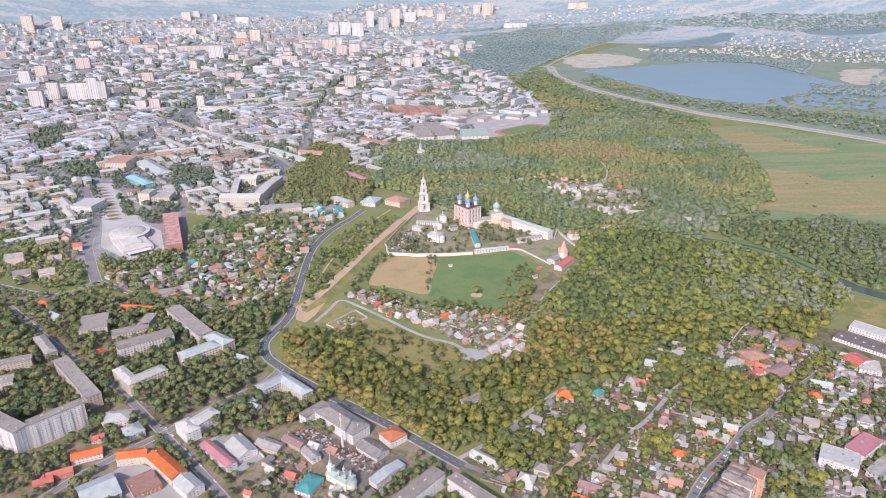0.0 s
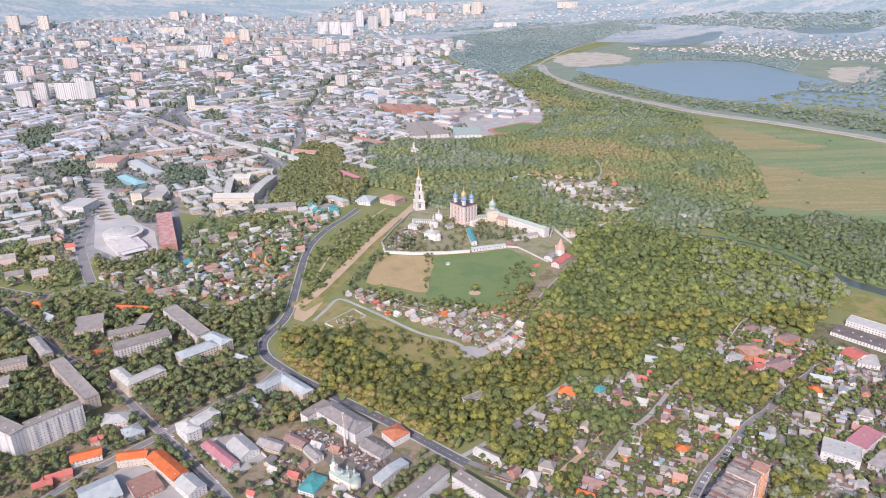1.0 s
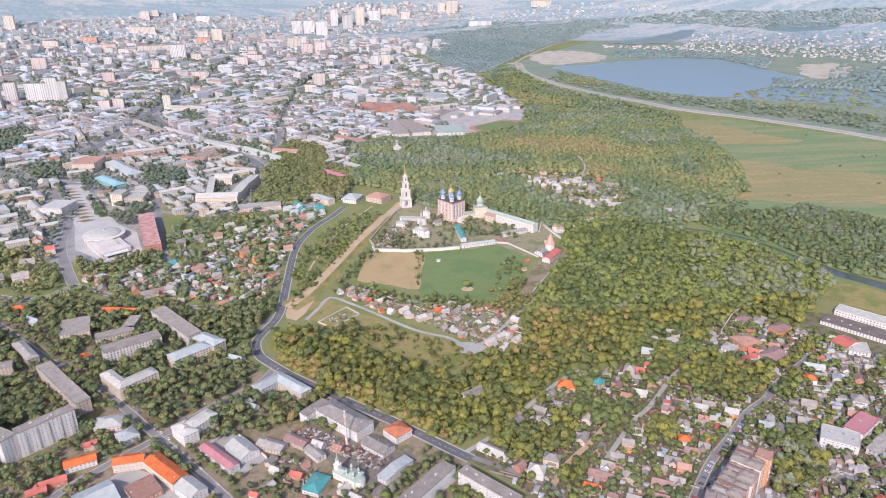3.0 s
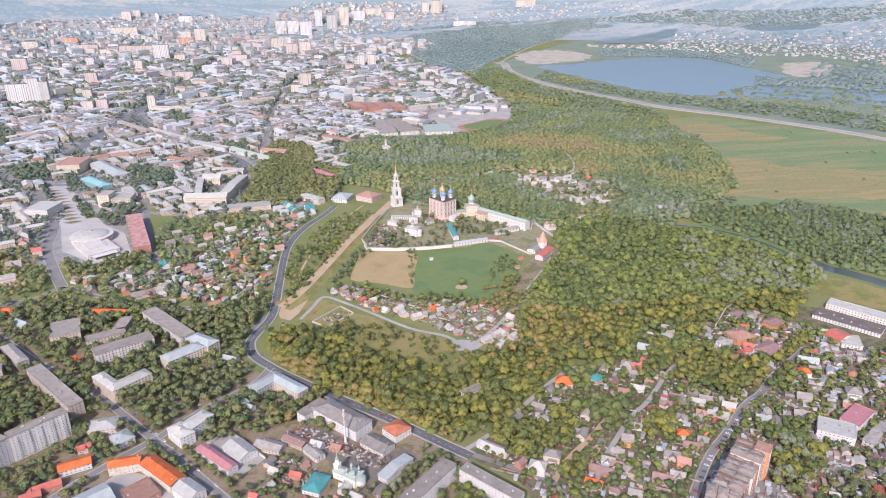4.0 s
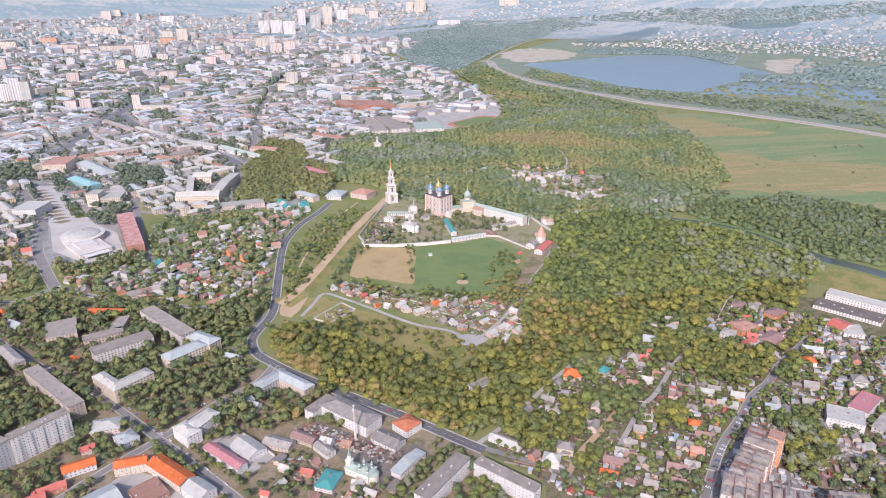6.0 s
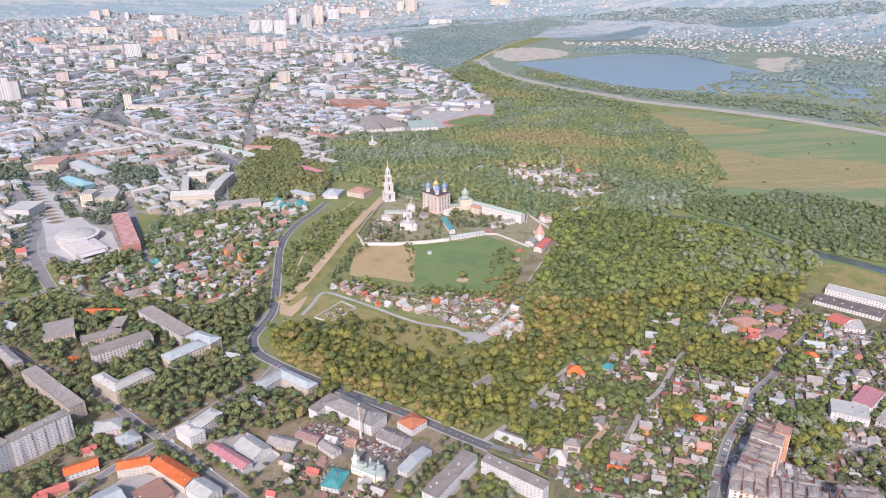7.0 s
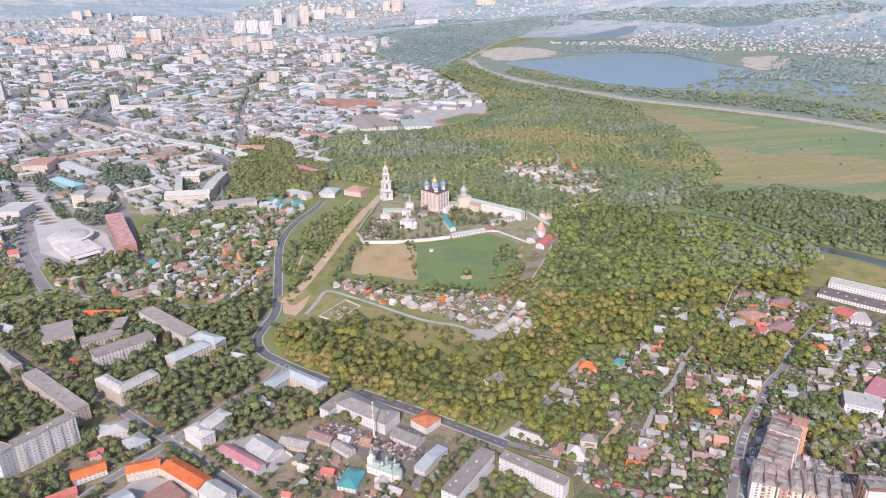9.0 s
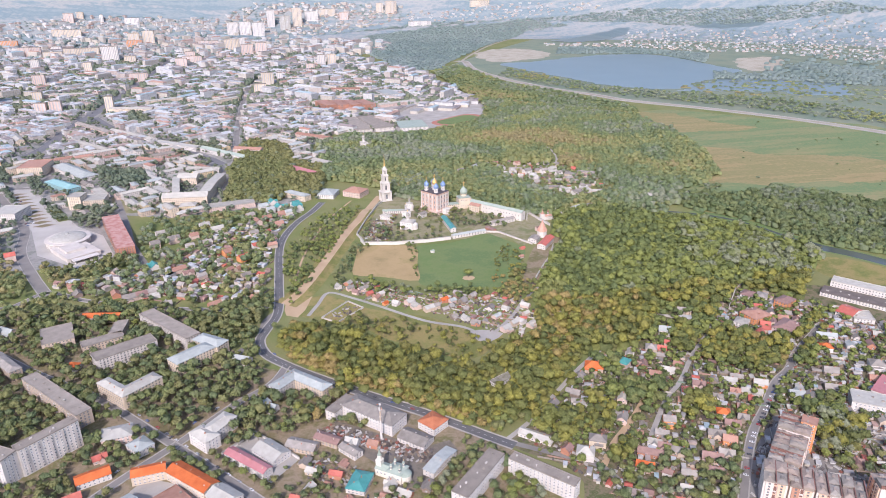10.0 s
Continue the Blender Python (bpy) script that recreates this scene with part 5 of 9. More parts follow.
tower(-1261, 2340, 45, 16, 61, PANEL, 0, "grey panel high-rise block in the city")
tower(-2215, 4193, 63, 16, 87, CREAM, 91, "cream brick high-rise block in the city")
tower(-2086, 4271, 53, 16, 74, CREAM, 97, "cream brick high-rise block in the city")
# private houses
house(129.2, 614.6, 40, 11, 9, 5, WHITE, SLATE, "gable", True, "white house with a weathered slate roof")
house(152.0, 629.5, -25, 19, 14, 5.5, SAND_BRICK, ORANGE, "hip", True, "sand brick house with a bright orange roof")
house(167.3, 644.0, -30, 13, 11, 5, WHITE, TIN, "hip", True, "white house with a grey tin roof")
house(145.5, 588.8, -35, 12, 8, 4, TIMBER, SLATE, "gable", True, "timber house with a weathered slate roof")
house(86.3, 574.3, 40, 10, 9, 4, TIMBER, SLATE, "gable", True, "timber house with a weathered slate roof")
house(112.8, 589.2, -35, 14, 9, 4, TIMBER, SLATE, "gable", True, "timber house with a weathered slate roof")
house(156.9, 568.6, 55, 12, 9, 5, PINK, TIN, "gable", True, "pink house with a grey tin roof")
house(142.6, 538.4, 55, 12, 9, 5, PINK, SLATE, "gable", True, "pink house with a weathered slate roof")
house(88.9, 496.8, -25, 15, 13, 7, WHITE, TIN, "hip", True, "white house with a grey tin roof")
house(106.4, 511.0, -25, 15, 11, 7, CREAM, SLATE, "hip", True, "cream house with a weathered slate roof")
house(75.5, 505.9, 40, 9, 8, 5, BRICK, BROWN, "gable", True, "brick house with a brown roof")
house(186.1, 629.3, 40, 13, 11, 6.5, PINK, TEAL, "hip", True, "pink house with a teal roof")
house(209.4, 602.4, -30, 13, 9, 4.5, WHITE, RUST, "gable", True, "white house with a rusty roof")
house(225.5, 608.4, -30, 15, 9, 4, WHITE, TIN, "gable", True, "white house with a grey tin roof")
house(225.2, 566.1, -25, 11, 10, 6, WHITE, RED, "hip", True, "white house with a red metal roof")
house(242.5, 575.3, -25, 12, 9, 5.5, PINK, BROWN, "gable", True, "pink house with a brown roof")
house(183.1, 524.9, -20, 11, 10, 7, ORANGE_BRICK, SLATE, "gable", True, "orange brick house with a weathered slate roof")
house(239.7, 526.3, -25, 12, 10, 6, WHITE, ORANGE, "hip", True, "white house with a bright orange roof")
house(282.7, 596.5, -20, 12, 9, 4, TIMBER, SLATE, "gable", True, "timber house with a weathered slate roof")
house(278.4, 577.3, -25, 14, 8, 4, WHITE, WHITETIN, "gable", True, "white house with a pale tin roof")
house(306.4, 565.9, -30, 13, 9, 4.5, ORANGE_BRICK, TIN, "gable", True, "orange brick house with a grey tin roof")
house(288.8, 554.2, -25, 20, 8, 4, SAND_BRICK, TIN, "gable", True, "sand brick house with a grey tin roof")
house(329.7, 541.2, -25, 14, 10, 4, WHITE, BLUETIN, "gable", True, "white house with a pale blue roof")
house(337.5, 532.5, 60, 12, 11, 5, SAND_BRICK, SLATE, "gable", True, "sand brick house with a weathered slate roof")
house(419.0, 613.8, -20, 13, 11, 6, WHITE, ORANGE, "hip", True, "white house with a bright orange roof")
house(438.7, 637.6, -25, 22, 8, 5, WHITE, BLUETIN, "gable", True, "white house with a pale blue roof")
house(449.6, 612.1, 60, 11, 9, 5, WHITE, BLUETIN, "gable", True, "white house with a pale blue roof")
house(428.5, 594.5, 60, 9, 7, 4, WHITE, BLUETIN, "gable", True, "white house with a pale blue roof")
house(391.2, 570.4, -25, 14, 11, 5, SAND_BRICK, SLATE, "gable", True, "sand brick house with a weathered slate roof")
house(374.2, 543.8, -25, 18, 8, 4, TIMBER, SLATE, "gable", True, "timber house with a weathered slate roof")
house(447.6, 571.1, -25, 15, 14, 6, WHITE, SLATE, "hip", True, "white house with a weathered slate roof")
house(360.0, 624.9, -10, 7, 5, 2.5, TIMBER, BLUETIN, "gable", True, "timber house with a pale blue roof")
house(261.7, 684.2, -25, 13, 11, 7.5, PANEL, BLUETIN, "gable", True, "two-storey pale house with a blue-grey tin roof")
house(303.2, 709.7, -20, 15, 10, 5, PINK, WHITETIN, "flat", True, "unfinished peach house behind a white wall")
house(311.3, 728.7, -20, 16, 9, 5, SAND_BRICK, SLATE, "gable", True, "sand brick house with a weathered slate roof")
house(230.1, 654.0, -28, 12, 12, 4.5, SAND_BRICK, SLATE, "hip", True, "sand brick house with a pointed slate roof")
house(289.4, 674.1, -20, 11, 7, 4, TIMBER, SLATE, "gable", True, "timber house with a weathered slate roof")
house(145.7, 487.2, -30, 22, 9, 4.5, BRICK, BROWN, "gable", True, "brick house with a brown roof")
house(156.1, 500.2, -30, 12, 8, 4, WHITE, TIN, "gable", True, "white house with a grey tin roof")
house(171.5, 483.3, -30, 14, 8, 5, SAND_BRICK, SLATE, "gable", True, "sand brick house with a weathered slate roof")
house(162.1, 493.2, -30, 11, 8, 4, PINK, BROWN, "gable", True, "pink house with a brown roof")
house(194.5, 469.4, -28, 17, 11, 5.5, PINK, BROWN, "gable", True, "pink house with a brown roof")
house(209.9, 472.3, -28, 13, 9, 5, SAND_BRICK, SLATE, "gable", True, "sand brick house with a weathered slate roof")
house(223.4, 488.9, -28, 12, 10, 5, ORANGE_BRICK, RUST, "gable", True, "orange brick house with a rusty roof")
house(165.0, 456.1, -28, 12, 8, 4, SAND_BRICK, SLATE, "gable", True, "sand brick house with a weathered slate roof")
house(188.1, 454.5, -28, 13, 9, 4, PINK, BROWN, "gable", True, "pink house with a brown roof")
house(133.6, 473.0, -30, 15, 9, 4, PINK, ORANGE, "gable", True, "pink house with a bright orange roof")
house(168.6, 510.7, -28, 12, 8, 4, TIMBER, SLATE, "gable", True, "timber house with a weathered slate roof")
house(200.4, 545.3, -25, 10, 7, 4, WHITE, TIN, "gable", True, "white house with a grey tin roof")
house(240.2, 511.2, -25, 14, 8, 4, TIMBER, BROWN, "gable", True, "timber house with a brown roof")
house(217.3, 500.2, -25, 15, 9, 4, SAND_BRICK, SLATE, "gable", True, "sand brick house with a weathered slate roof")
house(263.0, 531.4, -20, 10, 8, 5, ORANGE_BRICK, BROWN, "gable", True, "orange brick house with a brown roof")
house(266.9, 551.0, -25, 11, 8, 3.5, TIMBER, SLATE, "gable", True, "timber house with a weathered slate roof")
house(263.0, 580.9, 60, 10, 7, 3.5, TIMBER, SLATE, "gable", True, "timber house with a weathered slate roof")
house(-396.2, 743.1, -20, 12, 10, 6, WHITE, ORANGE, "hip", True, "white house with a bright orange roof")
house(-218.7, 720.7, -30, 20, 12, 5, WHITE, BLUETIN, "gable", True, "white house with a pale blue roof")
house(-188.8, 627.0, -35, 24, 9, 5, WHITE, BLUETIN, "gable", True, "white house with a pale blue roof")
house(-495.4, 840.7, -35, 22, 11, 6, SAND_BRICK, BLUETIN, "gable", True, "sand brick house with a pale blue roof")
house(-529.4, 876.1, -10, 20, 12, 7, PINK, ORANGE, "hip", True, "pink house with a bright orange roof")
house(-342.4, 525.6, 25, 22, 9, 5, BRICK, RED, "gable", True, "brick house with a red metal roof")
house(-351.8, 514.3, 25, 16, 9, 5, BRICK, RED, "gable", True, "brick house with a red metal roof")
house(-329.7, 577.7, 25, 12, 8, 4, PINK, RED, "gable", True, "pink house with a red metal roof")
house(-110.5, 554.6, -30, 12, 9, 5, WHITE, WHITETIN, "gable", True, "white house with a pale tin roof")
house(-91.9, 549.0, -30, 10, 8, 4, BRICK, RUST, "gable", True, "brick house with a rusty roof")
house(-455.1, 959.8, 26, 14, 10, 5, PINK, RUST, "gable", False, "pink house with a rusty roof")
house(-443.9, 939.4, 116, 16, 9, 4, TIMBER, SLATE, "gable", False, "timber house with a weathered slate roof")
house(-394.1, 925.4, 112, 15, 10, 5, BRICK, RUST, "gable", False, "brick house with a rusty roof")
house(-373.3, 910.1, 22, 18, 12, 5, PINK, SLATE, "gable", False, "pink house with a weathered slate roof")
house(-359.6, 915.5, 22, 14, 10, 6, PINK, BROWN, "gable", False, "pink house with a brown roof")
house(-349.0, 921.2, 22, 12, 10, 6, WHITE, SLATE, "gable", False, "white house with a weathered slate roof")
house(-361.3, 1013.6, 116, 16, 12, 5, WHITE, TEAL, "gable", False, "white house with a teal roof")
house(-323.8, 989.7, 34, 20, 10, 6, PINK, RUST, "gable", False, "pink house with a rusty roof")
house(-309.2, 977.1, 26, 14, 9, 5, PINK, BROWN, "gable", False, "pink house with a brown roof")
house(-262.3, 867.4, 30, 16, 9, 5, BRICK, RUST, "gable", False, "brick house with a rusty roof")
house(-268.6, 1007.5, 38, 14, 10, 6, WHITE, SLATE, "gable", False, "white house with a weathered slate roof")
house(-237.0, 1016.3, 38, 16, 12, 6, ORANGE_BRICK, RED, "gable", False, "orange brick house with a red metal roof")
house(-261.3, 1038.5, 38, 14, 12, 8, ORANGE_BRICK, RUST, "gable", False, "orange brick house with a rusty roof")
house(-290.3, 962.5, 38, 14, 9, 5, PINK, SLATE, "gable", False, "pink house with a weathered slate roof")
house(-228.5, 952.0, 30, 14, 9, 5, SAND_BRICK, SLATE, "gable", False, "sand brick house with a weathered slate roof")
house(-309.7, 1169.2, 22, 16, 12, 7, WHITE, TIN, "gable", False, "white house with a grey tin roof")
house(-286.6, 1144.5, 26, 20, 12, 8, WHITE, TIN, "gable", False, "white house with a grey tin roof")
house(-320.8, 1126.8, 26, 13, 10, 6, PINK, RUST, "gable", False, "pink house with a rusty roof")
house(-350.4, 1115.9, 26, 18, 12, 7, PINK, SLATE, "gable", False, "pink house with a weathered slate roof")
house(-375.3, 1099.3, 26, 14, 12, 7, SAND_BRICK, SLATE, "gable", False, "sand brick house with a weathered slate roof")
house(-375.7, 1147.7, 26, 14, 10, 6, WHITE, SLATE, "gable", False, "white house with a weathered slate roof")
house(-321.2, 1081.4, 22, 13, 9, 6, WHITE, SLATE, "gable", False, "white house with a weathered slate roof")
house(-296.2, 1090.2, 22, 14, 11, 6, PINK, SLATE, "gable", False, "pink house with a weathered slate roof")
house(-227.5, 1119.0, 22, 14, 10, 6, PINK, SLATE, "gable", False, "pink house with a weathered slate roof")
house(-223.8, 1171.3, 112, 16, 10, 7, PINK, RUST, "gable", False, "pink house with a rusty roof")
house(-204.7, 1228.4, 22, 14, 12, 7, WHITE, BLUETIN, "gable", False, "white house with a pale blue roof")
house(-190.5, 1242.2, 112, 16, 12, 7, WHITE, TEAL, "gable", False, "white house with a teal roof")
house(-159.1, 1233.1, 112, 22, 12, 9, WHITE, TEAL, "gable", False, "white house with a teal roof")
house(-172.9, 1208.4, 22, 14, 10, 7, WHITE, BLUETIN, "gable", False, "white house with a pale blue roof")
house(-196.7, 1059.3, 22, 14, 9, 6, SAND_BRICK, RUST, "gable", False, "sand brick house with a rusty roof")
house(-221.0, 1062.7, 26, 12, 9, 6, WHITE, RED, "gable", False, "white house with a red metal roof")
house(-188.5, 1154.3, 22, 14, 10, 6, PINK, RUST, "gable", False, "pink house with a rusty roof")
house(-330.3, 1060.8, 22, 12, 9, 5, PINK, RUST, "gable", False, "pink house with a rusty roof")
house(-353.3, 1047.8, 116, 13, 9, 5, PINK, SLATE, "gable", False, "pink house with a weathered slate roof")
house(-341.4, 910.9, 22, 10, 8, 4, WHITE, WHITETIN, "gable", False, "white house with a pale tin roof")
house(-323.5, 882.4, 22, 13, 9, 4, SAND_BRICK, SLATE, "gable", False, "sand brick house with a weathered slate roof")
house(-628.5, 1162.7, 112, 20, 14, 12, WHITE, SLATE, "gable", False, "white house with a weathered slate roof")
house(-611.8, 1122.2, 112, 20, 12, 12, PINK, RUST, "gable", False, "pink house with a rusty roof")
house(-576.8, 1087.3, 22, 14, 12, 9, PINK, RED, "gable", False, "pink house with a red metal roof")
house(-586.4, 1031.2, 22, 20, 14, 10, PINK, SLATE, "gable", False, "pink house with a weathered slate roof")
house(-571.3, 975.2, 26, 22, 14, 12, PINK, SLATE, "gable", False, "pink house with a weathered slate roof")
house(-603.2, 966.6, 22, 24, 14, 14, PINK, SLATE, "gable", False, "pink house with a weathered slate roof")
house(-649.7, 1032.6, 22, 26, 14, 14, PINK, SLATE, "gable", False, "pink house with a weathered slate roof")
house(-104.4, 891.1, 116, 8.5, 6.0, 4, WHITE, TIN, "gable", True, "white house with a grey tin roof")
house(-89.5, 881.9, 26, 10.2, 6.8, 4, PINK, SLATE, "gable", True, "pink house with a weathered slate roof")
house(-72.4, 876.0, 26, 13.6, 7.6, 4, PINK, SLATE, "gable", True, "pink house with a weathered slate roof")
house(-65.7, 859.3, 26, 8.5, 6.8, 4, BRICK, RED, "gable", True, "brick house with a red metal roof")
house(-51.3, 855.6, 30, 9.3, 6.8, 4, SAND_BRICK, TIN, "gable", True, "sand brick house with a grey tin roof")
house(-48.4, 828.3, 34, 6.8, 5.1, 3, ORANGE_BRICK, ORANGE, "gable", True, "orange brick house with a bright orange roof")
house(-18.0, 824.3, 38, 11.9, 8.5, 5, PINK, WHITETIN, "gable", True, "pink house with a pale tin roof")
house(-10.8, 810.4, 112, 11.0, 7.6, 5, PINK, TIN, "gable", True, "pink house with a grey tin roof")
house(3.1, 800.7, 22, 12.8, 8.5, 5, SAND_BRICK, WHITETIN, "gable", True, "sand brick house with a pale tin roof")
house(12.2, 804.2, 22, 10.2, 7.6, 5, SAND_BRICK, SLATE, "gable", True, "sand brick house with a weathered slate roof")
house(26.6, 821.5, 26, 10.2, 6.8, 4, BRICK, ORANGE, "gable", True, "brick house with a bright orange roof")
house(36.6, 816.8, 22, 8.5, 6.8, 4, PINK, BLUETIN, "gable", True, "pink house with a pale blue roof")
house(42.7, 766.5, 112, 9.3, 7.6, 4, WHITE, WHITETIN, "gable", True, "white house with a pale tin roof")
house(29.9, 773.4, 34, 8.5, 6.0, 3.5, TIMBER, SLATE, "gable", True, "timber house with a weathered slate roof")
house(81.8, 764.9, 38, 11.0, 6.0, 3.5, PINK, BLUETIN, "gable", True, "pink house with a pale blue roof")
house(97.4, 782.4, 128, 8.5, 6.0, 3.5, WHITE, TIN, "gable", True, "white house with a grey tin roof")
house(83.5, 731.0, 30, 11.9, 8.5, 5, PINK, WHITETIN, "gable", True, "pink house with a pale tin roof")
house(98.5, 743.7, 34, 13.6, 7.6, 4.5, SAND_BRICK, WHITETIN, "gable", True, "sand brick house with a pale tin roof")
house(106.0, 745.6, 120, 11.0, 6.8, 4.5, WHITE, WHITETIN, "gable", True, "white house with a pale tin roof")
house(116.1, 736.4, 38, 11.9, 6.8, 4, PINK, TIN, "gable", True, "pink house with a grey tin roof")
house(113.3, 803.1, 38, 10.2, 5.1, 3, PINK, TIN, "gable", True, "pink house with a grey tin roof")
house(81.9, 817.2, 26, 8.5, 6.0, 3, BRICK, RUST, "gable", True, "brick house with a rusty roof")
house(95.9, 716.5, 38, 10.2, 6.0, 3.5, PINK, TIN, "gable", True, "pink house with a grey tin roof")
house(23.1, 795.6, 22, 8.5, 6.0, 3.5, TIMBER, SLATE, "gable", True, "timber house with a weathered slate roof")
house(48.4, 792.9, 22, 7.6, 5.1, 3, TIMBER, SLATE, "gable", True, "timber house with a weathered slate roof")
house(228.1, 1044.3, 22, 10.2, 6.8, 5, PINK, BROWN, "gable", True, "pink house with a brown roof")
house(178.2, 971.2, 22, 6.8, 5.1, 3, BRICK, RED, "gable", True, "brick house with a red metal roof")
house(166.8, 940.1, 22, 6.8, 5.1, 3, PINK, RUST, "gable", True, "pink house with a rusty roof")
house(118.4, 763.6, 30, 8.5, 6.0, 4, PINK, TIN, "gable", True, "pink house with a grey tin roof")
house(154.6, 751.4, 22, 10.2, 6.8, 4, SAND_BRICK, SLATE, "gable", True, "sand brick house with a weathered slate roof")
house(205.8, 1416.0, 38, 24, 14, 7, WHITE, BLUETIN, "gable", False, "white house with a pale blue roof")
house(177.6, 1408.4, 30, 16, 10, 5, PINK, SLATE, "gable", False, "pink house with a weathered slate roof")
house(266.0, 1409.9, 128, 16, 12, 6, WHITE, SLATE, "gable", False, "white house with a weathered slate roof")
house(283.1, 1377.7, 112, 14, 10, 6, WHITE, TIN, "gable", False, "white house with a grey tin roof")
house(311.7, 1370.8, 22, 18, 12, 7, WHITE, SLATE, "gable", False, "white house with a weathered slate roof")
house(313.7, 1332.6, 112, 16, 12, 6, WHITE, WHITETIN, "gable", False, "white house with a pale tin roof")
house(347.5, 1368.3, 22, 16, 10, 6, WHITE, SLATE, "gable", False, "white house with a weathered slate roof")
house(368.5, 1377.9, 26, 18, 10, 6, WHITE, TIN, "gable", False, "white house with a grey tin roof")
house(370.8, 1344.4, 22, 16, 10, 6, WHITE, SLATE, "gable", False, "white house with a weathered slate roof")
house(376.2, 1304.0, 22, 18, 10, 6, PINK, SLATE, "gable", False, "pink house with a weathered slate roof")
house(343.6, 1235.3, 112, 20, 10, 6, WHITE, TIN, "gable", False, "white house with a grey tin roof")
house(359.8, 1215.7, 22, 20, 10, 6, WHITE, SLATE, "gable", False, "white house with a weathered slate roof")
house(384.2, 1222.6, 116, 16, 10, 6, WHITE, WHITETIN, "gable", False, "white house with a pale tin roof")
house(386.7, 1246.8, 112, 16, 10, 6, WHITE, SLATE, "gable", False, "white house with a weathered slate roof")
house(325.6, 1125.1, 22, 24, 12, 6, WHITE, BLUETIN, "gable", False, "white house with a pale blue roof")
house(348.2, 1130.9, 26, 14, 10, 6, WHITE, TIN, "gable", False, "white house with a grey tin roof")
house(477.4, 1168.0, 26, 14, 9, 5, WHITE, WHITETIN, "gable", False, "white house with a pale tin roof")
house(310.9, 1441.6, 22, 14, 9, 5, PINK, RUST, "gable", False, "pink house with a rusty roof")
house(265.6, 1354.2, 116, 12, 9, 5, PINK, SLATE, "gable", False, "pink house with a weathered slate roof")
house(332.4, 1293.9, 22, 12, 9, 5, PINK, SLATE, "gable", False, "pink house with a weathered slate roof")
house(-218.6, 1251.4, 22, 16, 12, 7, WHITE, BLUETIN, "gable", False, "white house with a pale blue roof")
house(-202.8, 1270.1, 112, 14, 11, 8, WHITE, TEAL, "gable", False, "white house with a teal roof")
house(-182.1, 1243.0, 22, 13, 10, 6, WHITE, TEAL, "gable", False, "white house with a teal roof")
house(-162.0, 1254.8, 30, 15, 10, 7, WHITE, TEAL, "gable", False, "white house with a teal roof")
house(-186.0, 1205.9, 22, 14, 10, 6, PINK, RUST, "gable", False, "pink house with a rusty roof")
house(-209.6, 1189.3, 22, 15, 10, 6, BRICK, RUST, "gable", False, "brick house with a rusty roof")
house(-238.4, 1208.8, 26, 14, 10, 6, PINK, SLATE, "gable", False, "pink house with a weathered slate roof")
# outlines of built-up and wooded areas
CITY_NEAR = [(-1668, 2268), (-1117, 1424), (-701, 1134), (-579, 1049), (-576, 1251), (-460, 1290), (-377, 1238), (-306, 1228), (-240, 1272), (-114, 1281), (-95, 1515), (-125, 1715), (-53, 1840), (127, 1825), (192, 1856), (39, 2173), (-193, 2304), (-660, 2330)]
CITY_MID = [(-2515, 3566), (-1668, 2268), (-660, 2330), (-193, 2304), (39, 2173), (237, 2188), (370, 2215), (335, 2910), (211, 3101), (157, 3403), (-28, 3662), (-983, 3715)]
CITY_FAR = [(-2726, 3945), (-2515, 3566), (-983, 3715), (-28, 3662), (136, 3516), (263, 3683), (359, 4047), (143, 4180), (-153, 4405), (-664, 4506), (-1146, 4443)]
HILL_TOWN = [(-2709, 4067), (-2672, 3984), (-666, 4524), (-84, 4482), (575, 4690), (519, 4830), (37, 4897), (-441, 4882), (-613, 4732), (-1186, 4685), (-1776, 4483)]
HILL_TOWN_EAST = [(547, 4757), (568, 4635), (1137, 4535), (1568, 4499), (1804, 4436), (1826, 4502), (1250, 4698)]
VILLAGE_EAST = [(1488, 3561), (1781, 4096), (2054, 4085), (2517, 3801), (2875, 3750), (3080, 3497), (2348, 2569), (2233, 2842), (2108, 3165), (1845, 3256), (1697, 3423)]
VILLAGE_ROW = [(1182, 3835), (1573, 3762), (1602, 3540), (1178, 3724)]
GARDENS = [(34, 528), (81, 570), (151, 632), (227, 663), (326, 715), (414, 772), (492, 707), (570, 617), (502, 467), (394, 371), (325, 369), (272, 387), (265, 425), (197, 397), (113, 408), (83, 469)]
HOUSES_WEST = [(-487, 975), (-398, 1024), (-337, 1048), (-274, 1151), (-223, 1201), (-145, 1246), (-169, 1150), (-195, 1064), (-187, 896), (-219, 875), (-303, 886), (-408, 918)]
HAMLET = [(-117, 896), (-66, 907), (-5, 854), (54, 837), (128, 819), (134, 763), (98, 712), (77, 728), (43, 753), (-9, 805), (-67, 845)]
WOOD_RIVER = [(268, 1084), (375, 1118), (417, 1069), (484, 1037), (536, 1004), (561, 953), (583, 896), (596, 854), (531, 788), (475, 730), (469, 747), (438, 759), (413, 770), (369, 745), (328, 692), (323, 743), (290, 755), (258, 702), (215, 668), (165, 657), (120, 610), (52, 545), (17, 543), (-36, 593), (-95, 643), (-158, 700), (-180, 761), (-165, 787), (-109, 772), (-68, 719), (-6, 674), (30, 657), (75, 693), (127, 719), (139, 783), (175, 855), (231, 969)]
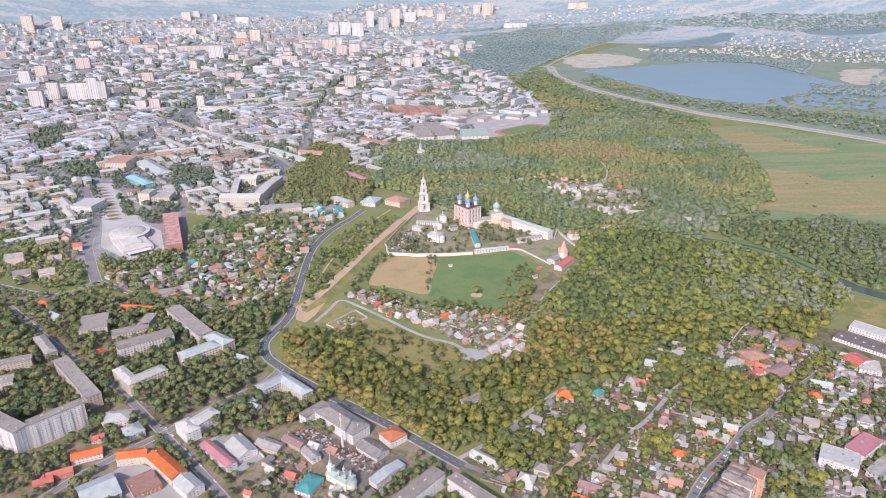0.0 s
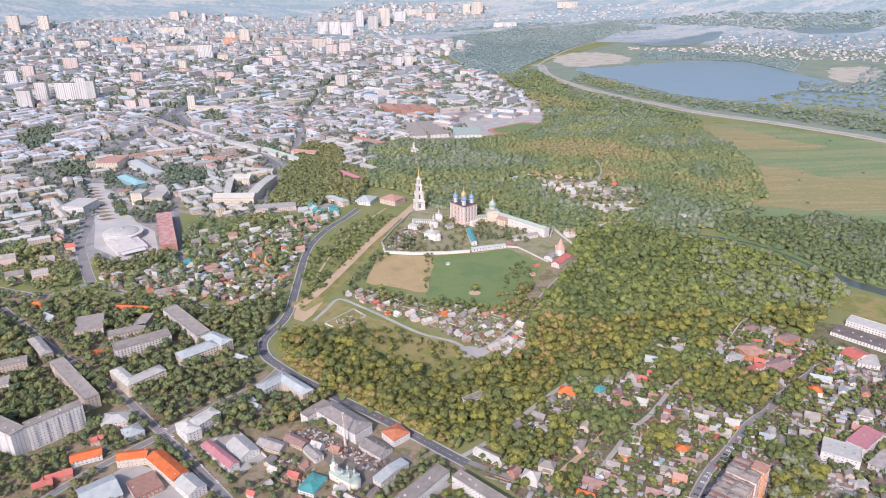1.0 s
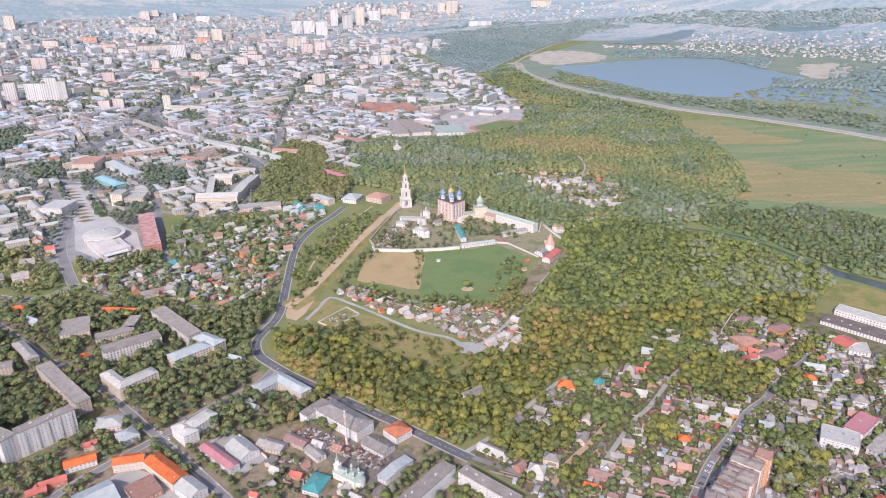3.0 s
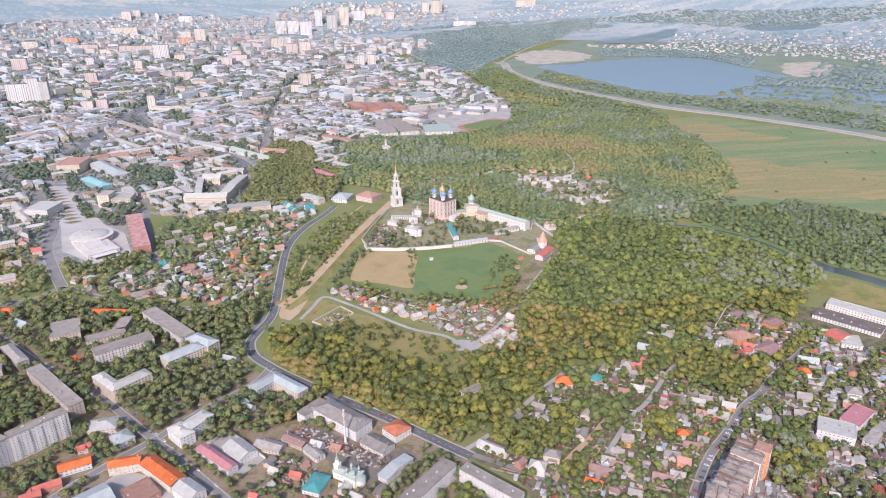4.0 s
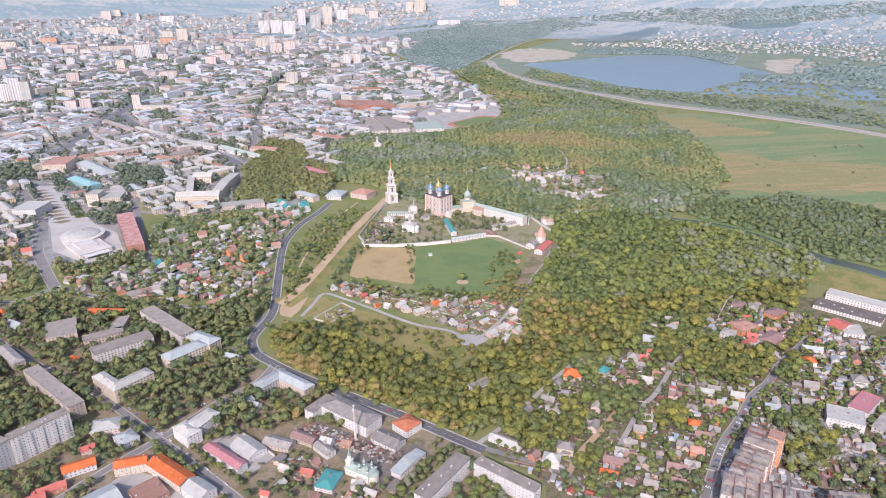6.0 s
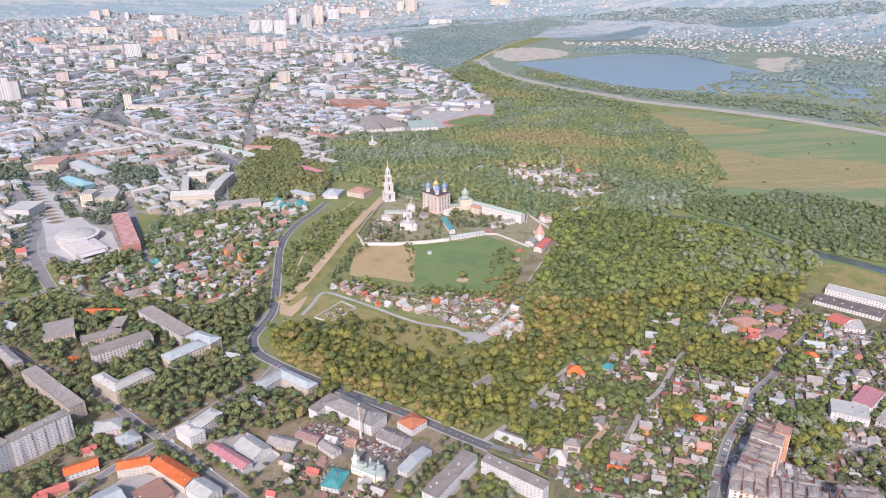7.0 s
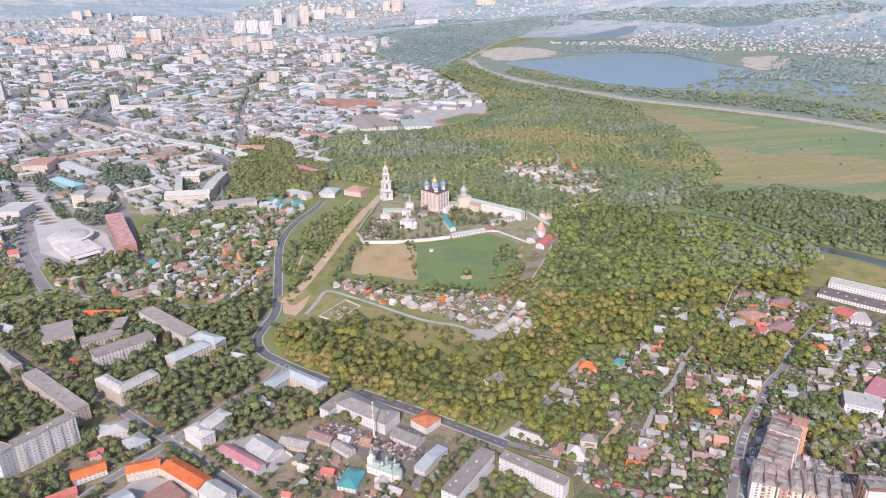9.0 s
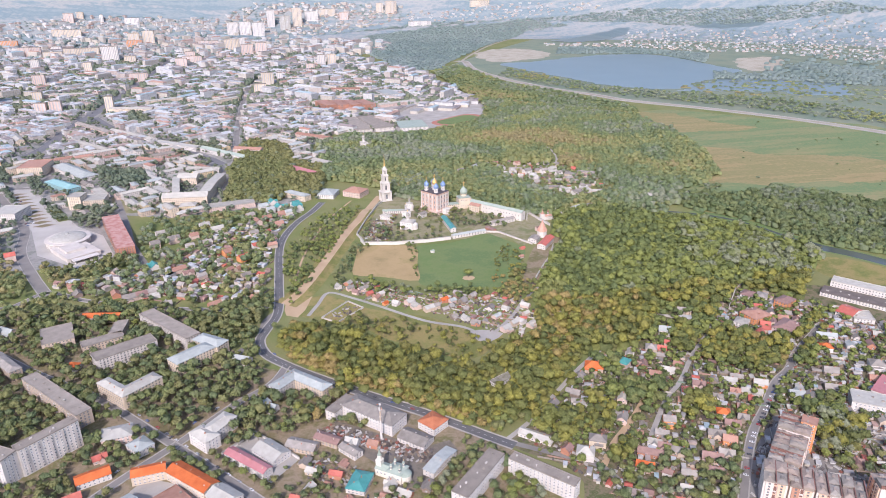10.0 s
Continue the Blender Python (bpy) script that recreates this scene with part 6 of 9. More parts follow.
WOOD_NORTH = [(-110, 1716), (-24, 1782), (120, 1760), (299, 1845), (414, 2003), (478, 2124), (656, 2007), (774, 1868), (791, 1658), (761, 1467), (693, 1277), (613, 1214), (544, 1189), (546, 1124), (444, 1108), (382, 1138), (307, 1167), (244, 1167), (177, 1259), (165, 1315), (134, 1338), (28, 1298), (7, 1319), (-25, 1361), (-105, 1413)]
WOOD_PARK = [(-288, 1304), (-305, 1528), (-308, 1705), (-253, 1773), (-186, 1704), (-158, 1544), (-107, 1499), (-103, 1392), (-120, 1315), (-169, 1308), (-210, 1286)]
WOOD_EAST = [(534, 1167), (607, 1137), (668, 1128), (737, 1151), (795, 1104), (925, 970), (738, 760), (694, 845), (638, 890), (606, 933), (583, 1000), (520, 1071)]
WOOD_LAKE = [(377, 2875), (528, 3052), (582, 2552), (734, 2236), (831, 2002), (808, 1867), (677, 1967), (496, 2126), (382, 2013), (409, 2140), (396, 2583)]
LAKE_SHORE = [(717, 2906), (818, 2614), (918, 2356), (1061, 2221), (1280, 2084), (1455, 1851), (1503, 1657), (1404, 1544), (1231, 1807), (1033, 2047), (889, 2186), (751, 2406), (623, 2718)]
WOOD_FAR = [(42, 4068), (261, 4436), (662, 4530), (1274, 4497), (1519, 4343), (1222, 4305), (869, 3855), (574, 3297), (455, 3065), (318, 2967), (236, 3103), (365, 3556), (283, 3907)]
WOOD_FAR_EAST = [(1087, 3357), (1216, 3653), (1558, 3512), (1805, 3185), (1600, 2867), (1571, 3227), (1380, 3305)]
MARSH_TREES = [(1481, 2612), (1633, 2514), (1996, 2764), (2170, 2424), (1891, 2103), (1728, 2265), (1515, 2399), (1388, 2446)]
HILL_WOOD_EAST = [(-84, 4491), (197, 4524), (629, 4553), (1207, 4523), (1908, 4237), (2177, 4052), (2903, 3754), (3202, 3587), (2967, 3862), (1964, 4380), (1138, 4541), (638, 4615)]
TOWN_TREES = [(-750, 896), (-504, 627), (-390, 486), (-216, 423), (-107, 431), (-46, 429), (41, 412), (33, 491), (-7, 544), (-71, 544), (-117, 633), (-171, 651), (-201, 655), (-195, 699), (-207, 744), (-180, 796), (-186, 886), (-217, 864), (-401, 898), (-497, 886)]
WEST_TREES = [(-1028, 1334), (-715, 893), (-502, 897), (-412, 910), (-218, 875), (-186, 888), (-194, 1054), (-144, 1234), (-277, 1243), (-404, 1231), (-404, 1015), (-490, 1006), (-595, 1109), (-707, 1150)]
RAMPART_TREES = [(-170, 843), (-183, 1029), (-140, 1150), (-61, 1245), (-51, 1202), (-100, 1041), (-141, 909), (-161, 859)]
RAMPART_TREES_EAST = [(-116, 879), (-107, 953), (-64, 1060), (-37, 1179), (-27, 1177), (-50, 1058), (-86, 930), (-105, 886)]
HAMLET_TREES = [(-117, 888), (-66, 908), (-4, 867), (109, 839), (143, 889), (178, 914), (149, 808), (120, 780), (104, 814), (23, 825), (-51, 852)]
KREMLIN_TREES = [(-50, 1060), (-3, 1147), (61, 1198), (153, 1185), (221, 1116), (181, 1066), (89, 1093), (55, 1046), (-10, 1043)]
SLOPE_BUSHES = [(-124, 794), (-67, 794), (1, 755), (46, 722), (60, 688), (19, 669), (-31, 682), (-82, 739)]
MARSH_REEDS = [(1175, 2308), (1381, 2433), (1562, 2404), (1744, 2287), (1822, 2023), (1619, 1790), (1457, 2004), (1294, 2107), (1201, 2183)]
WET_SCRUB = [(1776, 2817), (2185, 3029), (2462, 2699), (2024, 2205), (1842, 2358), (1641, 2526)]
INDUSTRIAL = [(-32, 2097), (58, 2198), (223, 2373), (296, 2625), (264, 2813), (335, 2910), (399, 2482), (408, 2134), (344, 2081), (186, 2063)]
SQUARE = [(-692, 1416), (-681, 1424), (-596, 1254), (-606, 1244)]
CLEARINGS = [[(-394, 562), (-382, 571), (-355, 605), (-341, 598), (-359, 571), (-381, 542)], [(-357, 570), (-314, 567), (-307, 548), (-329, 528)], [(193, 424), (239, 474), (285, 516), (298, 518), (232, 452), (208, 421)], [(351, 495), (386, 482), (365, 448), (354, 461), (349, 478)], [(309, 507), (350, 493), (351, 457), (317, 437), (283, 465)], [(458, 654), (480, 676), (496, 659), (524, 648), (510, 634), (480, 637)], [(371, 658), (391, 664), (370, 624), (343, 607)], [(-179, 575), (-137, 591), (-92, 569), (-21, 541), (-11, 532), (-42, 490), (-72, 460), (-170, 473)], [(-247, 575), (-226, 572), (-200, 577), (-161, 560), (-159, 539), (-181, 515), (-228, 560)], [(-309, 543), (-278, 575), (-244, 539), (-214, 513), (-202, 477), (-314, 492)], [(223, 444), (299, 525), (329, 507), (287, 460), (299, 434), (320, 420), (297, 382), (193, 403)]]
YARD_A = [(-147, 579), (-123, 590), (-92, 566), (-71, 550), (-40, 534), (-46, 515), (-66, 524), (-92, 545), (-124, 562)]
YARD_B = [(-159, 542), (-128, 537), (-102, 515), (-111, 494), (-146, 506)]
GRAVES = [(-55, 1054), (-39, 1132), (-11, 1186), (14, 1183), (-1, 1113), (-19, 1049)]
YARD_W = [(-178, 570), (-145, 553), (-123, 534), (-91, 504), (-72, 494), (-42, 494), (-72, 460), (-170, 473)]
NORTH_HAMLET = [(228, 1468), (307, 1480), (388, 1444), (434, 1351), (436, 1255), (375, 1211), (315, 1272), (243, 1359)]
ROADSIDE = [(-172, 707), (-137, 677), (-87, 634), (-31, 584), (16, 542), (26, 551), (-24, 604), (-81, 656), (-133, 704), (-164, 736)]
GAP_SCRUB = [(171, 3744), (332, 3988), (530, 3507), (451, 2949), (307, 2948), (228, 3307)]
OPEN_SQUARE = [(-725, 1450), (-690, 1505), (-600, 1385), (-535, 1262), (-500, 1225), (-465, 1190), (-425, 1060), (-480, 1020), (-560, 1090), (-610, 1215)]
GARDEN_MASSES = [[(335, 539), (376, 531), (350, 499), (311, 506)], [(61, 558), (95, 558), (88, 520), (75, 510), (56, 524)], [(89, 545), (133, 580), (146, 565), (129, 530), (106, 517), (94, 523)], [(156, 559), (197, 576), (213, 569), (199, 552), (171, 538), (148, 528)], [(113, 512), (137, 505), (128, 484), (108, 478)], [(220, 573), (242, 555), (231, 525), (213, 536)], [(154, 651), (184, 643), (170, 601), (152, 614)], [(309, 678), (340, 664), (358, 647), (394, 647), (365, 602), (318, 578), (295, 604), (275, 621)], [(308, 487), (359, 491), (341, 456), (301, 449), (297, 469)], [(148, 593), (175, 597), (187, 583), (169, 558), (143, 567)], [(283, 697), (299, 667), (263, 623), (251, 644)], [(400, 645), (462, 688), (464, 666), (432, 639), (391, 614)], [(368, 601), (405, 605), (380, 581), (364, 591)], [(207, 551), (244, 561), (229, 527), (203, 527)]]
WOOD_GAPS = [[(143, 858), (197, 971), (251, 1022), (247, 985), (200, 904), (159, 844)], [(263, 1442), (340, 1446), (382, 1416), (439, 1350), (458, 1246), (419, 1191), (374, 1171), (324, 1185), (297, 1222), (271, 1272), (286, 1335)], [(198, 1466), (232, 1475), (228, 1427), (196, 1418)], [(415, 1624), (431, 1624), (437, 1553), (423, 1473), (398, 1418), (378, 1420), (400, 1480), (415, 1553)], [(462, 1186), (494, 1186), (492, 1152), (472, 1148)]]
CITY_PARKS = [[(-1111, 1993), (-1057, 2023), (-952, 1922), (-919, 1813), (-963, 1773), (-1029, 1826)], [(-860, 1645), (-767, 1623), (-729, 1514), (-797, 1521)], [(-658, 2231), (-588, 2207), (-553, 2039), (-606, 2045)], [(-579, 1578), (-471, 1544), (-451, 1436), (-534, 1445)], [(-1163, 2461), (-1086, 2423), (-1043, 2293), (-1092, 2299)], [(-405, 1758), (-351, 1776), (-332, 1694), (-377, 1678)]]
SQUARE_TREES = [[(-533, 1231), (-543, 1308), (-494, 1335), (-473, 1273), (-492, 1254), (-482, 1209), (-501, 1203)], [(-736, 1442), (-707, 1456), (-598, 1239), (-618, 1228), (-671, 1361)], [(-715, 1561), (-676, 1532), (-627, 1406), (-647, 1411)], [(-625, 1371), (-603, 1368), (-548, 1261), (-563, 1250)], [(-521, 1050), (-468, 1028), (-425, 1064), (-402, 1075), (-376, 1021), (-500, 993)]]
KREMLIN_BACK = [(22, 1282), (60, 1238), (110, 1222), (152, 1210), (195, 1165), (246, 1112), (285, 1120), (300, 1200), (262, 1320), (133, 1400), (30, 1384)]
RIVER_GAP = [(293, 1269), (426, 1225), (507, 1128), (471, 1074), (371, 1104), (298, 1100), (285, 1180)]
MEADOW_EDGE = [(801, 2088), (818, 1996), (744, 1709), (775, 1526), (742, 1384), (642, 1255), (649, 1191), (611, 1163), (601, 1243), (699, 1390), (724, 1524), (714, 1713), (736, 1967)]
COMPLEX_TREES = [(325, 506), (351, 519), (362, 503), (341, 481), (347, 471), (314, 442), (292, 439), (286, 455)]

# ---- kremlin ----


def onion(r, z):
    return [(0.80 * r, z), (0.98 * r, z + 0.35 * r), (1.05 * r, z + 0.75 * r), (0.92 * r, z + 1.15 * r), (0.58 * r, z + 1.55 * r), (0.24 * r, z + 1.9 * r), (0.07 * r, z + 2.25 * r)]


def cross(s, x, y, z, h):
    w = h * 0.06
    s.box(x - w, x + w, y - w, y + w, z, z + h)
    s.box(x - h * 0.28, x + h * 0.28, y - w * 0.9, y + w * 0.9, z + h * 0.62, z + h * 0.70)
    return s


def dome_on_drum(parent, x, y, z, r, drum_h, mat, label, wall=None):
    d = part("drum", Shape().lathe([(r * 0.82, z - 0.6), (r * 0.82, z + drum_h - 0.5), (r * 0.95, z + drum_h - 0.4), (r * 0.95, z + drum_h)], 16, x, y), wall or STONE, parent)
    s = Shape()
    for i in range(8):
        a = math.pi * (i + 0.5) / 4
        c, q = math.cos(a), math.sin(a)
        rr = r * 0.83
        s.prism([(x + rr * c - u * q, y + rr * q + u * c) for u in (-0.28, 0.28)] + [(x + (rr - 0.3) * c + 0.28 * -q, y + (rr - 0.3) * q + 0.28 * c), (x + (rr - 0.3) * c + 0.28 * q, y + (rr - 0.3) * q - 0.28 * c)], z + drum_h * 0.25, z + drum_h * 0.8)
    tagged(part("slit_windows", s, GLASS, d), kind="stuff")
    part("dome", Shape().lathe(onion(r, z + drum_h), 20, x, y), mat, parent, label)
    part("cross", cross(Shape(), x, y, z + drum_h + 2.2 * r, r * 1.3), GOLD, parent, "gilded cross")


def bell_tower(x, y, ang):
    take(x, y, ang, 24, 24)
    b = thing("bell_tower", x, y, ang, "white tiered classical bell tower with a gilded spire", "tower")
    z = 0.0
    for k, (w, h) in enumerate(((18.5, 17), (14.0, 17), (10.0, 14), (7.0, 11))):
        a = w / 2
        t = part("tier", Shape().box(-a - 0.8, a + 0.8, -a - 0.8, a + 0.8, z, z + 1.2).box(-a * 0.72, a * 0.72, -a * 0.72, a * 0.72, z + 1.2, z + h - 1.6).box(-a, a, -a, a, z + h - 1.6, z + h - 0.8).box(-a - 0.9, a + 0.9, -a - 0.9, a + 0.9, z + h - 0.8, z + h), STONE, b)
        for sx in (-1, 1):
            for sy in (-1, 1):
                part("pier", Shape().box(sx * a * 0.78 - a * 0.22, sx * a * 0.78 + a * 0.22, sy * a * 0.78 - a * 0.22, sy * a * 0.78 + a * 0.22, z + 1.2, z + h - 1.6), STONE, t)
        for turn in range(4):
            c, q = round(math.cos(turn * math.pi / 2)), round(math.sin(turn * math.pi / 2))
            ww = a * 0.20
            pts = [(u * c - v * q, u * q + v * c) for u, v in ((-ww, -a * 0.72 - 0.15), (ww, -a * 0.72 - 0.15), (ww, -a * 0.7), (-ww, -a * 0.7))]
            # Dark plates on the solid core stand for shade inside the arches.
            part("arch_opening", Shape().prism(pts, z + h * 0.22, z + h * 0.7), GLASS, t, "dark plate standing for the shade in an arched opening")
            for u in (-a * 0.46, a * 0.46):
                part("column", Shape().lathe([(a * 0.07, z + 1.2), (a * 0.055, z + h - 1.6)], 8, u * c + (a * 0.9) * q, u * q - (a * 0.9) * c), STONE, t)
        z += h
    part("dome", Shape().lathe([(3.6, z), (3.5, z + 1.5), (2.6, z + 3.2), (1.5, z + 4.2), (1.4, z + 5.5)], 16), STONE, b)
    part("spire", Shape().lathe([(1.8, z + 5.5), (1.3, z + 9), (0.8, z + 16), (0.25, z + 23.5)], 10), GOLD, b, "slender gilded spire")
    part("cross", cross(Shape(), 0, 0, z + 23.2, 3.2), GOLD, b, "gilded cross")


def great_cathedral(x, y, ang, L, W, H):
    take(x, y, ang, L + 10, W + 10)
    b = thing("cathedral", x, y, ang, "pink brick cathedral with a dark roof and blue onion domes", "church")
    part("wall", Shape().box(-L / 2, L / 2, -W / 2, W / 2, 5, H).box(-L / 2 - 0.5, L / 2 + 0.5, -W / 2 - 0.5, W / 2 + 0.5, H - 2.0, H - 1.2), CATHBRICK, b)
    part("gallery", Shape().box(-L / 2 - 4, L / 2 + 4, -W / 2 - 4, W / 2 + 4, 0, 5).box(-L / 2 - 4.4, L / 2 + 4.4, -W / 2 - 4.4, W / 2 + 4.4, 5, 5.5), PINK, b, "low arcaded gallery round the foot")
    part("roof", Shape().hip(L, W, H + 0.02, 2.6, 0.8), DARKROOF, b, "dark sheet-metal roof")
    for length, off, turn in ((L, W / 2, 0), (W, L / 2, math.pi / 2), (L, W / 2, math.pi), (W, L / 2, -math.pi / 2)):
        n = 5
        for i in range(n):
            u = (i - (n - 1) / 2) * (length - 2) / (n - 1)
            part("pilaster", Shape().box(u - 0.7, u + 0.7, -off - 0.7, -off + 0.1, 5.5, H - 2.0), STONE, b, turn=turn, at=(0, 0, 0))
            if i < n - 1:
                v = u + (length - 2) / (n - 1) / 2
                for z in (10, 18.5, 27):
                    part("window", Shape().box(v - 1.5, v + 1.5, -off - 0.35, -off + 0.1, z - 0.6, z + 5.2, 0).box(v - 0.85, v + 0.85, -off - 0.42, -off - 0.36, z, z + 4.2, 1), [STONE, GLASS], b, turn=turn, at=(0, 0, 0))
    for sx in (-1, 1):
        for sy in (-1, 1):
            dome_on_drum(b, sx * L * 0.30, sy * W * 0.30, H + 1.2, 4.5, 7.0, BLUEDOME, "blue onion dome")
    dome_on_drum(b, 0, 0, H + 2.4, 5.0, 9.5, GOLD, "gilded onion dome")
    part("porch", Shape().box(-6, 6, -W / 2 - 13, -W / 2 - 4.2, 0, 9).box(-3.5, 3.5, -W / 2 - 18, -W / 2 - 13, 0, 5), STONE, b)


def church(x, y, ang, L, W, H, dome, label, r=3.0, drum=5.0, roof=None, bell=0, wall=None, name="church"):
    take(x, y, ang, L + 4, W + 4)
    wall = wall or STONE
    b = thing(name, x, y, ang, label, "church")
    part("wall", Shape().box(-L / 2, L / 2, -W / 2, W / 2, 0, H).box(-L / 2 - 0.4, L / 2 + 0.4, -W / 2 - 0.4, W / 2 + 0.4, H - 1.0, H - 0.3), wall, b)
    part("apse", Shape().lathe([(W * 0.34, 0), (W * 0.34, H * 0.65), (W * 0.36, H * 0.66), (W * 0.2, H * 0.85), (0.3, H * 0.9)], 14, L / 2, 0), wall, b)
    part("roof", Shape().hip(L, W, H + 0.02, min(L, W) * 0.22, 0.6), roof or TIN, b)
    dome_on_drum(b, 0, 0, H + min(L, W) * 0.18, r, drum, dome, "onion dome", wall)
    for px, py, pz, t in window_places(L, W, H, 2, 4.2, H * 0.28):
        part("window", WINDOW, None, b, at=(px, py, pz), turn=t)
    if bell:
        part("belfry", Shape().box(-L / 2 - 7, -L / 2 - 0.02, -3.2, 3.2, 0, bell).box(-L / 2 - 7.4, -L / 2 + 0.3, -3.6, 3.6, bell, bell + 0.7), wall, b)
        part("belfry_roof", Shape().lathe([(3.6, bell + 0.7), (2.2, bell + 3.0), (0.6, bell + 6), (0.15, bell + 11)], 8, -L / 2 - 3.5, 0), dome, b)
    return b


def stone_wall(name, pts, h, thick, label, mat=None, cap=None, closed=False):
    """A masonry wall along straight stretches, with a coping."""
    b = thing(name, *pts[0], 0, label, "wall")
    x0, y0 = pts[0]
    for (ax, ay), (bx, by) in zip(pts, pts[1:]):
        d = math.hypot(bx - ax, by - ay)
        a = math.atan2(by - ay, bx - ax)
        LANES.append((ax, ay, bx, by, thick))
        part("stretch", Shape().box(-thick / 2, d + thick / 2, -thick / 2, thick / 2, 0, h), mat or STONE, b, at=(ax - x0, ay - y0, 0), turn=a)
        part("coping", Shape().gable(d + thick, thick + 0.4, h + 0.02, 0.5, 0.2).v and Shape().box(-thick / 2 - 0.2, d + thick / 2 + 0.2, -thick / 2 - 0.25, thick / 2 + 0.25, h + 0.01, h + 0.4), cap or TIN, b, at=(ax - x0, ay - y0, 0), turn=a)
    return b


def tent_tower(x, y, w, h, tent, roof, label):
    take(x, y, 0, w, w)
    b = thing("gate_tower", x, y, 20, label, "tower")
    part("wall", Shape().lathe([(w * 0.62, 0), (w * 0.58, h), (w * 0.66, h + 0.3), (w * 0.66, h + 1.2)], 8, turn=0.39), STONE, b)
    part("roof", Shape().lathe([(w * 0.68, h + 1.2), (w * 0.36, h + 1.2 + tent * 0.45), (w * 0.12, h + 1.2 + tent * 0.85), (0.1, h + 1.2 + tent)], 8, turn=0.39), roof, b)
    return b


bell_tower(2.4, 1257.8, 14)
great_cathedral(81.4, 1181.5, 37, 30, 38, 36)
church(21.1, 1099.5, -28, 22, 17, 13, TIN, "white stone cathedral with a grey dome and apses", 3.2, 5, TIN)
church(134.1, 1184.5, 5, 22, 16, 20, GREENTIN, "cream cathedral with a green dome", 6.5, 3, GREENTIN, wall=CREAM)
church(25.8, 1157.4, -20, 12, 10, 12, TIN, "small white church with a grey dome", 2.0, 4, TIN)
church(36.7, 1188.8, -20, 10, 8, 14, TIN, "small white chapel with a grey dome", 1.8, 3, TIN)
church(-9.1, 1151.1, -30, 18, 10, 7, GREENTIN, "low white church with a grey-green roof", 1.8, 4, TIN)
block(182.7, 1135.6, -49, 107, 13, 15, STONE, GREENTIN, "gable", storeys=2, windows="stuff", vents=0, name="palace", label="long white palace with a pale green roof", pitch=6)
block(179.9, 1090.5, 21, 46, 10, 6, STONE, SLATE, "gable", windows="stuff", vents=0, name="service_building", label="low white kremlin building with a grey roof", pitch=6)
block(112.9, 1180.7, 5, 26, 12, 10, CREAM, GREENTIN, "gable", windows="stuff", vents=0, name="abbey_building", label="cream abbey building with a green roof")
block(151.3, 1159.2, -49, 20, 14, 12, CREAM, RUST, "gable", windows="stuff", vents=0, name="abbey_building", label="cream abbey building with a rust roof")
block(88.3, 1095.2, -86, 62, 9, 7, STONE, TEAL, "gable", windows="stuff", vents=0, name="abbey_building", label="narrow abbey range with a green roof", pitch=5)
block(111.7, 1047.1, 13, 58, 8, 5, STONE, BLUETIN, "gable", windows="stuff", vents=0, name="stable_range", label="long low range with a pale blue-green roof", pitch=5)
block(151.8, 1060.5, -60, 18, 8, 4, BRICK, BROWN, "gable", windows="stuff", vents=0, name="outbuilding", label="low outbuilding with a brown roof")
block(52.9, 1149.6, 37, 16, 9, 7, STONE, SLATE, "gable", windows="stuff", vents=0, name="outbuilding", label="white outbuilding by the cathedral")
block(5.7, 1181.6, -10, 34, 8, 5, STONE, GREENTIN, "gable", windows="stuff", vents=0, name="abbey_building", label="long low abbey building with a pale green roof")
block(218.9, 981.7, 52, 42, 13, 7, STONE, RED, "gable", windows="stuff", vents=0, name="gate_hall", label="white hall with a bright red roof")
block(205.7, 999.3, 52, 18, 14, 6, STONE, SLATE, "gable", windows="stuff", vents=0, name="gate_hall", label="white gatehouse beside the tent tower")
tent_tower(224.8, 1018.0, 13, 9, 17, TENT, "white gate tower with a terracotta tent roof")
church(260.8, 1093.4, 10, 14, 9, 7, RUST, "small white monastery church", 1.6, 4, TENT, bell=10)
church(280.2, 1082.1, -20, 12, 9, 6, TIN, "small white riverside church", 1.8, 5, TIN, bell=13)
church(-1.5, 1668.9, 10, 16, 14, 14, TIN, "white domed church at the wood's edge", 4.0, 6, TIN)
stone_wall("kremlin_wall", [(-60.5, 1055.8), (-56.5, 1040.0), (-9.6, 1030.7), (41.5, 1030.5), (79.5, 1034.8)], 5, 1.6, "white kremlin wall with a tin coping")
stone_wall("kremlin_wall", [(-58.5, 1059.9), (-64.6, 1084.4), (-44.0, 1149.7), (-16.4, 1226.4), (-7.5, 1240.6)], 3.5, 1.4, "pale wall along the moat", PANEL)
stone_wall("kremlin_wall", [(139.8, 1054.0), (161.9, 1047.9), (198.7, 987.0)], 2.6, 1.0, "low pale garden wall", PANEL)
stone_wall("kremlin_wall", [(224.3, 1095.2), (236.3, 1130.7), (245.7, 1088.9), (252.9, 1061.0)], 4, 1.2, "white monastery wall")
stone_wall("garden_wall", [(229.0, 975.9), (209.1, 934.2), (178.9, 888.1), (161.0, 857.5)], 3.0, 1.0, "white plastered wall down the slope")
stone_wall("lot_fence", [(-130, 807), (-95, 846), (-77, 824), (-111, 791), (-130, 807)], 1.6, 0.5, "pale concrete fence round a weedy lot", PANEL)

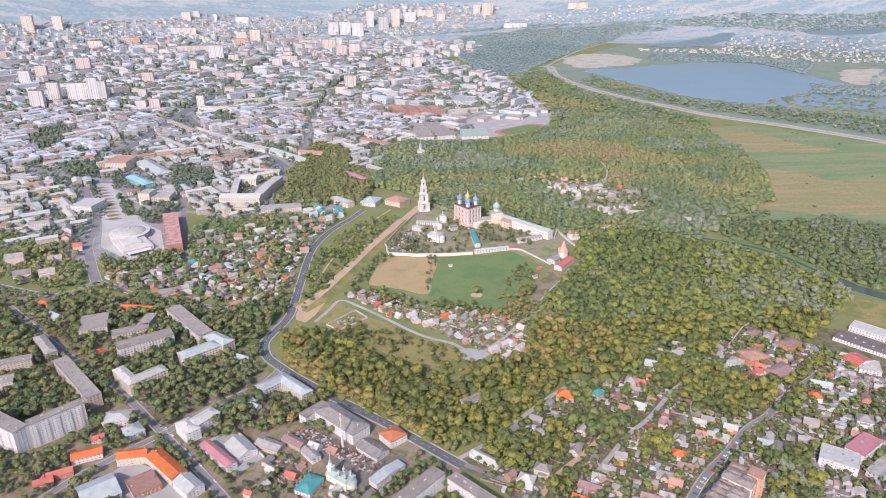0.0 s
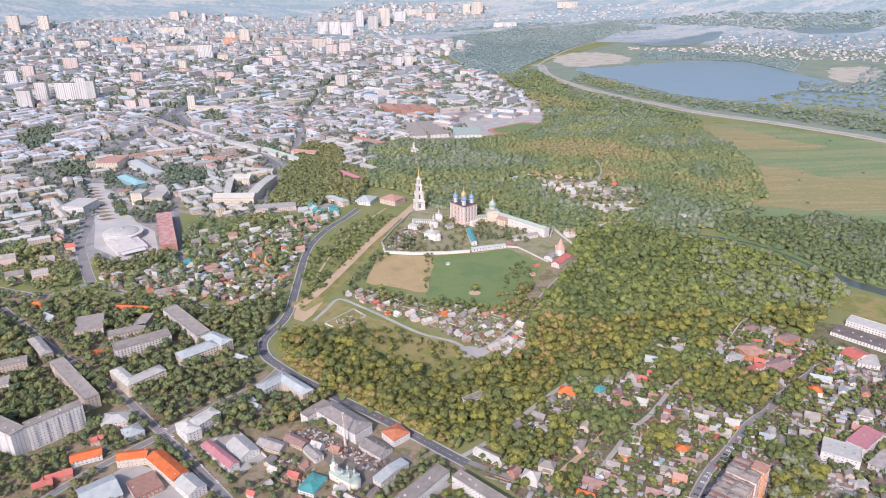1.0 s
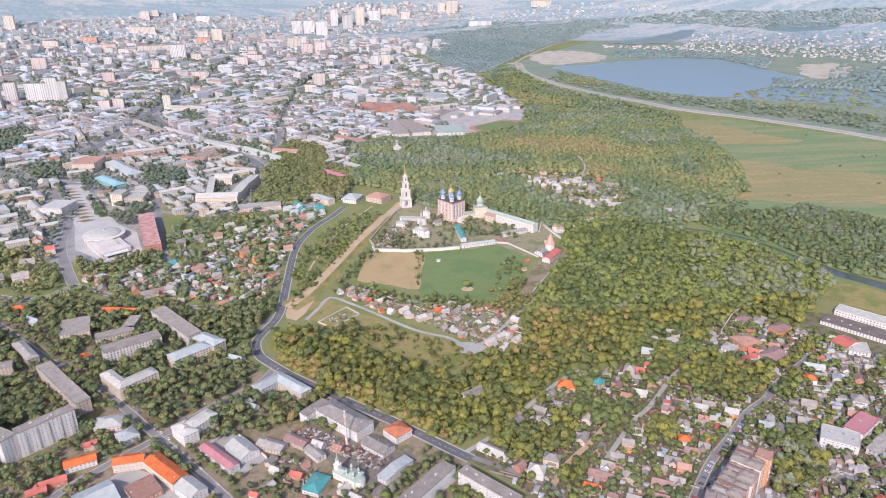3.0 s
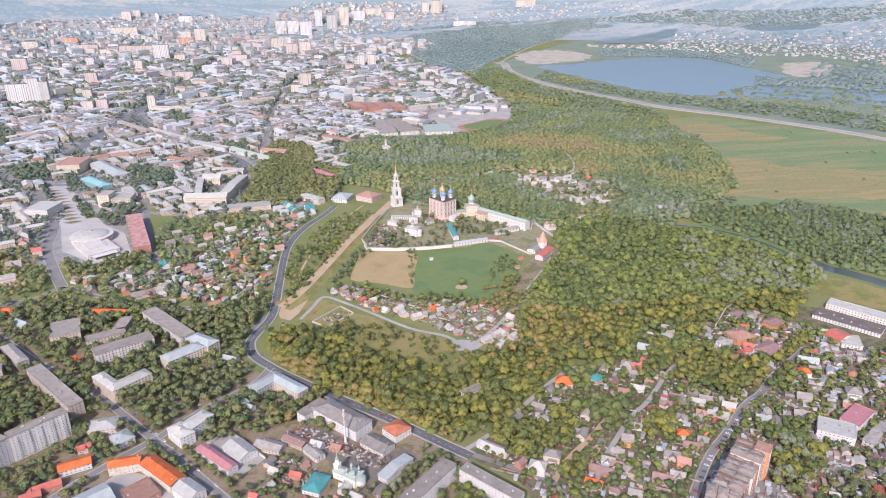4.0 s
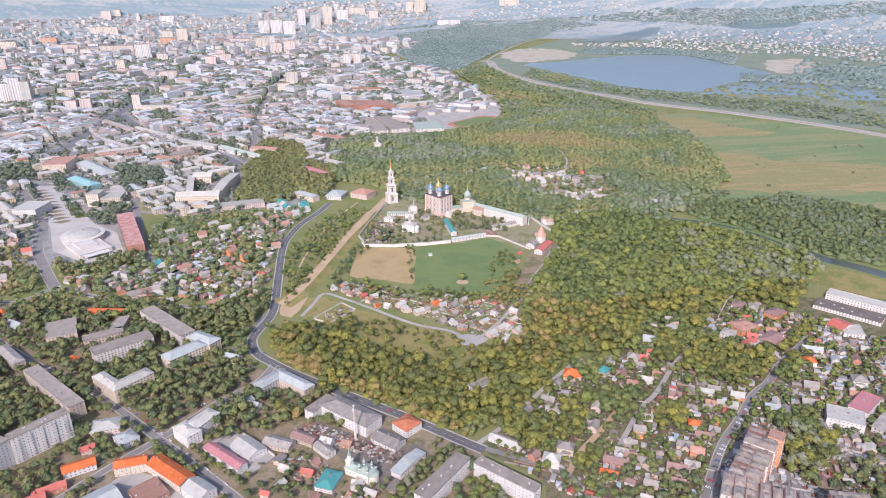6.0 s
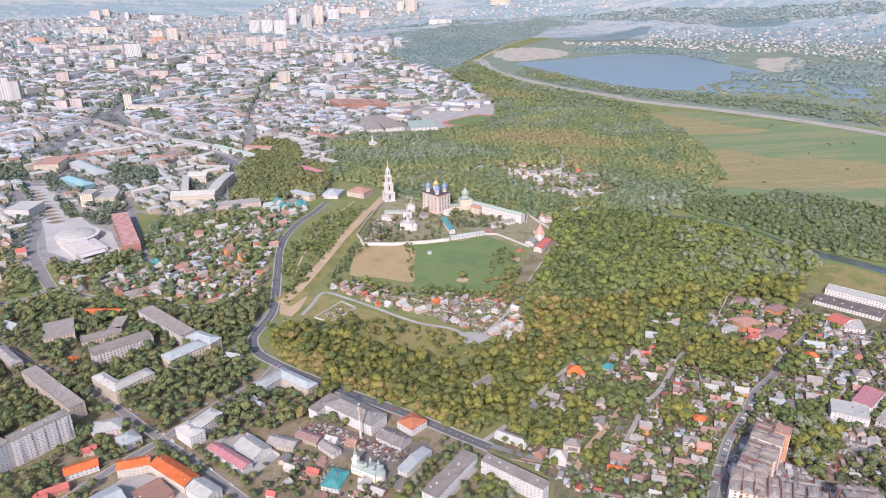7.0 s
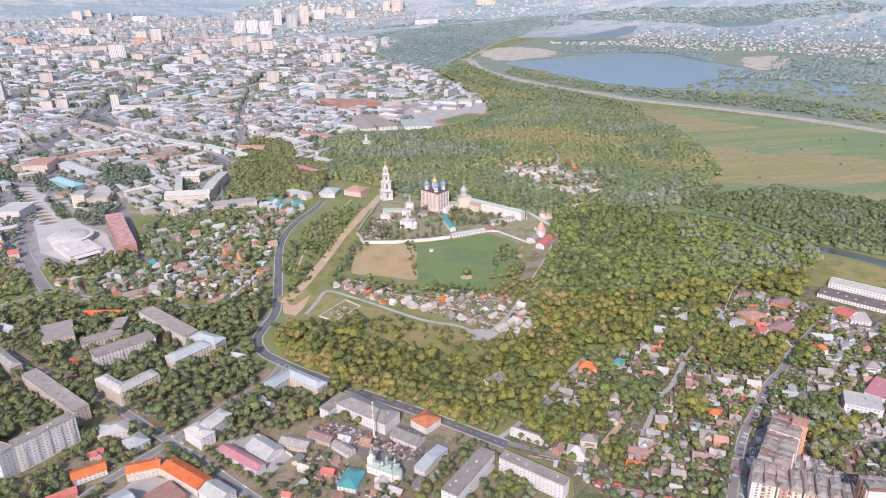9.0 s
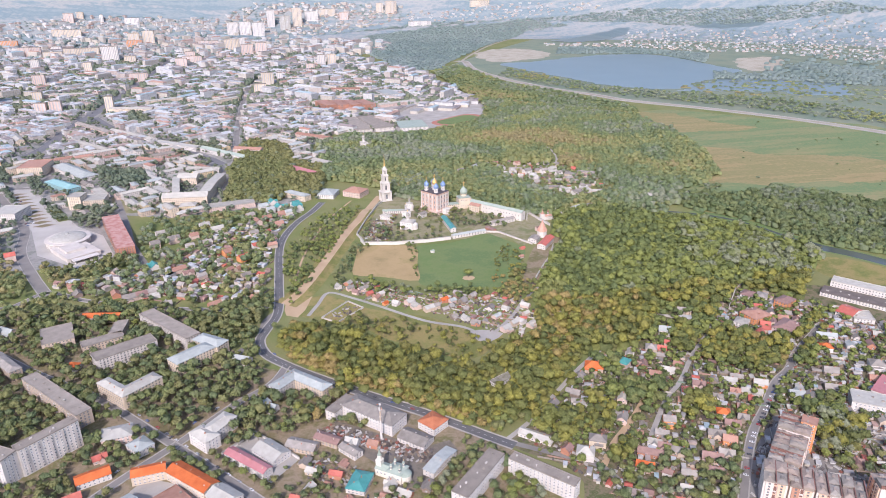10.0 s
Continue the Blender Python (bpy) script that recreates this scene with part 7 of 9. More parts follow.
stone_wall("compound_wall", [(-225, 564), (-198, 590), (-158, 544)], 2.6, 0.6, "white yard wall behind the crimson-roofed building", WHITE)
stone_wall("compound_wall", [(269.3, 739.5), (294.0, 717.6), (311.2, 708.0), (323.6, 682.3)], 2.6, 0.6, "white plastered compound wall at the edge of the wood", WHITE)
stone_wall("compound_wall", [(374.0, 730.0), (413.5, 777.2), (428.0, 786.7), (447.4, 756.0)], 2.4, 0.6, "pale brick wall round the new mansions", SAND_BRICK)

# little church among the near streets
def town_church(x, y, ang):
    """A cream church: nave, narthex, round apse, four corner cupolas and a slender belfry spire."""
    take(x, y, ang, 36, 16)
    b = thing("town_church", x, y, ang, "cream town church with a pale green roof and a slender belfry", "church")
    part("wall", Shape().box(-3, 11, -7, 7, 0, 9).box(-3.3, 11.3, -7.3, 7.3, 8.2, 8.8), CREAMWALL, b)
    part("narthex", Shape().box(-15, -3.02, -5, 5, 0, 7).box(-15.2, -3.02, -5.2, 5.2, 6.3, 6.8), CREAMWALL, b)
    part("apse", Shape().lathe([(5.6, 0), (5.6, 6.2), (5.9, 6.4), (5.9, 6.9)], 20, 11, 0), CREAMWALL, b)
    part("apse_roof", Shape().lathe([(6.0, 6.92), (5.0, 8.2), (3.0, 9.1), (0.3, 9.5)], 20, 11, 0), GREENTIN, b)
    o = Shape().hip(14, 14, 9.02, 2.4, 0.5)
    part("roof", Shape().add([(u + 4, v, z) for u, v, z in o.v], o.f), GREENTIN, b)
    o = Shape().gable(12, 10, 7.02, 2.0, 0.4)
    part("narthex_roof", Shape().add([(u - 9, v, z) for u, v, z in o.v], o.f), GREENTIN, b)
    for dx, dy in ((0, -3.6), (0, 3.6), (8, -3.6), (8, 3.6)):
        dome_on_drum(b, dx, dy, 10.2, 1.15, 3.4, GREENTIN, "small pale green cupola", CREAMWALL)
    part("belfry", Shape().box(-15.5, -10.5, -2.5, 2.5, 7.0, 13).box(-15.8, -10.2, -2.8, 2.8, 13, 13.6).prism([(-13 + 1.8 * math.cos(k * math.pi / 4), 1.8 * math.sin(k * math.pi / 4)) for k in range(8)], 13.6, 18), CREAMWALL, b)
    part("belfry_spire", Shape().lathe([(2.0, 18.0), (1.3, 19.6), (0.7, 21), (0.4, 24), (0.1, 29)], 8, -13, 0), GREENTIN, b)
    part("cross", cross(Shape(), -13, 0, 28.8, 2.0), GOLD, b, "gilded cross")
    for px, py, pz, t in window_places(14, 14, 9, 1, 4.2, 4.6):
        if abs(px) < 7.5 or px < 0:
            part("window", WINDOW, None, b, at=(px + 4, py, pz), turn=t)
    for u in (-12.5, -9, -5.5):
        for sy in (-1, 1):
            part("window", WINDOW, None, b, at=(u, sy * 5, 4.0), turn=0 if sy < 0 else math.pi)


CREAMWALL = surf("cream_limewash", (0.60, 0.55, 0.45), (0.70, 0.65, 0.55), 0.85, 0.2, 3)
town_church(-79.5, 506.0, -36)


def mast(x, y, h):
    """A pale aerial mast: tapering shaft in lengths, a ring of panels, small dishes and a whip on top."""
    take(x, y, 0, 5, 5)
    b = thing("radio_mast", x, y, 10, "pale slender aerial mast with panels behind the church", "mast")
    part("footing", Shape().box(-1.8, 1.8, -1.8, 1.8, 0, 0.8), PANEL, b)
    for i in range(5):
        r0, r1 = 1.25 - 0.15 * i, 1.25 - 0.15 * (i + 1)
        part("shaft", Shape().lathe([(r0, 0.8 + h * 0.17 * i), (r1, 0.8 + h * 0.17 * (i + 1))], 8), WHITE if i < 3 else SAND_BRICK, b)
    for z in (0.62, 0.8):
        part("platform", Shape().lathe([(0.4, h * z), (1.3, h * z + 0.3), (1.3, h * z + 0.5), (0.3, h * z + 0.5)], 10), PANEL, b)
    for k in range(3):
        c, d = math.cos(k * 2.1), math.sin(k * 2.1)
        part("aerial_panel", Shape().box(1.4 * c - 0.3, 1.4 * c + 0.3, 1.4 * d - 0.3, 1.4 * d + 0.3, h * 0.8 + 0.5, h * 0.8 + 3.0), TENT if k == 0 else WHITE, b)
    part("dish", Shape().lathe([(0.3, h * 0.95), (1.0, h * 0.96), (1.0, h * 0.985), (0.3, h * 0.99)], 10), WHITE, b)
    part("aerial", Shape().lathe([(0.3, 0.8 + h * 0.85), (0.12, h)], 6), WHITE, b)


mast(-84.0, 557.8, 39)
# circus, stadium, rampart


def circus(x, y, ang):
    """A round hall under a shallow dome, a low foyer block and its terrace reaching out to one side."""
    take(x + 18, y - 30, ang, 140, 70)
    b = thing("circus", x, y, ang, "round white circus with a shallow dome and a flat-roofed foyer", "building")
    part("foyer", Shape().box(18, 84, -34, 14, 0, 6).box(17.5, 84.5, -34.5, 14.5, 6.004, 6.6).box(30, 62, -26, 2, 6.6, 9.5), PANEL, b, "flat-roofed foyer of pale concrete")
    part("canopy", Shape().box(84.6, 96, -30, 8, 4.2, 5.0).box(94, 95, -28, -27, 0, 4.2).box(94, 95, 5, 6, 0, 4.2), WHITE, b)
    part("glass_front", Shape().box(84.52, 84.7, -30, 10, 0.6, 4.0), DULLGLASS, b)
    part("drum", Shape().lathe([(31, 0), (31, 8), (33.5, 8.3), (33.5, 9.4), (27, 10)], 40), PANEL, b)
    part("dome", Shape().lathe([(26.6, 9.8), (26.2, 11), (22, 13), (15, 14.6), (8, 15.4), (2.6, 15.7), (2.6, 17.0), (0.4, 17.4)], 40), WHITETIN, b, "white shallow dome")
    for i in range(24):
        a = 2 * math.pi * i / 24
        part("pier", Shape().box(-0.5, 0.5, -0.4, 0.4, 0, 8), WHITE, b, at=(31.5 * math.cos(a), 31.5 * math.sin(a), 0), turn=a)
        part("roof_rib", Shape().add([(26.3, -0.25, 11.0), (26.3, 0.25, 11.0), (8, 0.2, 15.45), (8, -0.2, 15.45), (26.3, -0.25, 11.35), (26.3, 0.25, 11.35), (8, 0.2, 15.7), (8, -0.2, 15.7)], [(4, 5, 6, 7), (0, 4, 7, 3), (1, 2, 6, 5)]), TIN, b, turn=a, at=(0, 0, 0)) if i % 4 == 0 else None


circus(-513, 1146, -53)
TRACKRED = surf("red_running_track", (0.36, 0.14, 0.10), (0.44, 0.19, 0.14), 0.9, 0.05, 0.5)
oval = [(math.copysign(52, math.cos(a)) + 40 * math.cos(a), 40 * math.sin(a)) for a in [2 * math.pi * i / 28 for i in range(28)]]
for nm, k, mt, z, lb in (("running_track", 1.0, TRACKRED, 0.16, "red running track of the stadium"), ("football_pitch", 0.80, FIELDGREEN, 0.24, "green football pitch inside the track")):
    patch(nm, [(288 + k * (u * 0.80 - v * 0.6), 1937 + k * (u * 0.6 + v * 0.80)) for u, v in oval], mt, z, lb, "sports ground")


def rampart(pts, h, w):
    """An earth bank along a smooth line."""
    L = smooth_line(pts, 10)
    s = Shape()
    n = len(L)
    prof = [(-w, -0.2), (-w * 0.6, h * 0.35), (-w * 0.36, h * 0.95), (w * 0.36, h), (w * 0.6, h * 0.4), (w, -0.2)]
    for i, (x, y) in enumerate(L):
        x0, y0 = L[max(i - 1, 0)]
        x1, y1 = L[min(i + 1, n - 1)]
        d = math.hypot(x1 - x0, y1 - y0)
        nx, ny = -(y1 - y0) / d, (x1 - x0) / d
        f = min(1, i / 4, (n - 1 - i) / 4)
        for u, z in prof:
            s.v.append((x + nx * u, y + ny * u, z * f + 0.12 + 0.5 * noise.noise((x * 0.05, y * 0.05, u)) * f))
    k = len(prof)
    for i in range(n - 1):
        for j in range(k - 1):
            s.f.append((i * k + j, i * k + j + 1, (i + 1) * k + j + 1, (i + 1) * k + j))
            s.m.append(0 if j != 2 else 1)
    tagged(new("rampart", s.mesh("rampart", [DRYGRASS, DIRT])), "earth rampart with a sandy crest and grassy sides", "rampart", kind="structure")


rampart([(-174.9, 855.4), (-154.2, 883.8), (-133.5, 935.1), (-110.0, 1002.5), (-83.5, 1079.9), (-54.0, 1153.4), (-37.3, 1209.7)], 4.5, 18)

# ---- the fill of the city ----
rng = np.random.default_rng(5)
# Bluish roofs and greyed walls carry the city's haze in their colours.
ROOFS = pieces("city_roofs", [(0.37, 0.375, 0.37), (0.43, 0.44, 0.445), (0.28, 0.27, 0.265), (0.45, 0.455, 0.455), (0.36, 0.235, 0.185), (0.40, 0.41, 0.42), (0.31, 0.30, 0.29), (0.47, 0.475, 0.475), (0.34, 0.27, 0.235), (0.31, 0.39, 0.41), (0.40, 0.375, 0.345), (0.25, 0.215, 0.205)])
WALLS = pieces("city_walls", [(0.455, 0.42, 0.37), (0.49, 0.48, 0.46), (0.44, 0.385, 0.34), (0.465, 0.45, 0.43), (0.46, 0.42, 0.36), (0.50, 0.495, 0.48), (0.40, 0.33, 0.29), (0.47, 0.42, 0.35)])


def building_stuff(name, P, rng, sizes, heights, label, base=None, wings=0.0, pane=0.0):
    """Many joined buildings: bars and angled wings, hipped or flat roofs, lift houses, rows of panes on their walls."""
    w, r, g = Shape(), Shape(), Shape()
    for x, y in P:
        L, W = rng.uniform(*sizes[0]), rng.uniform(*sizes[1])
        H = rng.choice(heights) * rng.uniform(0.85, 1.15)
        a = base(x, y) + rng.choice([0, math.pi / 2]) + rng.normal(0, 0.06)
        c, s = math.cos(a), math.sin(a)
        z = rise_at(x, y)

        def turn(q):
            return [(x + u * c - v * s, y + u * s + v * c, z + h) for u, v, h in q]
        bars = [(0.0, 0.0, L, W)]
        if rng.random() < wings:
            e = rng.choice([-1, 1])
            d = rng.uniform(0.8, 1.8) * W
            bars.append((e * (L - W) / 2, rng.choice([-1, 1]) * (W / 2 + d / 2 - 0.02), W * 0.96, d))
            if rng.random() < 0.35:
                bars.append((-e * (L - W) / 2, bars[1][1], W * 0.96, d))
        hipped = rng.random() < 0.55
        for bx, by, l, b in bars:
            one = Shape().box(bx - l / 2, bx + l / 2, by - b / 2, by + b / 2, -4 if z else 0, H)
            w.add(turn(one.v), one.f)
            one = Shape()
            if hipped:
                one.hip(l, b, H, min(l, b) * 0.25, 0.5)
                one.v = [(u + bx, v + by, h) for u, v, h in one.v]
            else:
                one.box(bx - l / 2 - 0.3, bx + l / 2 + 0.3, by - b / 2 - 0.3, by + b / 2 + 0.3, H + 0.01, H + 0.8)
                if H > 9:
                    k = rng.uniform(-0.3, 0.3) * l
                    one.box(bx + k - 2.5, bx + k + 2.5, by - 2, by + 2, H + 0.8, H + 3.2)
            r.add(turn(one.v), one.f)
            if not pane:
                continue
            for dx, dy, length, off in ((1, 0, l, b / 2), (0, 1, b, l / 2), (-1, 0, l, b / 2), (0, -1, b, l / 2)):
                if dy * s - dx * c > 0.35:      # far side, turned away from the river
                    continue
                n = max(1, int((length - 2) / (2 * pane)))
                for i in range(n):
                    m = (i - (n - 1) / 2) * (length - 2) / n
                    for j in range(int(H // 3.1)):
                        h0, h1 = 1.3 + 3.0 * j, 2.8 + 3.0 * j
                        q = [(bx + dx * (m + e2) + dy * (off + 0.06), by + dy * (m + e2) - dx * (off + 0.06), h) for e2, h in ((-pane / 2, h0), (pane / 2, h0), (pane / 2, h1), (-pane / 2, h1))]
                        g.add(turn(q), [(0, 1, 2, 3)])
    ob = tagged(new(name, w.mesh(name, [WALLS])), label, "buildings", kind="stuff")
    tagged(part("roofs", r, ROOFS, ob), kind="stuff")
    if g.f:
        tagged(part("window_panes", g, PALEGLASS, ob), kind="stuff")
    return ob


def street_angle(x, y):
    return radians(-42) + 0.5 * noise.noise((x * 0.0008, y * 0.0008, 3.0))


P = scatter(CITY_NEAR, 38, rng)
P = P[free(P, 13, 15)]
for _p in CITY_PARKS + [WOOD_PARK, OPEN_SQUARE]:
    P = P[~inside(P, _p)]
P = P[np.argsort(np.hypot(P[:, 0], P[:, 1]))]
WCOL = [WHITE, CREAM, PANEL, CREAM, PANEL, SAND_BRICK, WHITE, YELLOW, PINK]
RCOL = [TIN, TIN, WHITETIN, RUST, WHITETIN, BITUMEN, BLUETIN, TIN, WHITETIN, BLUETIN]
RNAME = {TIN: "grey tin", SLATE: "slate", RUST: "rust-red", WHITETIN: "pale tin", BITUMEN: "dark flat", BLUETIN: "pale blue", RED: "red"}
for x, y in P[:190]:
    roof = RCOL[rng.integers(len(RCOL))]
    block(x, y, math.degrees(street_angle(x, y)) + rng.choice([0, 90]) + rng.normal(0, 4), rng.uniform(22, 58), rng.uniform(12, 18), rng.choice([6, 8, 9, 10, 12, 15]), WCOL[rng.integers(len(WCOL))], roof,
          rng.choice(["hip", "gable", "gable", "flat"]), windows="stuff", vents=0, name="city_building", group="city buildings", label="plastered town building with a %s roof" % RNAME[roof])
if len(P) > 190:
    building_stuff("city_quarter", P[190:], rng, ((26, 64), (12, 18)), [7, 9, 12, 15, 15], "plastered town buildings with tin and tile roofs", street_angle, 0.5, 1.6)
P = scatter(CITY_MID, 46, rng)
P = P[free(P, 13, 22)]
building_stuff("city_quarter", P, rng, ((26, 80), (13, 19)), [7, 8, 10, 12, 15, 15, 18, 27], "pale city buildings standing close together", street_angle, 0.4, 3.2)
P = scatter(CITY_FAR, 62, rng)
building_stuff("city_quarter", P[free(P, 10)], rng, ((24, 70), (14, 22)), [9, 12, 15, 15, 27, 27], "pale city buildings near the skyline", street_angle)
P = scatter(INDUSTRIAL, 52, rng)
P = P[free(P, 18, 6)]
building_stuff("industrial_halls", P, rng, ((34, 70), (14, 24)), [6, 8, 9], "long pale industrial halls", street_angle)
P = scatter(HILL_TOWN, 30, rng)
P = P[rng.random(len(P)) < 0.6]
building_stuff("hill_suburb", P, rng, ((14, 50), (10, 16)), [5, 8, 10, 14], "pale far suburb on the rising land", street_angle)
P = scatter(HILL_TOWN_EAST, 26, rng)
P = P[rng.random(len(P)) < 0.5]
building_stuff("hill_suburb", P, rng, ((9, 24), (8, 12)), [4, 5, 8], "far suburb of small pale houses", street_angle)
P = scatter(VILLAGE_EAST, 31, rng)
P = P[rng.random(len(P)) < 0.42]
building_stuff("village", P, rng, ((9, 18), (8, 12)), [4, 5, 7], "far village of pale-roofed houses", street_angle)
P = scatter(VILLAGE_ROW, 40, rng)
building_stuff("village", P, rng, ((12, 26), (8, 12)), [4, 6], "row of village houses by the water", street_angle)

# ---- small houses and sheds of the gardens ----
HROOF = [(SLATE, "a weathered slate roof"), (TIN, "a grey tin roof"), (SLATE, "a weathered slate roof"), (SLATE, "a weathered slate roof"), (BROWN, "a brown roof"), (RUST, "a rusty roof"), (TIN, "a grey tin roof"), (RED, "a red roof")]
HWALL = [(TIMBER, "timber"), (SAND_BRICK, "sand brick"), (PANEL, "grey plastered"), (PINK, "pink"), (TIMBER, "timber"), (BRICK, "brick")]


def fill_houses(poly, step, count, near, angle, seed, yards=False):
    g = np.random.default_rng(seed)
    P = scatter(poly, step, g)
    g.shuffle(P)
    made = 0
    for x, y in P:
        if made >= count or not yards and any(inside(np.array([(x, y)]), c)[0] for c in CLEARINGS + GARDEN_MASSES) or not free(np.array([(x, y)]), 5.5, 4)[0]:
            continue
        (r, rl), (w, wn) = HROOF[g.integers(8)], HWALL[g.integers(6)]
        if g.random() < 0.45:
            house(x, y, angle + g.choice([0, 90]) + g.normal(0, 5), g.uniform(5, 9), g.uniform(3.5, 5), g.uniform(2.2, 3), w, r, "gable", False, "small %s shed with %s" % (wn, rl), "shed", "garden sheds", 0.9)
        else:
            house(x, y, angle + g.choice([0, 90]) + g.normal(0, 5), g.uniform(8, 13), g.uniform(6, 9), g.uniform(3, 4.5), w, r, "gable", near, "%s house with %s" % (wn, rl))
        made += 1


fill_houses(GARDENS, 14, 165, True, -27, 1)
fill_houses(HOUSES_WEST, 17, 90, False, -30, 2)
fill_houses(HAMLET, 12, 24, True, -38, 3)

# larger houses and barns of the hamlet in the wood: x, y, turn, length, width, height, roof
for _x, _y, _a, _l, _w, _h, _r in ((219, 1440, 40, 34, 13, 5, SLATE), (295, 1394, -12, 24, 13, 5, SLATE), (340, 1378, -8, 18, 13, 5, SLATE), (314, 1345, 5, 17, 11, 6, TIN),
                                   (362, 1359, 6, 21, 11, 5, TIN), (392, 1330, -45, 24, 12, 6, SLATE), (428, 1338, -28, 36, 10, 5, SLATE), (330, 1257, -20, 20, 10, 4.5, SLATE),
                                   (355, 1237, 4, 24, 10, 5, TIN), (392, 1252, -16, 22, 10, 4.5, SLATE), (402, 1216, -6, 26, 9, 4, TIN), (482, 1170, 12, 14, 10, 4.5, TIN), (383, 1290, -30, 18, 10, 4.5, SLATE)):
    house(_x, _y, _a, _l, _w, _h, SAND_BRICK, _r, "gable", False, "pale-roofed house of the hamlet in the riverside wood", rise=2.6)
fill_houses(NORTH_HAMLET, 19, 44, False, -30, 7)
fill_houses(YARD_W, 12, 14, True, -30, 6, True)

# sheds and fences past counting
P = scatter(GARDENS, 8.5, np.random.default_rng(40))
P = P[free(P, 3.2, 3.5)]
P = P[np.random.default_rng(41).random(len(P)) < 0.36]
for _p in GARDEN_MASSES:
    P = P[~inside(P, _p)]
building_stuff("garden_sheds", P, np.random.default_rng(42), ((3.5, 8), (2.8, 4.5)), [2.2, 2.6, 3.0], "crowded little sheds and lean-tos in the gardens", lambda x, y: radians(-27))
for x, y in P:
    take(x, y, -27, 6, 4)
P = scatter(HOUSES_WEST, 12, np.random.default_rng(43))
P = P[free(P, 4.0, 4)]
P = P[np.random.default_rng(44).random(len(P)) < 0.45]
building_stuff("garden_sheds", P, np.random.default_rng(45), ((5, 11), (4, 7)), [2.4, 3.0, 4.5, 6.0], "little houses and sheds in the gardens of the old quarter", lambda x, y: radians(-30), 0.4)
for x, y in P:
    take(x, y, -30, 8, 6)


def fences(name, poly, step, ang, seed, label):
    g = np.random.default_rng(seed)
    P = scatter(poly, step, g)
    P = P[free(P, 2.0, 2.0)]
    s = Shape()
    for x, y in P:
        a = radians(ang + g.choice([0, 90]) + g.normal(0, 2))
        c, q = math.cos(a), math.sin(a)
        h = g.uniform(5, 12)
        ring = [(-h, -0.09), (h, -0.09), (h, 0.09), (-h, 0.09)]
        s.prism([(x + u * c - v * q, y + u * q + v * c) for u, v in ring], 0, g.uniform(1.3, 2.0))
    return tagged(new(name, s.mesh(name, [FENCES])), label, "fence", kind="stuff")


FENCES = pieces("fence_boards", [(0.30, 0.26, 0.22), (0.42, 0.39, 0.35), (0.22, 0.17, 0.13), (0.20, 0.26, 0.20), (0.34, 0.22, 0.17)])
fences("garden_fences", GARDENS, 13, -27, 50, "board and tin fences between garden plots")
fences("garden_fences", HOUSES_WEST, 18, -30, 51, "board fences of the old quarter")
fences("garden_fences", HAMLET, 13, -38, 52, "board fences of the hamlet")

# ---- trees ----
ICO = bmesh.new()
bmesh.ops.create_icosphere(ICO, subdivisions=1, radius=1.0)
ICO_V = np.array([v.co[:] for v in ICO.verts])
ICO_F = np.array([[v.index for v in f.verts] for f in ICO.faces])
ICO.free()
OCT_V = np.array([(1, 0, -0.5), (0, 1, -0.5), (-1, 0, -0.5), (0, -1, -0.5), (0.55, 0.55, 0.55), (-0.55, 0.55, 0.6), (-0.55, -0.55, 0.55), (0.55, -0.55, 0.5)], float)
OCT_F = np.array([(0, 1, 4), (1, 5, 4), (1, 2, 5), (2, 6, 5), (2, 3, 6), (3, 7, 6), (3, 0, 7), (0, 4, 7), (4, 5, 6), (4, 6, 7)])


def quick_mesh(name, V, F, mat, tone=None):
    me = bpy.data.meshes.new(name)
    me.vertices.add(len(V))
    me.vertices.foreach_set("co", V.astype(np.float32).ravel())
    me.loops.add(F.size)
    me.loops.foreach_set("vertex_index", F.astype(np.int32).ravel())
    me.polygons.add(len(F))
    me.polygons.foreach_set("loop_start", np.arange(len(F), dtype=np.int32) * 3)
    me.materials.append(mat)
    if tone is not None:
        at = me.attributes.new("tone", "FLOAT", "POINT")
        at.data.foreach_set("value", tone.astype(np.float32))
    if mat is not BARK:
        me.polygons.foreach_set("use_smooth", np.ones(len(F), bool))
    me.update(calc_edges=True)
    return me


def tones(P, rng, scale=0.006, spread=0.10, band=0.7):
    """The kind of each tree: patches of one kind with strays between them."""
    t = np.array([0.5 + 0.75 * noise.noise((x * scale, y * scale * band, 2.5)) + 0.22 * noise.noise((x * scale * 5, y * scale * 5, 8.5)) for x, y in P])
    return np.clip(t + rng.normal(0, spread, len(P)), 0, 1)


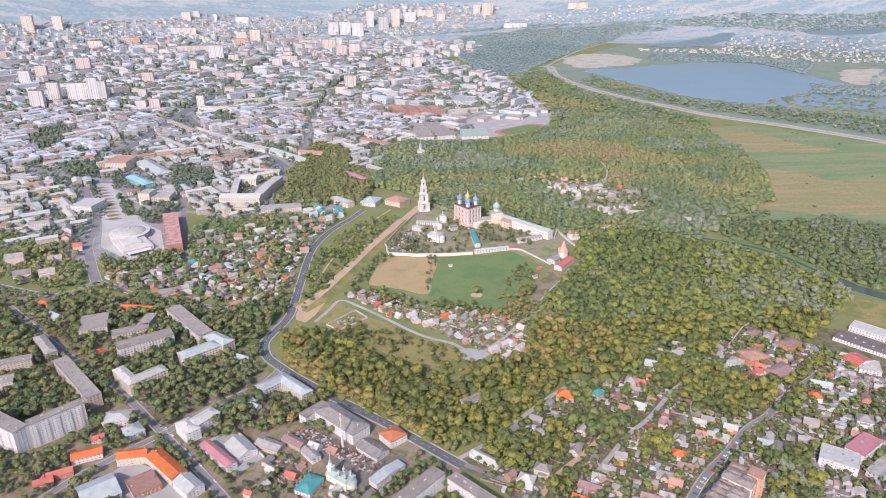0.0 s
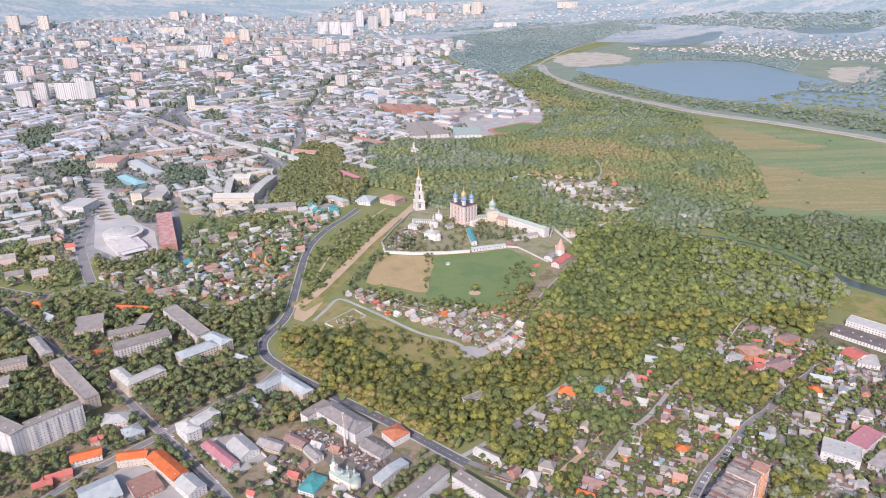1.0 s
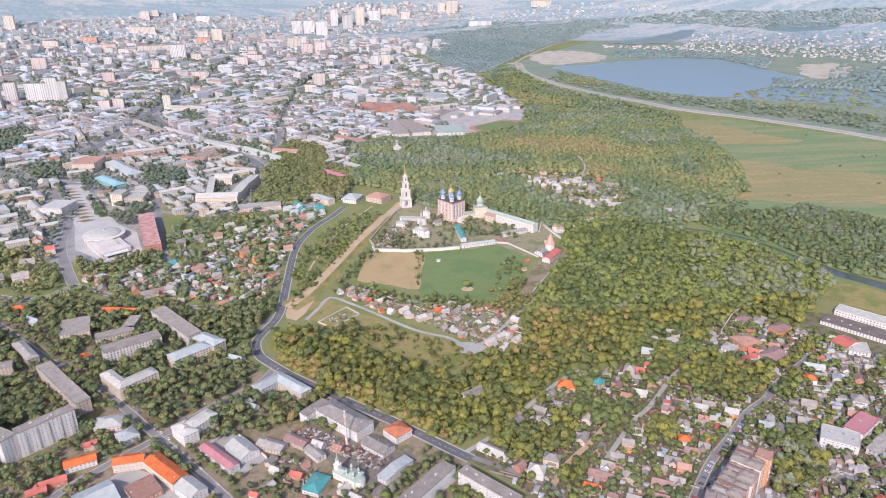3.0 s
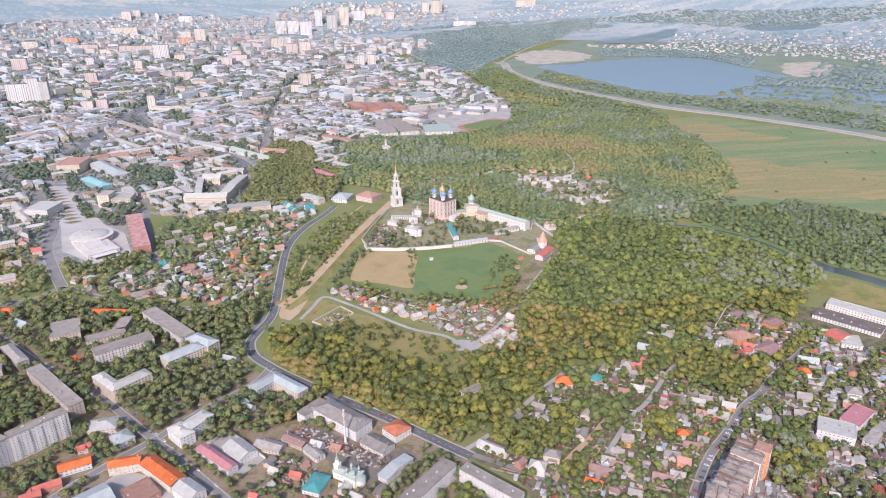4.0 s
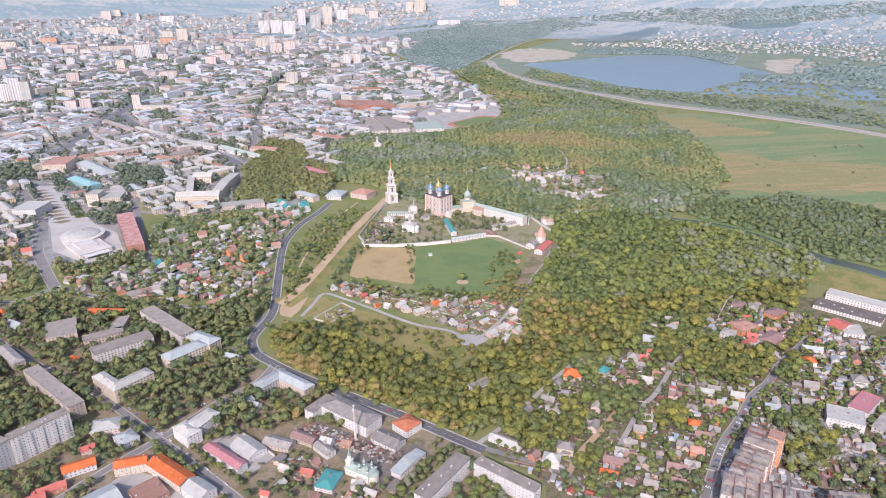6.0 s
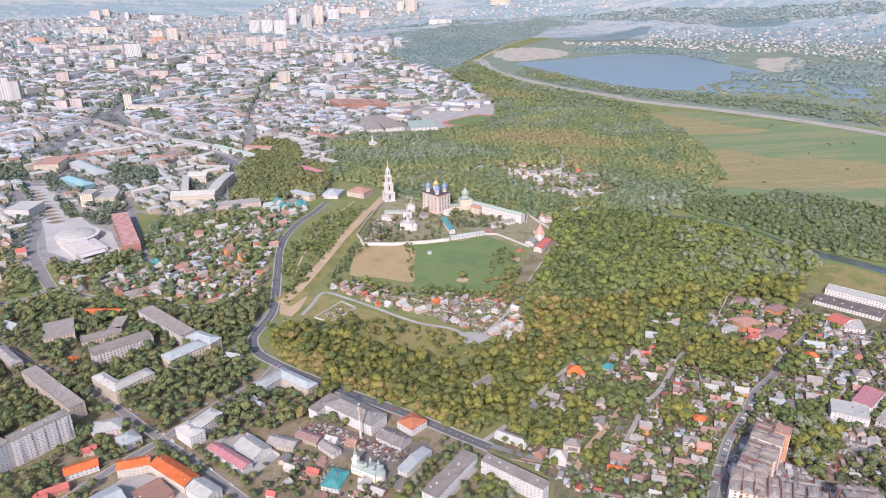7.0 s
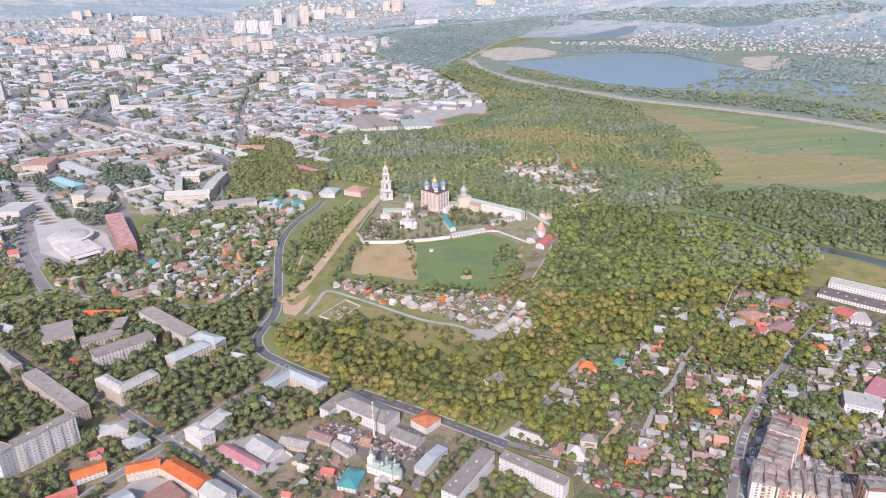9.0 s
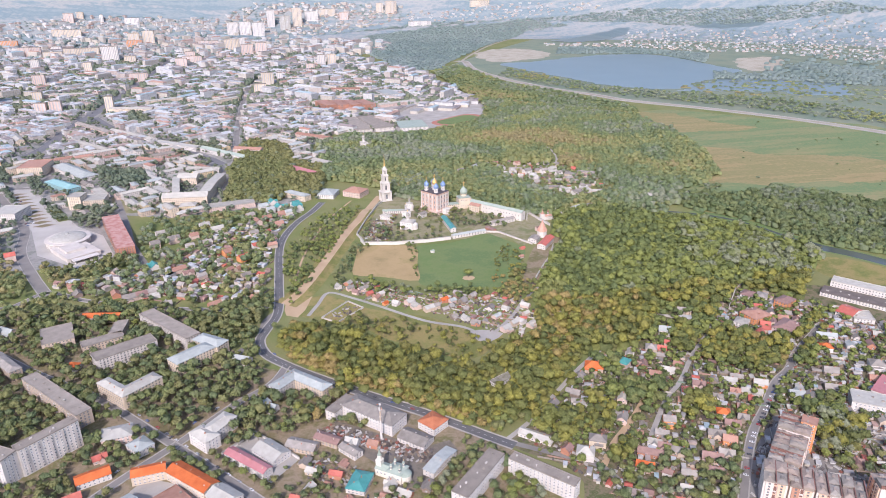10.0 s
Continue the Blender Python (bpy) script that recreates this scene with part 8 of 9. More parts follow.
def crowns(P, size, height, k, rng, low=0.35):
    """Vertices and triangles of crowns: an uneven lobed body set all over with leaf sprays; far ones are single rough bodies."""
    n = len(P)
    R = size / 2
    z0 = np.array([rise_at(x, y) for x, y in P])
    C = np.stack([P[:, 0], P[:, 1], z0 + height * (1 + low) / 2], 1)
    if k == 1:
        C[:, 2] = z0 + height * 0.45
        low = 0.0
        sq = np.ones((n, 1, 3))
        sq[:, :, 2] = (height * (1 - low) / size)[:, None]
        V = OCT_V[None] * (1 + rng.uniform(-0.3, 0.3, (n, 8, 1))) * sq * (1.1 * R)[:, None, None] + C[:, None, :]
        F = OCT_F[None] + (np.arange(n) * 8)[:, None, None]
        return V.reshape(-1, 3), F.reshape(-1, 3)
    q = 8 * k if k > 2 else 10
    BV, BF = ICO_V, ICO_F
    nb = len(BV)
    axes = np.stack([R, R, height * (1 - low) / 2], 1)[:, None, :]
    lobes = rng.normal(size=(n, 9, 3))
    lobes[..., 2] = np.abs(lobes[..., 2]) * 0.8
    lobes /= np.linalg.norm(lobes, axis=2, keepdims=True)

    def bulge(d):
        m = np.max(d @ lobes.transpose(0, 2, 1), axis=2)
        return (0.56 + 0.56 * np.clip(m, 0, 1) ** 5)[..., None]
    core = np.broadcast_to(BV, (n, nb, 3))
    VC = C[:, None] + core * axes * bulge(core) * rng.uniform(0.88, 1.1, (n, nb, 1))
    d = rng.normal(size=(n, q, 3))
    d /= np.linalg.norm(d, axis=2, keepdims=True)
    d[..., 2] = np.where(d[..., 2] < -0.35, -d[..., 2], d[..., 2])
    pos = C[:, None] + d * axes * bulge(d) * rng.uniform(0.88, 1.08, (n, q, 1))
    nor = d + 0.40 * rng.normal(size=(n, q, 3))
    nor /= np.linalg.norm(nor, axis=2, keepdims=True)
    t1 = np.cross(nor, rng.normal(size=(n, q, 3)))
    t1 /= np.linalg.norm(t1, axis=2, keepdims=True)
    t2 = np.cross(nor, t1)
    a = R[:, None, None] * rng.uniform(0.15, 0.33, (n, q, 1)) * min(1.35, (56 / q) ** 0.5)
    b = a * rng.uniform(0.6, 1.0, (n, q, 1))
    bend = nor * a * 0.3
    VQ = np.stack([pos - t1 * a - bend, pos - t2 * b, pos + t1 * a - bend, pos + t2 * b], 2).reshape(n, q * 4, 3)
    V = np.concatenate([VC, VQ], 1)
    FQ = (np.array([(0, 1, 3), (1, 2, 3)])[None] + nb + 4 * np.arange(q)[:, None, None]).reshape(-1, 3)
    F = np.concatenate([BF, FQ])[None] + (np.arange(n) * (nb + 4 * q))[:, None, None]
    return V.reshape(-1, 3), F.reshape(-1, 3)


def trunks(P, height, width):
    n = len(P)
    z0 = np.array([rise_at(x, y) for x, y in P])
    V = np.zeros((n, 4, 3))
    for i in range(3):
        a = 2.1 * i
        V[:, i, 0], V[:, i, 1], V[:, i, 2] = P[:, 0] + width * math.cos(a), P[:, 1] + width * math.sin(a), z0 - 0.3
    V[:, 3, 0], V[:, 3, 1], V[:, 3, 2] = P[:, 0], P[:, 1], z0 + height * 0.7
    F = np.array([(0, 1, 3), (1, 2, 3), (2, 0, 3)])[None] + (np.arange(n) * 4)[:, None, None]
    return V.reshape(-1, 3), F.reshape(-1, 3)


def wood(name, poly, step, size, k, mat, label, seed, gap=2.0, keep=1.0, road_gap=2.0, tall=1.15, low=0.3, skip_y=0.0, clear=True, spread=0.10, patches=0.006, shift=0.0, hold=True, under=0.0, band=0.7):
    g = np.random.default_rng(seed)
    P = scatter(poly, step, g)
    if clear:
        P = P[free(P, gap, road_gap)]
    for c in CLEARINGS + WOOD_GAPS + [OPEN_SQUARE] if hold else ():
        P = P[~inside(P, c)]
    if keep < 1:
        dens = np.array([noise.noise((x * 0.015, y * 0.015, seed)) for x, y in P]) * 0.5 + g.uniform(-0.5, 0.5, len(P))
        P = P[dens < np.quantile(dens, keep)] if len(P) else P
    if skip_y:
        NEAR_TREES.append(P[P[:, 1] < skip_y])
        P = P[P[:, 1] >= skip_y]
    n = len(P)
    s = g.uniform(size[0], size[1], n)
    grow = np.array([1 + 0.35 * noise.noise((x * 0.02, y * 0.02, 5.0)) for x, y in P])
    s = s * grow
    h = s * tall * g.uniform(0.8, 1.3, n)
    V, F = crowns(P, s, h, k, g, low)
    ob = tagged(new(name, quick_mesh(name, V, F, mat, np.repeat(np.clip(tones(P, g, patches, spread, band) + shift, 0, 1), len(V) // max(1, n)))), label, "trees", kind="stuff")
    if under:
        Q = P + g.uniform(-0.5, 0.5, P.shape) * step
        V, F = crowns(Q, s * 1.1, h * under, 1, g, 0.1)
        un = new("undergrowth", quick_mesh("undergrowth", V, F, mat, np.repeat(np.clip(tones(Q, g, patches, spread, band) + shift, 0, 1), len(OCT_V))))
        un.parent = ob
        tagged(un, kind="stuff")
    if k > 2:
        V, F = trunks(P, h, 0.3)
        tr = new("trunks", quick_mesh("trunks", V, F, BARK))
        tr.parent = ob
        tagged(tr, kind="stuff")
    return ob


NEAR_TREES = []
SPLIT_Y = 790
lower = [(x, min(y, SPLIT_Y)) for x, y in WOOD_RIVER]
upper = [(x, max(y, SPLIT_Y)) for x, y in WOOD_RIVER]
wood("slope_wood", lower, 8.2, (7, 14.5), 10, LEAF_SLOPE, "dense broadleaf wood in green and yellow-green by the road", 11, skip_y=560, spread=0.2, under=0.5, road_gap=1.0)
wood("roadside_trees", [(-146, 680), (-126, 672), (-103, 640), (-108, 626), (-121, 630), (-125, 654)], 6.5, (7, 11), 10, LEAF_SLOPE, "leafy trees between the corner block and the main road", 150, spread=0.2, road_gap=0.0, gap=0.3, hold=False)
wood("courtyard_trees", [(-158, 594), (-134, 596), (-137, 612), (-159, 619)], 7, (7, 11), 10, LEAF_SLOPE, "yellow-green trees in the yard of the corner block", 151, spread=0.2, gap=0.3, hold=False)
wood("courtyard_trees", [(-193, 639), (-164, 628), (-167, 638), (-189, 646)], 6.5, (6, 9), 10, LEAF_TOWN, "trees before the corner block", 152, spread=0.2, gap=0.3, hold=False)
wood("roadside_trees", ROADSIDE, 6.6, (6, 11), 10, LEAF_SLOPE, "russet and yellow-green trees along the main road", 38, spread=0.16, shift=-0.5, road_gap=0.0)
wood("riverside_wood", upper, 8.6, (8, 15.5), 6, LEAF, "dense broadleaf wood with silvery willows", 10, spread=0.09, shift=0.14, under=0.64, road_gap=0.5)
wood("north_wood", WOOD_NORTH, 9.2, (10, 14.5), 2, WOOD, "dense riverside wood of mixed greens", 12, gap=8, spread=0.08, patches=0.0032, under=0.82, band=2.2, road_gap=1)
wood("park_wood", WOOD_PARK, 8.0, (9, 13), 4, PARKLEAF, "dense olive-green park trees", 13, under=0.75)
wood("east_wood", WOOD_EAST, 8.5, (9, 14), 5, BANKLEAF, "wood along the far river bank", 14, under=0.7, road_gap=0.5, spread=0.14)
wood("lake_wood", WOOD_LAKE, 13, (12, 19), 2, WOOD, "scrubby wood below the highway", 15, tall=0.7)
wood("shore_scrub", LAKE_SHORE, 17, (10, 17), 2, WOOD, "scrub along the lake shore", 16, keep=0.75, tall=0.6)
wood("far_wood", WOOD_FAR, 17, (16, 26), 1, FARWOOD, "far river wood with blue haze in its leaf colour", 17, tall=0.42)
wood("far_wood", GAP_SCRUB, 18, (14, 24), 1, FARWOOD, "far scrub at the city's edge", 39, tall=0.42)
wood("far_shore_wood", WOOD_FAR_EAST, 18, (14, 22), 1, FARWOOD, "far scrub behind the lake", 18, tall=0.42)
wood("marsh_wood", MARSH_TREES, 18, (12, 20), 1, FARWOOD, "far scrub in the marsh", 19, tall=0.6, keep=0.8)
wood("town_trees", TOWN_TREES, 7.6, (6, 12), 6, LEAF_TOWN, "leafy trees in the yards between apartment blocks", 22, gap=2.2, keep=0.8, spread=0.16, road_gap=0.5, skip_y=590)
wood("garden_trees_west", WEST_TREES, 8.8, (6, 11), 4, WOOD, "leafy trees and gardens of the old quarter", 23, gap=1.2, keep=0.62, spread=0.15)
wood("garden_trees", GARDENS, 6.8, (4, 8.5), 6, LEAF_GARDEN, "fruit trees and bushes between small houses", 24, gap=0.8, keep=0.78, road_gap=0.5, skip_y=480)
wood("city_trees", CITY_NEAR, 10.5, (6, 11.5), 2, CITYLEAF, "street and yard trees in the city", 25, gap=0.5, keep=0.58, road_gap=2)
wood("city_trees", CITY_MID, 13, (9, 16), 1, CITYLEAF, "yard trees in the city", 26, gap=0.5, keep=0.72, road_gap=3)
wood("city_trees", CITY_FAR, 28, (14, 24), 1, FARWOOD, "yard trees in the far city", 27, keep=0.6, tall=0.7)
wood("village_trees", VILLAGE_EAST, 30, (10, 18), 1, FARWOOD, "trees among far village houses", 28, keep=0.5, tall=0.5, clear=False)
wood("rampart_trees", RAMPART_TREES, 8, (4, 9), 5, LEAF, "trees and bushes on the rampart slope", 29, keep=0.6, road_gap=1)
wood("rampart_trees", RAMPART_TREES_EAST, 8, (4, 8), 5, LEAF_TOWN, "trees beside the kremlin moat", 30, keep=0.65)
wood("hamlet_trees", HAMLET_TREES, 7, (4, 9), 6, LEAF, "garden trees behind the hamlet", 31, keep=0.7, gap=1.0)
wood("kremlin_trees", KREMLIN_TREES, 9, (5, 9), 5, LEAF_TOWN, "trees inside the kremlin", 32, keep=0.42, gap=1.5)
wood("slope_bushes", SLOPE_BUSHES, 7.0, (3, 9.5), 6, LEAF_SLOPE, "bushes on the grassy slope", 33, keep=0.48, spread=0.25)

wood("reed_islands", MARSH_REEDS, 20, (9, 20), 1, WOOD, "reed and willow islands in the marsh", 34, keep=0.45, tall=0.22, clear=False)
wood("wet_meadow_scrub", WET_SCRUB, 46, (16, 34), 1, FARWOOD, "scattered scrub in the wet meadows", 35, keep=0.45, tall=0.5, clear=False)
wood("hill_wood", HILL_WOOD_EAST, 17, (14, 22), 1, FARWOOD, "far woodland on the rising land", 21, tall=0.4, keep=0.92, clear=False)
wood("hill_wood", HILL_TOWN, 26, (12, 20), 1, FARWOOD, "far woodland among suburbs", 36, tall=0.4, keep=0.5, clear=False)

wood("yard_bushes", YARD_W, 8, (3.5, 7.5), 9, LEAF_TOWN, "bushes and small trees in the works yards", 37, keep=0.5, gap=1.5, clear=True, hold=False)

wood("courtyard_trees", COMPLEX_TREES, 6.5, (6, 11), 9, LEAF, "bright green trees behind the apartment complex", 40, keep=0.9, gap=1.5, hold=False, road_gap=0.5)

for _k, _p in enumerate(CITY_PARKS):
    wood("city_park_trees", _p, 9.0, (8, 14), 2, CITYLEAF, "dark clumps of park trees in the city", 90 + _k, gap=1.0, road_gap=0.5)
for _k, _p in enumerate(SQUARE_TREES):
    wood("square_trees", _p, 8.0, (6, 11), 4, CITYLEAF if _k != 4 else LEAF_TOWN, "leafy trees round the square and the circus", 60 + _k, keep=0.85, gap=1.0, road_gap=0.5, hold=False)
for _k, _p in enumerate(GARDEN_MASSES):
    wood("garden_clumps", _p, 7.5, (7.5, 13), 9, LEAF_SLOPE if _k % 3 else LEAF_GARDEN, "large leafy trees in a clump between the gardens", 120 + _k, gap=0.3, road_gap=0.3, spread=0.2, hold=False)
for _k, _p in enumerate(WOOD_GAPS[1:3]):
    wood("hamlet_garden_trees", _p, 10, (5, 9), 3, WOOD, "small garden trees of the hamlet in the wood", 140 + _k, keep=0.6, gap=1.0, hold=False)
wood("compound_trees", [(280.7, 757.8), (333.7, 754.7), (361.1, 709.4), (324.3, 673.8), (285.0, 661.8), (217.8, 632.1), (221.6, 681.8)], 6.8, (5, 10), 8, LEAF, "garden trees round the walled houses", 73, gap=0.8, keep=0.75, road_gap=0.5)
wood("field_bushes", [(8, 1036), (20, 1035), (14, 932), (9, 894), (1, 904)], 6, (3, 6), 5, LEAF, "low bushes between the two fields", 74, keep=0.4, gap=0.5)
wood("field_bushes", [(135, 967), (164, 987), (167, 924), (144, 852), (115, 845), (102, 863)], 6.5, (3, 6.5), 5, LEAF_SLOPE, "bushes at the corner of the green field", 75, keep=0.45, gap=0.5, shift=-0.15)
wood("field_bushes", [(-87, 1040), (10, 1045), (75, 1046), (74, 1032), (9, 1028), (-82, 1022)], 6.5, (3, 6.5), 5, LEAF_TOWN, "bushes at the foot of the kremlin wall", 76, keep=0.4, gap=0.5)
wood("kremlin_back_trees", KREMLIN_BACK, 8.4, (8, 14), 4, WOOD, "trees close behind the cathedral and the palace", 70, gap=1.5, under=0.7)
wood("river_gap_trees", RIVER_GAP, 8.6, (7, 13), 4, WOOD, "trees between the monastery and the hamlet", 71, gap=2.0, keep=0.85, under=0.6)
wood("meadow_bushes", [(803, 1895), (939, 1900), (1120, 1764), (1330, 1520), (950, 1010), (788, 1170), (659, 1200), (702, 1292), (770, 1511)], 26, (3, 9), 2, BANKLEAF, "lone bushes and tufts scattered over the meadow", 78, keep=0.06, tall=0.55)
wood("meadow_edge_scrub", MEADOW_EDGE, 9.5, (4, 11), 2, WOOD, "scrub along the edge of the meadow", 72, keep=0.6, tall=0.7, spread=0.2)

# single trees that stand nearest
TREES = []
for i in range(6):
    g = np.random.default_rng(100 + i)
    V, F = crowns(np.array([(0.0, 0.0)]), np.array([8.0]), np.array([9.0 + i * 0.4]), 30, g, 0.28)
    t = thing("tree", 0, 0, 0, "leafy broadleaf tree with a rounded uneven crown", "tree", "yard trees")
    part("trunk", Shape().lathe([(0.35, -0.3), (0.24, 1.5), (0.18, 4.0), (0.05, 6.0)], 6).lathe([(0.12, 2.5), (0.04, 5.0)], 4, 0.9, 0.4).lathe([(0.12, 2.5), (0.04, 5.0)], 4, -0.8, -0.5), BARK, t)
    part("crown", quick_mesh("crown", V, F, LEAF if i % 2 else LEAF_TOWN, np.full(len(V), (i + 0.5) / 6)), None, t)
    TREES.append(t)
NP = np.concatenate(NEAR_TREES)
NP = NP[np.argsort(np.hypot(NP[:, 0] + 60, NP[:, 1]))]
g = np.random.default_rng(9)
for i, (x, y) in enumerate(NP[:250]):
    m = pose(x, y, 0, 0, 0, g.uniform(0, 360)) @ Matrix.Diagonal((*[g.uniform(0.75, 1.25)] * 2, g.uniform(0.75, 1.15), 1))
    if i < 6:
        TREES[i].matrix_basis = m
    else:
        copy_thing(TREES[i % 6], m)
REST = NP[250:]
if len(REST):
    s = g.uniform(6, 10, len(REST))
    V, F = crowns(REST, s, s * 1.15, 8, g, 0.3)
    ob = tagged(new("yard_trees", quick_mesh("yard_trees", V, F, LEAF_TOWN, np.repeat(tones(REST, g, 0.02, 0.2), len(V) // len(REST)))), "leafy trees between the nearer houses", "trees", kind="stuff")
    V, F = trunks(REST, s, 0.3)
    tr = new("trunks", quick_mesh("trunks", V, F, BARK))
    tr.parent = ob
    tagged(tr, kind="stuff")

# ---- vehicles and small things ----
CARPAINT = [surf(n, a, tuple(min(1, c * 1.15) for c in a), 0.35, 0.5, 4) for n, a in (("white_car_paint", (0.62, 0.62, 0.62)), ("dark_car_paint", (0.04, 0.04, 0.05)), ("silver_car_paint", (0.35, 0.36, 0.37)), ("red_car_paint", (0.35, 0.04, 0.04)), ("blue_car_paint", (0.06, 0.10, 0.24)))]
CARNAME = ["white", "black", "silver", "red", "blue"]
TYRE = surf("tyre_rubber", (0.03, 0.03, 0.03), (0.05, 0.05, 0.05), 0.9)


def body_shape():
    """Side outline of a car, drawn out to its width, with tucked-in cabin."""
    s = Shape()
    low = [(-2.15, 0.35), (2.15, 0.35), (2.2, 0.7), (1.1, 0.92), (-1.9, 0.95), (-2.2, 0.75)]
    n = len(low)
    s.add([(x, -0.88, z) for x, z in low] + [(x, 0.88, z) for x, z in low], [tuple(range(n)), tuple(range(2 * n - 1, n - 1, -1))] + [(i, i + n, (i + 1) % n + n, (i + 1) % n) for i in range(n)])
    s.prism([(-1.1, -0.62), (0.35, -0.62), (0.35, 0.62), (-1.1, 0.62)], 1.42, 1.47)
    return s


def cabin_shape():
    low = [(-1.75, -0.8, 0.95), (0.95, -0.8, 0.92), (0.95, 0.8, 0.92), (-1.75, 0.8, 0.95)]
    top = [(-1.15, -0.64, 1.42), (0.38, -0.64, 1.42), (0.38, 0.64, 1.42), (-1.15, 0.64, 1.42)]
    return Shape().add(low + top, [(0, 1, 5, 4), (1, 2, 6, 5), (2, 3, 7, 6), (3, 0, 4, 7), (4, 5, 6, 7)])


WHEEL = Shape()
for _i in range(10):
    _a = 2 * math.pi * _i / 10
    WHEEL.v += [(0.33 * math.cos(_a), -0.1, 0.33 * math.sin(_a)), (0.33 * math.cos(_a), 0.1, 0.33 * math.sin(_a))]
WHEEL.f = [(2 * i, 2 * ((i + 1) % 10), 2 * ((i + 1) % 10) + 1, 2 * i + 1) for i in range(10)] + [tuple(range(0, 20, 2)), tuple(range(19, 0, -2))]
WHEEL.m = [0] * 12
WHEEL = WHEEL.mesh("wheel", [TYRE])
CAB = cabin_shape().mesh("cabin", [GLASS])


def car(x, y, ang, kind):
    c = thing("car", x, y, ang, CARNAME[kind] + " saloon car standing on the street", "car", "parked cars", 0.12)
    part("body", CARBODY[kind], None, c)
    part("cabin", CAB, None, c, "dark glazed cabin")
    for wx in (-1.3, 1.3):
        for wy in (-0.8, 0.8):
            part("wheel", WHEEL, None, c, at=(wx, wy, 0.33))


CARBODY = [body_shape().mesh("body", [m]) for m in CARPAINT]
g = random.Random(77)


def park(a, b, n, off, across=False):
    """n cars along the line from a to b, parallel or nose-in."""
    d = math.degrees(math.atan2(b[1] - a[1], b[0] - a[0]))
    for i in range(n):
        f = (i + 0.5) / n + g.uniform(-0.01, 0.01)
        if g.random() < 0.12:
            continue
        car(a[0] + (b[0] - a[0]) * f - math.sin(radians(d)) * off, a[1] + (b[1] - a[1]) * f + math.cos(radians(d)) * off, d + (90 if across else 0) + g.choice([0, 180]) + g.uniform(-3, 3), g.choice([0, 0, 1, 1, 2, 2, 3, 4]))


park((243.0, 492.7), (309.8, 556.6), 13, -5.0, True)
park((205.7, 446.7), (243.0, 492.7), 6, -5.0, True)
park((309.8, 556.6), (364.7, 600.2), 3, -1.7)
park((-198.2, 744.7), (-148.5, 687.3), 2, 1.8)
park((-110.6, 645.4), (-41.6, 589.2), 4, 1.8)
park((-318.1, 645.4), (-244.1, 561.8), 7, 3.2)
park((-244.1, 561.8), (-194.4, 505.2), 5, 3.2)
park((-187.8, 848.1), (-187.1, 945.2), 3, 1.8)
park((-342.4, 530.0), (-228.5, 649.5), 6, -2.6)

# lone tree, hut and straw bale on the green field
t = copy_thing(TREES[1], pose(74.2, 889.0, 0) @ Matrix.Diagonal((1.5, 1.5, 1.25, 1)))
patch("bare_ring", [(74.2 + 9 * math.cos(a), 886.0 + 8 * math.sin(a)) for a in [i * 0.785 for i in range(8)]], DIRT, 0.12, "bare trodden ring under the field tree")
h = thing("field_hut", 41.6, 987.7, 10, "small pale wooden hut on the field", "hut")
part("wall", Shape().box(-2.6, 2.6, -2, 2, 0, 3.2).gable_ends(5.2, 4, 3.2, 1.2), WHITE, h)
part("roof", Shape().gable(5.2, 4, 3.2, 1.2, 0.4), GREENTIN, h)
m = thing("canvas_shelter", 145.2, 969.1, 30, "small white canvas shelter on the field", "tent")
part("canvas", Shape().hip(6, 4, 1.8, 1.4, 0.1), WHITE, m)
for _x in (-2.8, 2.8):
    for _y in (-1.8, 1.8):
        part("post", Shape().box(_x - 0.08, _x + 0.08, _y - 0.08, _y + 0.08, 0, 1.8), TIMBER, m)

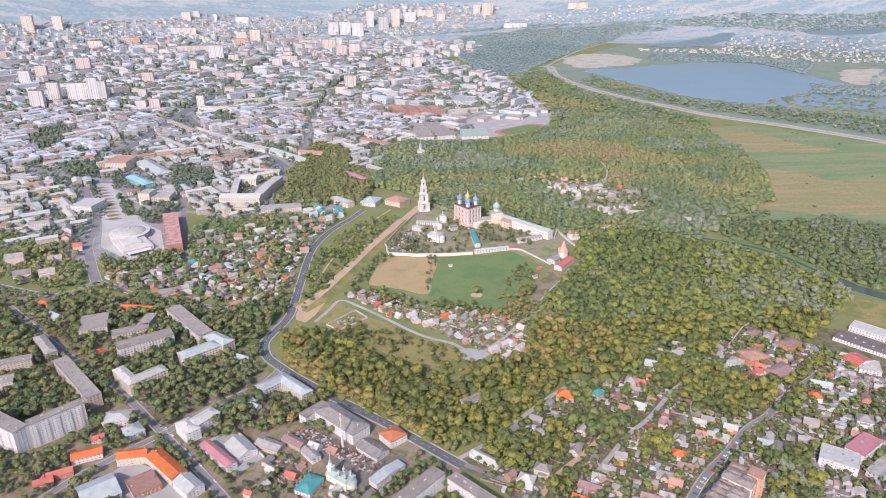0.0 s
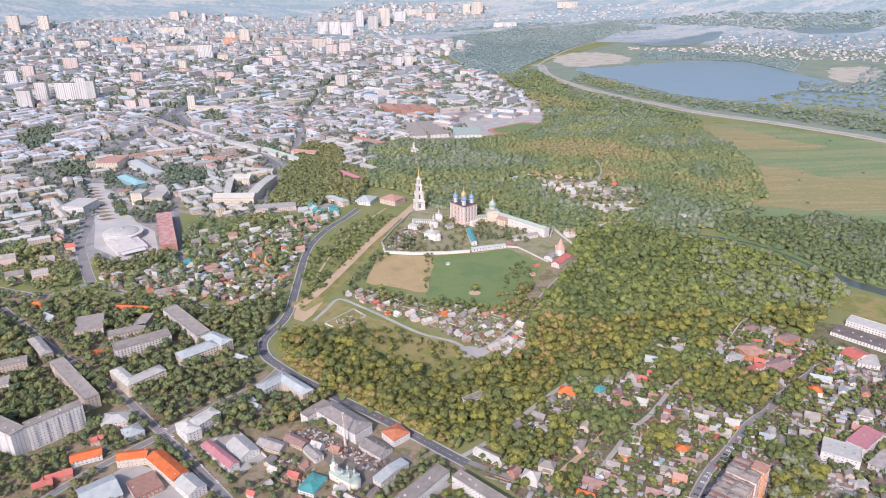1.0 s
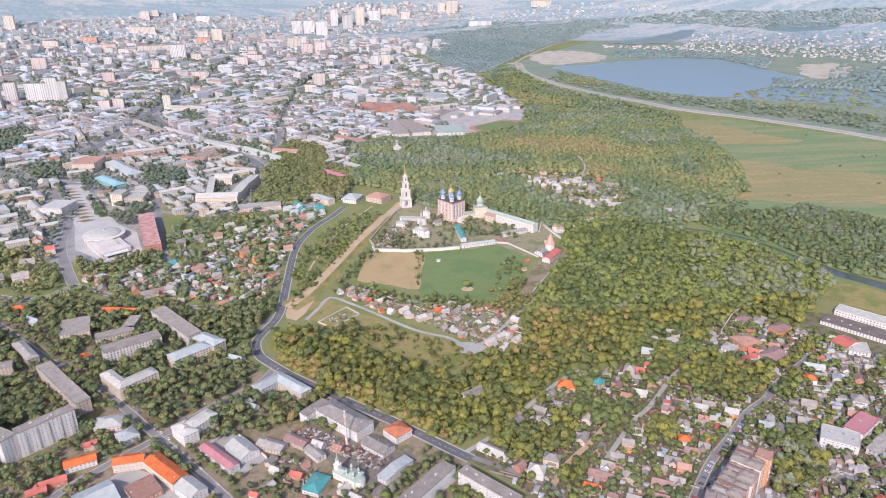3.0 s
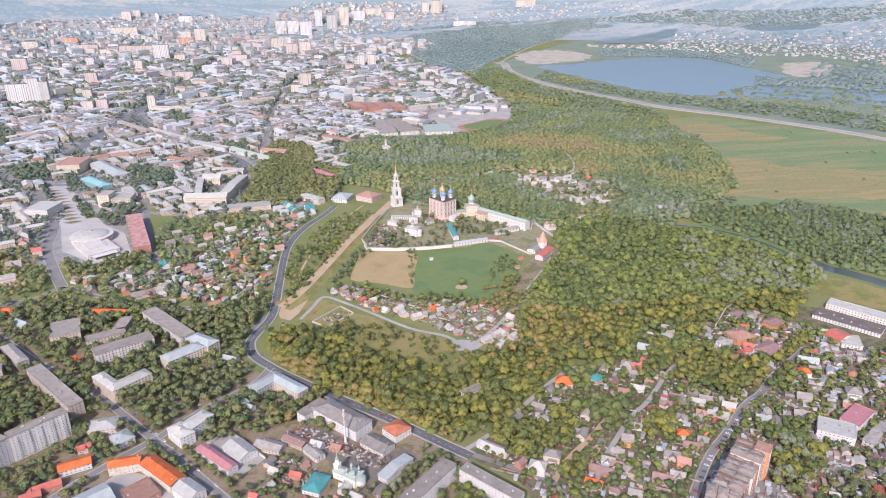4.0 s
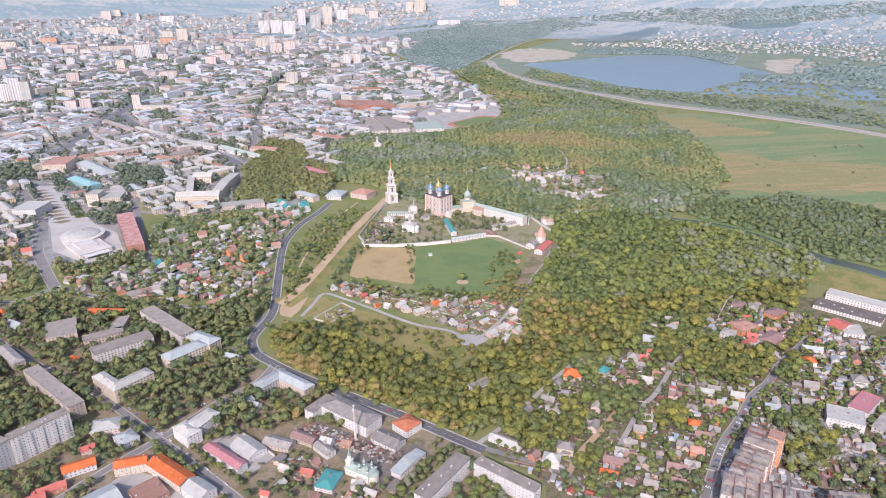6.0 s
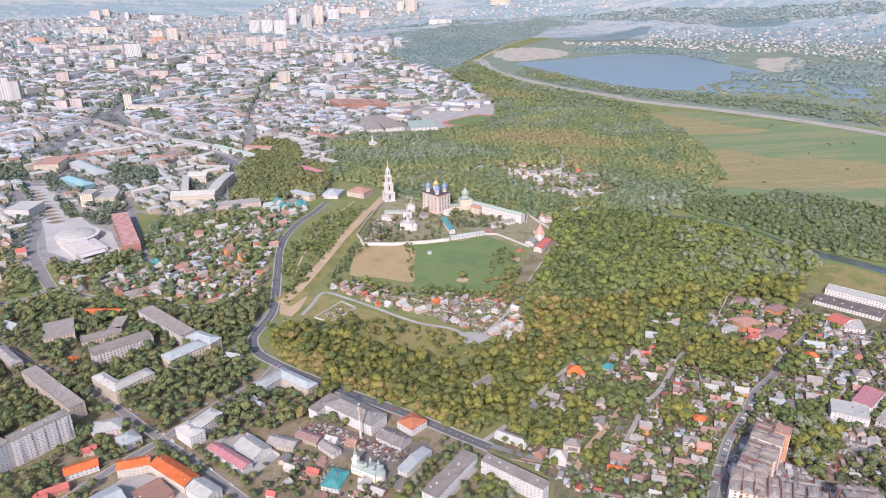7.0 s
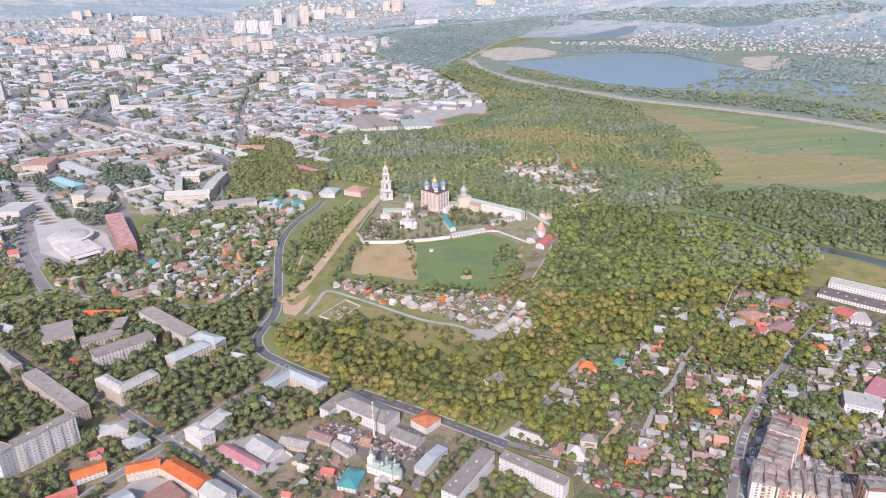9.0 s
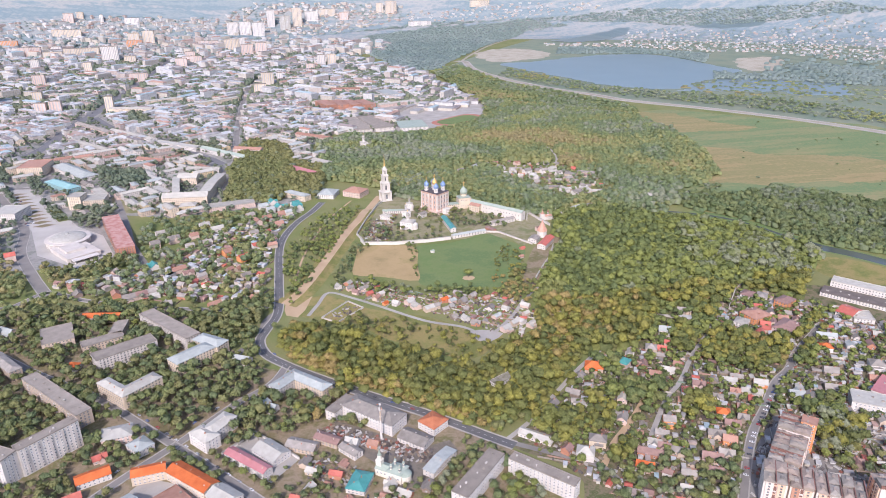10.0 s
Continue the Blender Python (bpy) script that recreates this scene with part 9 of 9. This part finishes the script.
# cars past counting on the paved square
s = Shape()
P = scatter(SQUARE, 6.5, np.random.default_rng(70))
for x, y in P:
    if g.random() < 0.55:
        c, q = math.cos(0.9), math.sin(0.9)
        for (a0, a1, z0, z1) in ((-2.1, 2.1, 0.2, 0.95), (-1.4, 0.8, 0.96, 1.45)):
            s.prism([(x + u * c - v * q, y + u * q + v * c) for u, v in ((a0, -0.85), (a1, -0.85), (a1, 0.85), (a0, 0.85))], z0 - 0.15, z1)
FAR_CARS = pieces("distant_car_paint", [(0.6, 0.6, 0.6), (0.06, 0.06, 0.07), (0.35, 0.35, 0.36), (0.3, 0.08, 0.07), (0.1, 0.14, 0.25)], 0.4)
tagged(new("parked_cars", s.mesh("parked_cars", [FAR_CARS])), "rows of small parked cars on the paved square", "cars", kind="stuff")


def clutter(name, poly, step, seed, label, mat):
    """Crates, carts, stalls and heaps lying about in a yard."""
    g = np.random.default_rng(seed)
    P = scatter(poly, step, g)
    P = P[free(P, 0.8, 0.5)]
    s = Shape()
    for x, y in P:
        if g.random() < 0.4:
            continue
        a = g.choice([0.5, 2.07]) + g.normal(0, 0.15)
        c, q = math.cos(a), math.sin(a)
        L, W, H = g.uniform(0.7, 2.6), g.uniform(0.5, 1.2), g.uniform(0.5, 2.2)
        s.prism([(x + u * c - v * q, y + u * q + v * c) for u, v in ((-L, -W), (L, -W), (L, W), (-L, W))], 0, H, taper=g.uniform(0.7, 1.0))
    return tagged(new(name, s.mesh(name, [mat])), label, "clutter", kind="stuff")


JUNK = pieces("yard_junk", [(0.20, 0.14, 0.10), (0.36, 0.33, 0.30), (0.10, 0.08, 0.07), (0.28, 0.22, 0.16), (0.26, 0.10, 0.07), (0.42, 0.40, 0.37), (0.14, 0.12, 0.11)])
clutter("yard_clutter", YARD_A, 2.4, 80, "dense clutter of stalls and stacks behind the institute", JUNK)
clutter("yard_clutter", YARD_B, 3.2, 81, "scattered stacks and carts in the works yard", JUNK)
clutter("rubble", [(-127, 806), (-95, 840), (-81, 825), (-111, 797)], 5.0, 82, "rubble and low walls in the fenced lot", JUNK)
clutter("graveyard_stones", GRAVES, 4.0, 83, "grey gravestones and small monuments", JUNK)
park((360.6, 441.4), (401.5, 457.3), 8, 2.0, True)
park((360.6, 441.4), (401.5, 457.3), 8, -4.0, True)
park((-106.0, 486.0), (-81.1, 479.5), 4, 0, True)
clutter("garden_clutter", GARDENS, 4.2, 84, "heaps, frames, stacks and beds lying about in the gardens", JUNK)
clutter("hamlet_clutter", HAMLET, 4.5, 85, "stacks and frames in the hamlet yards", JUNK)
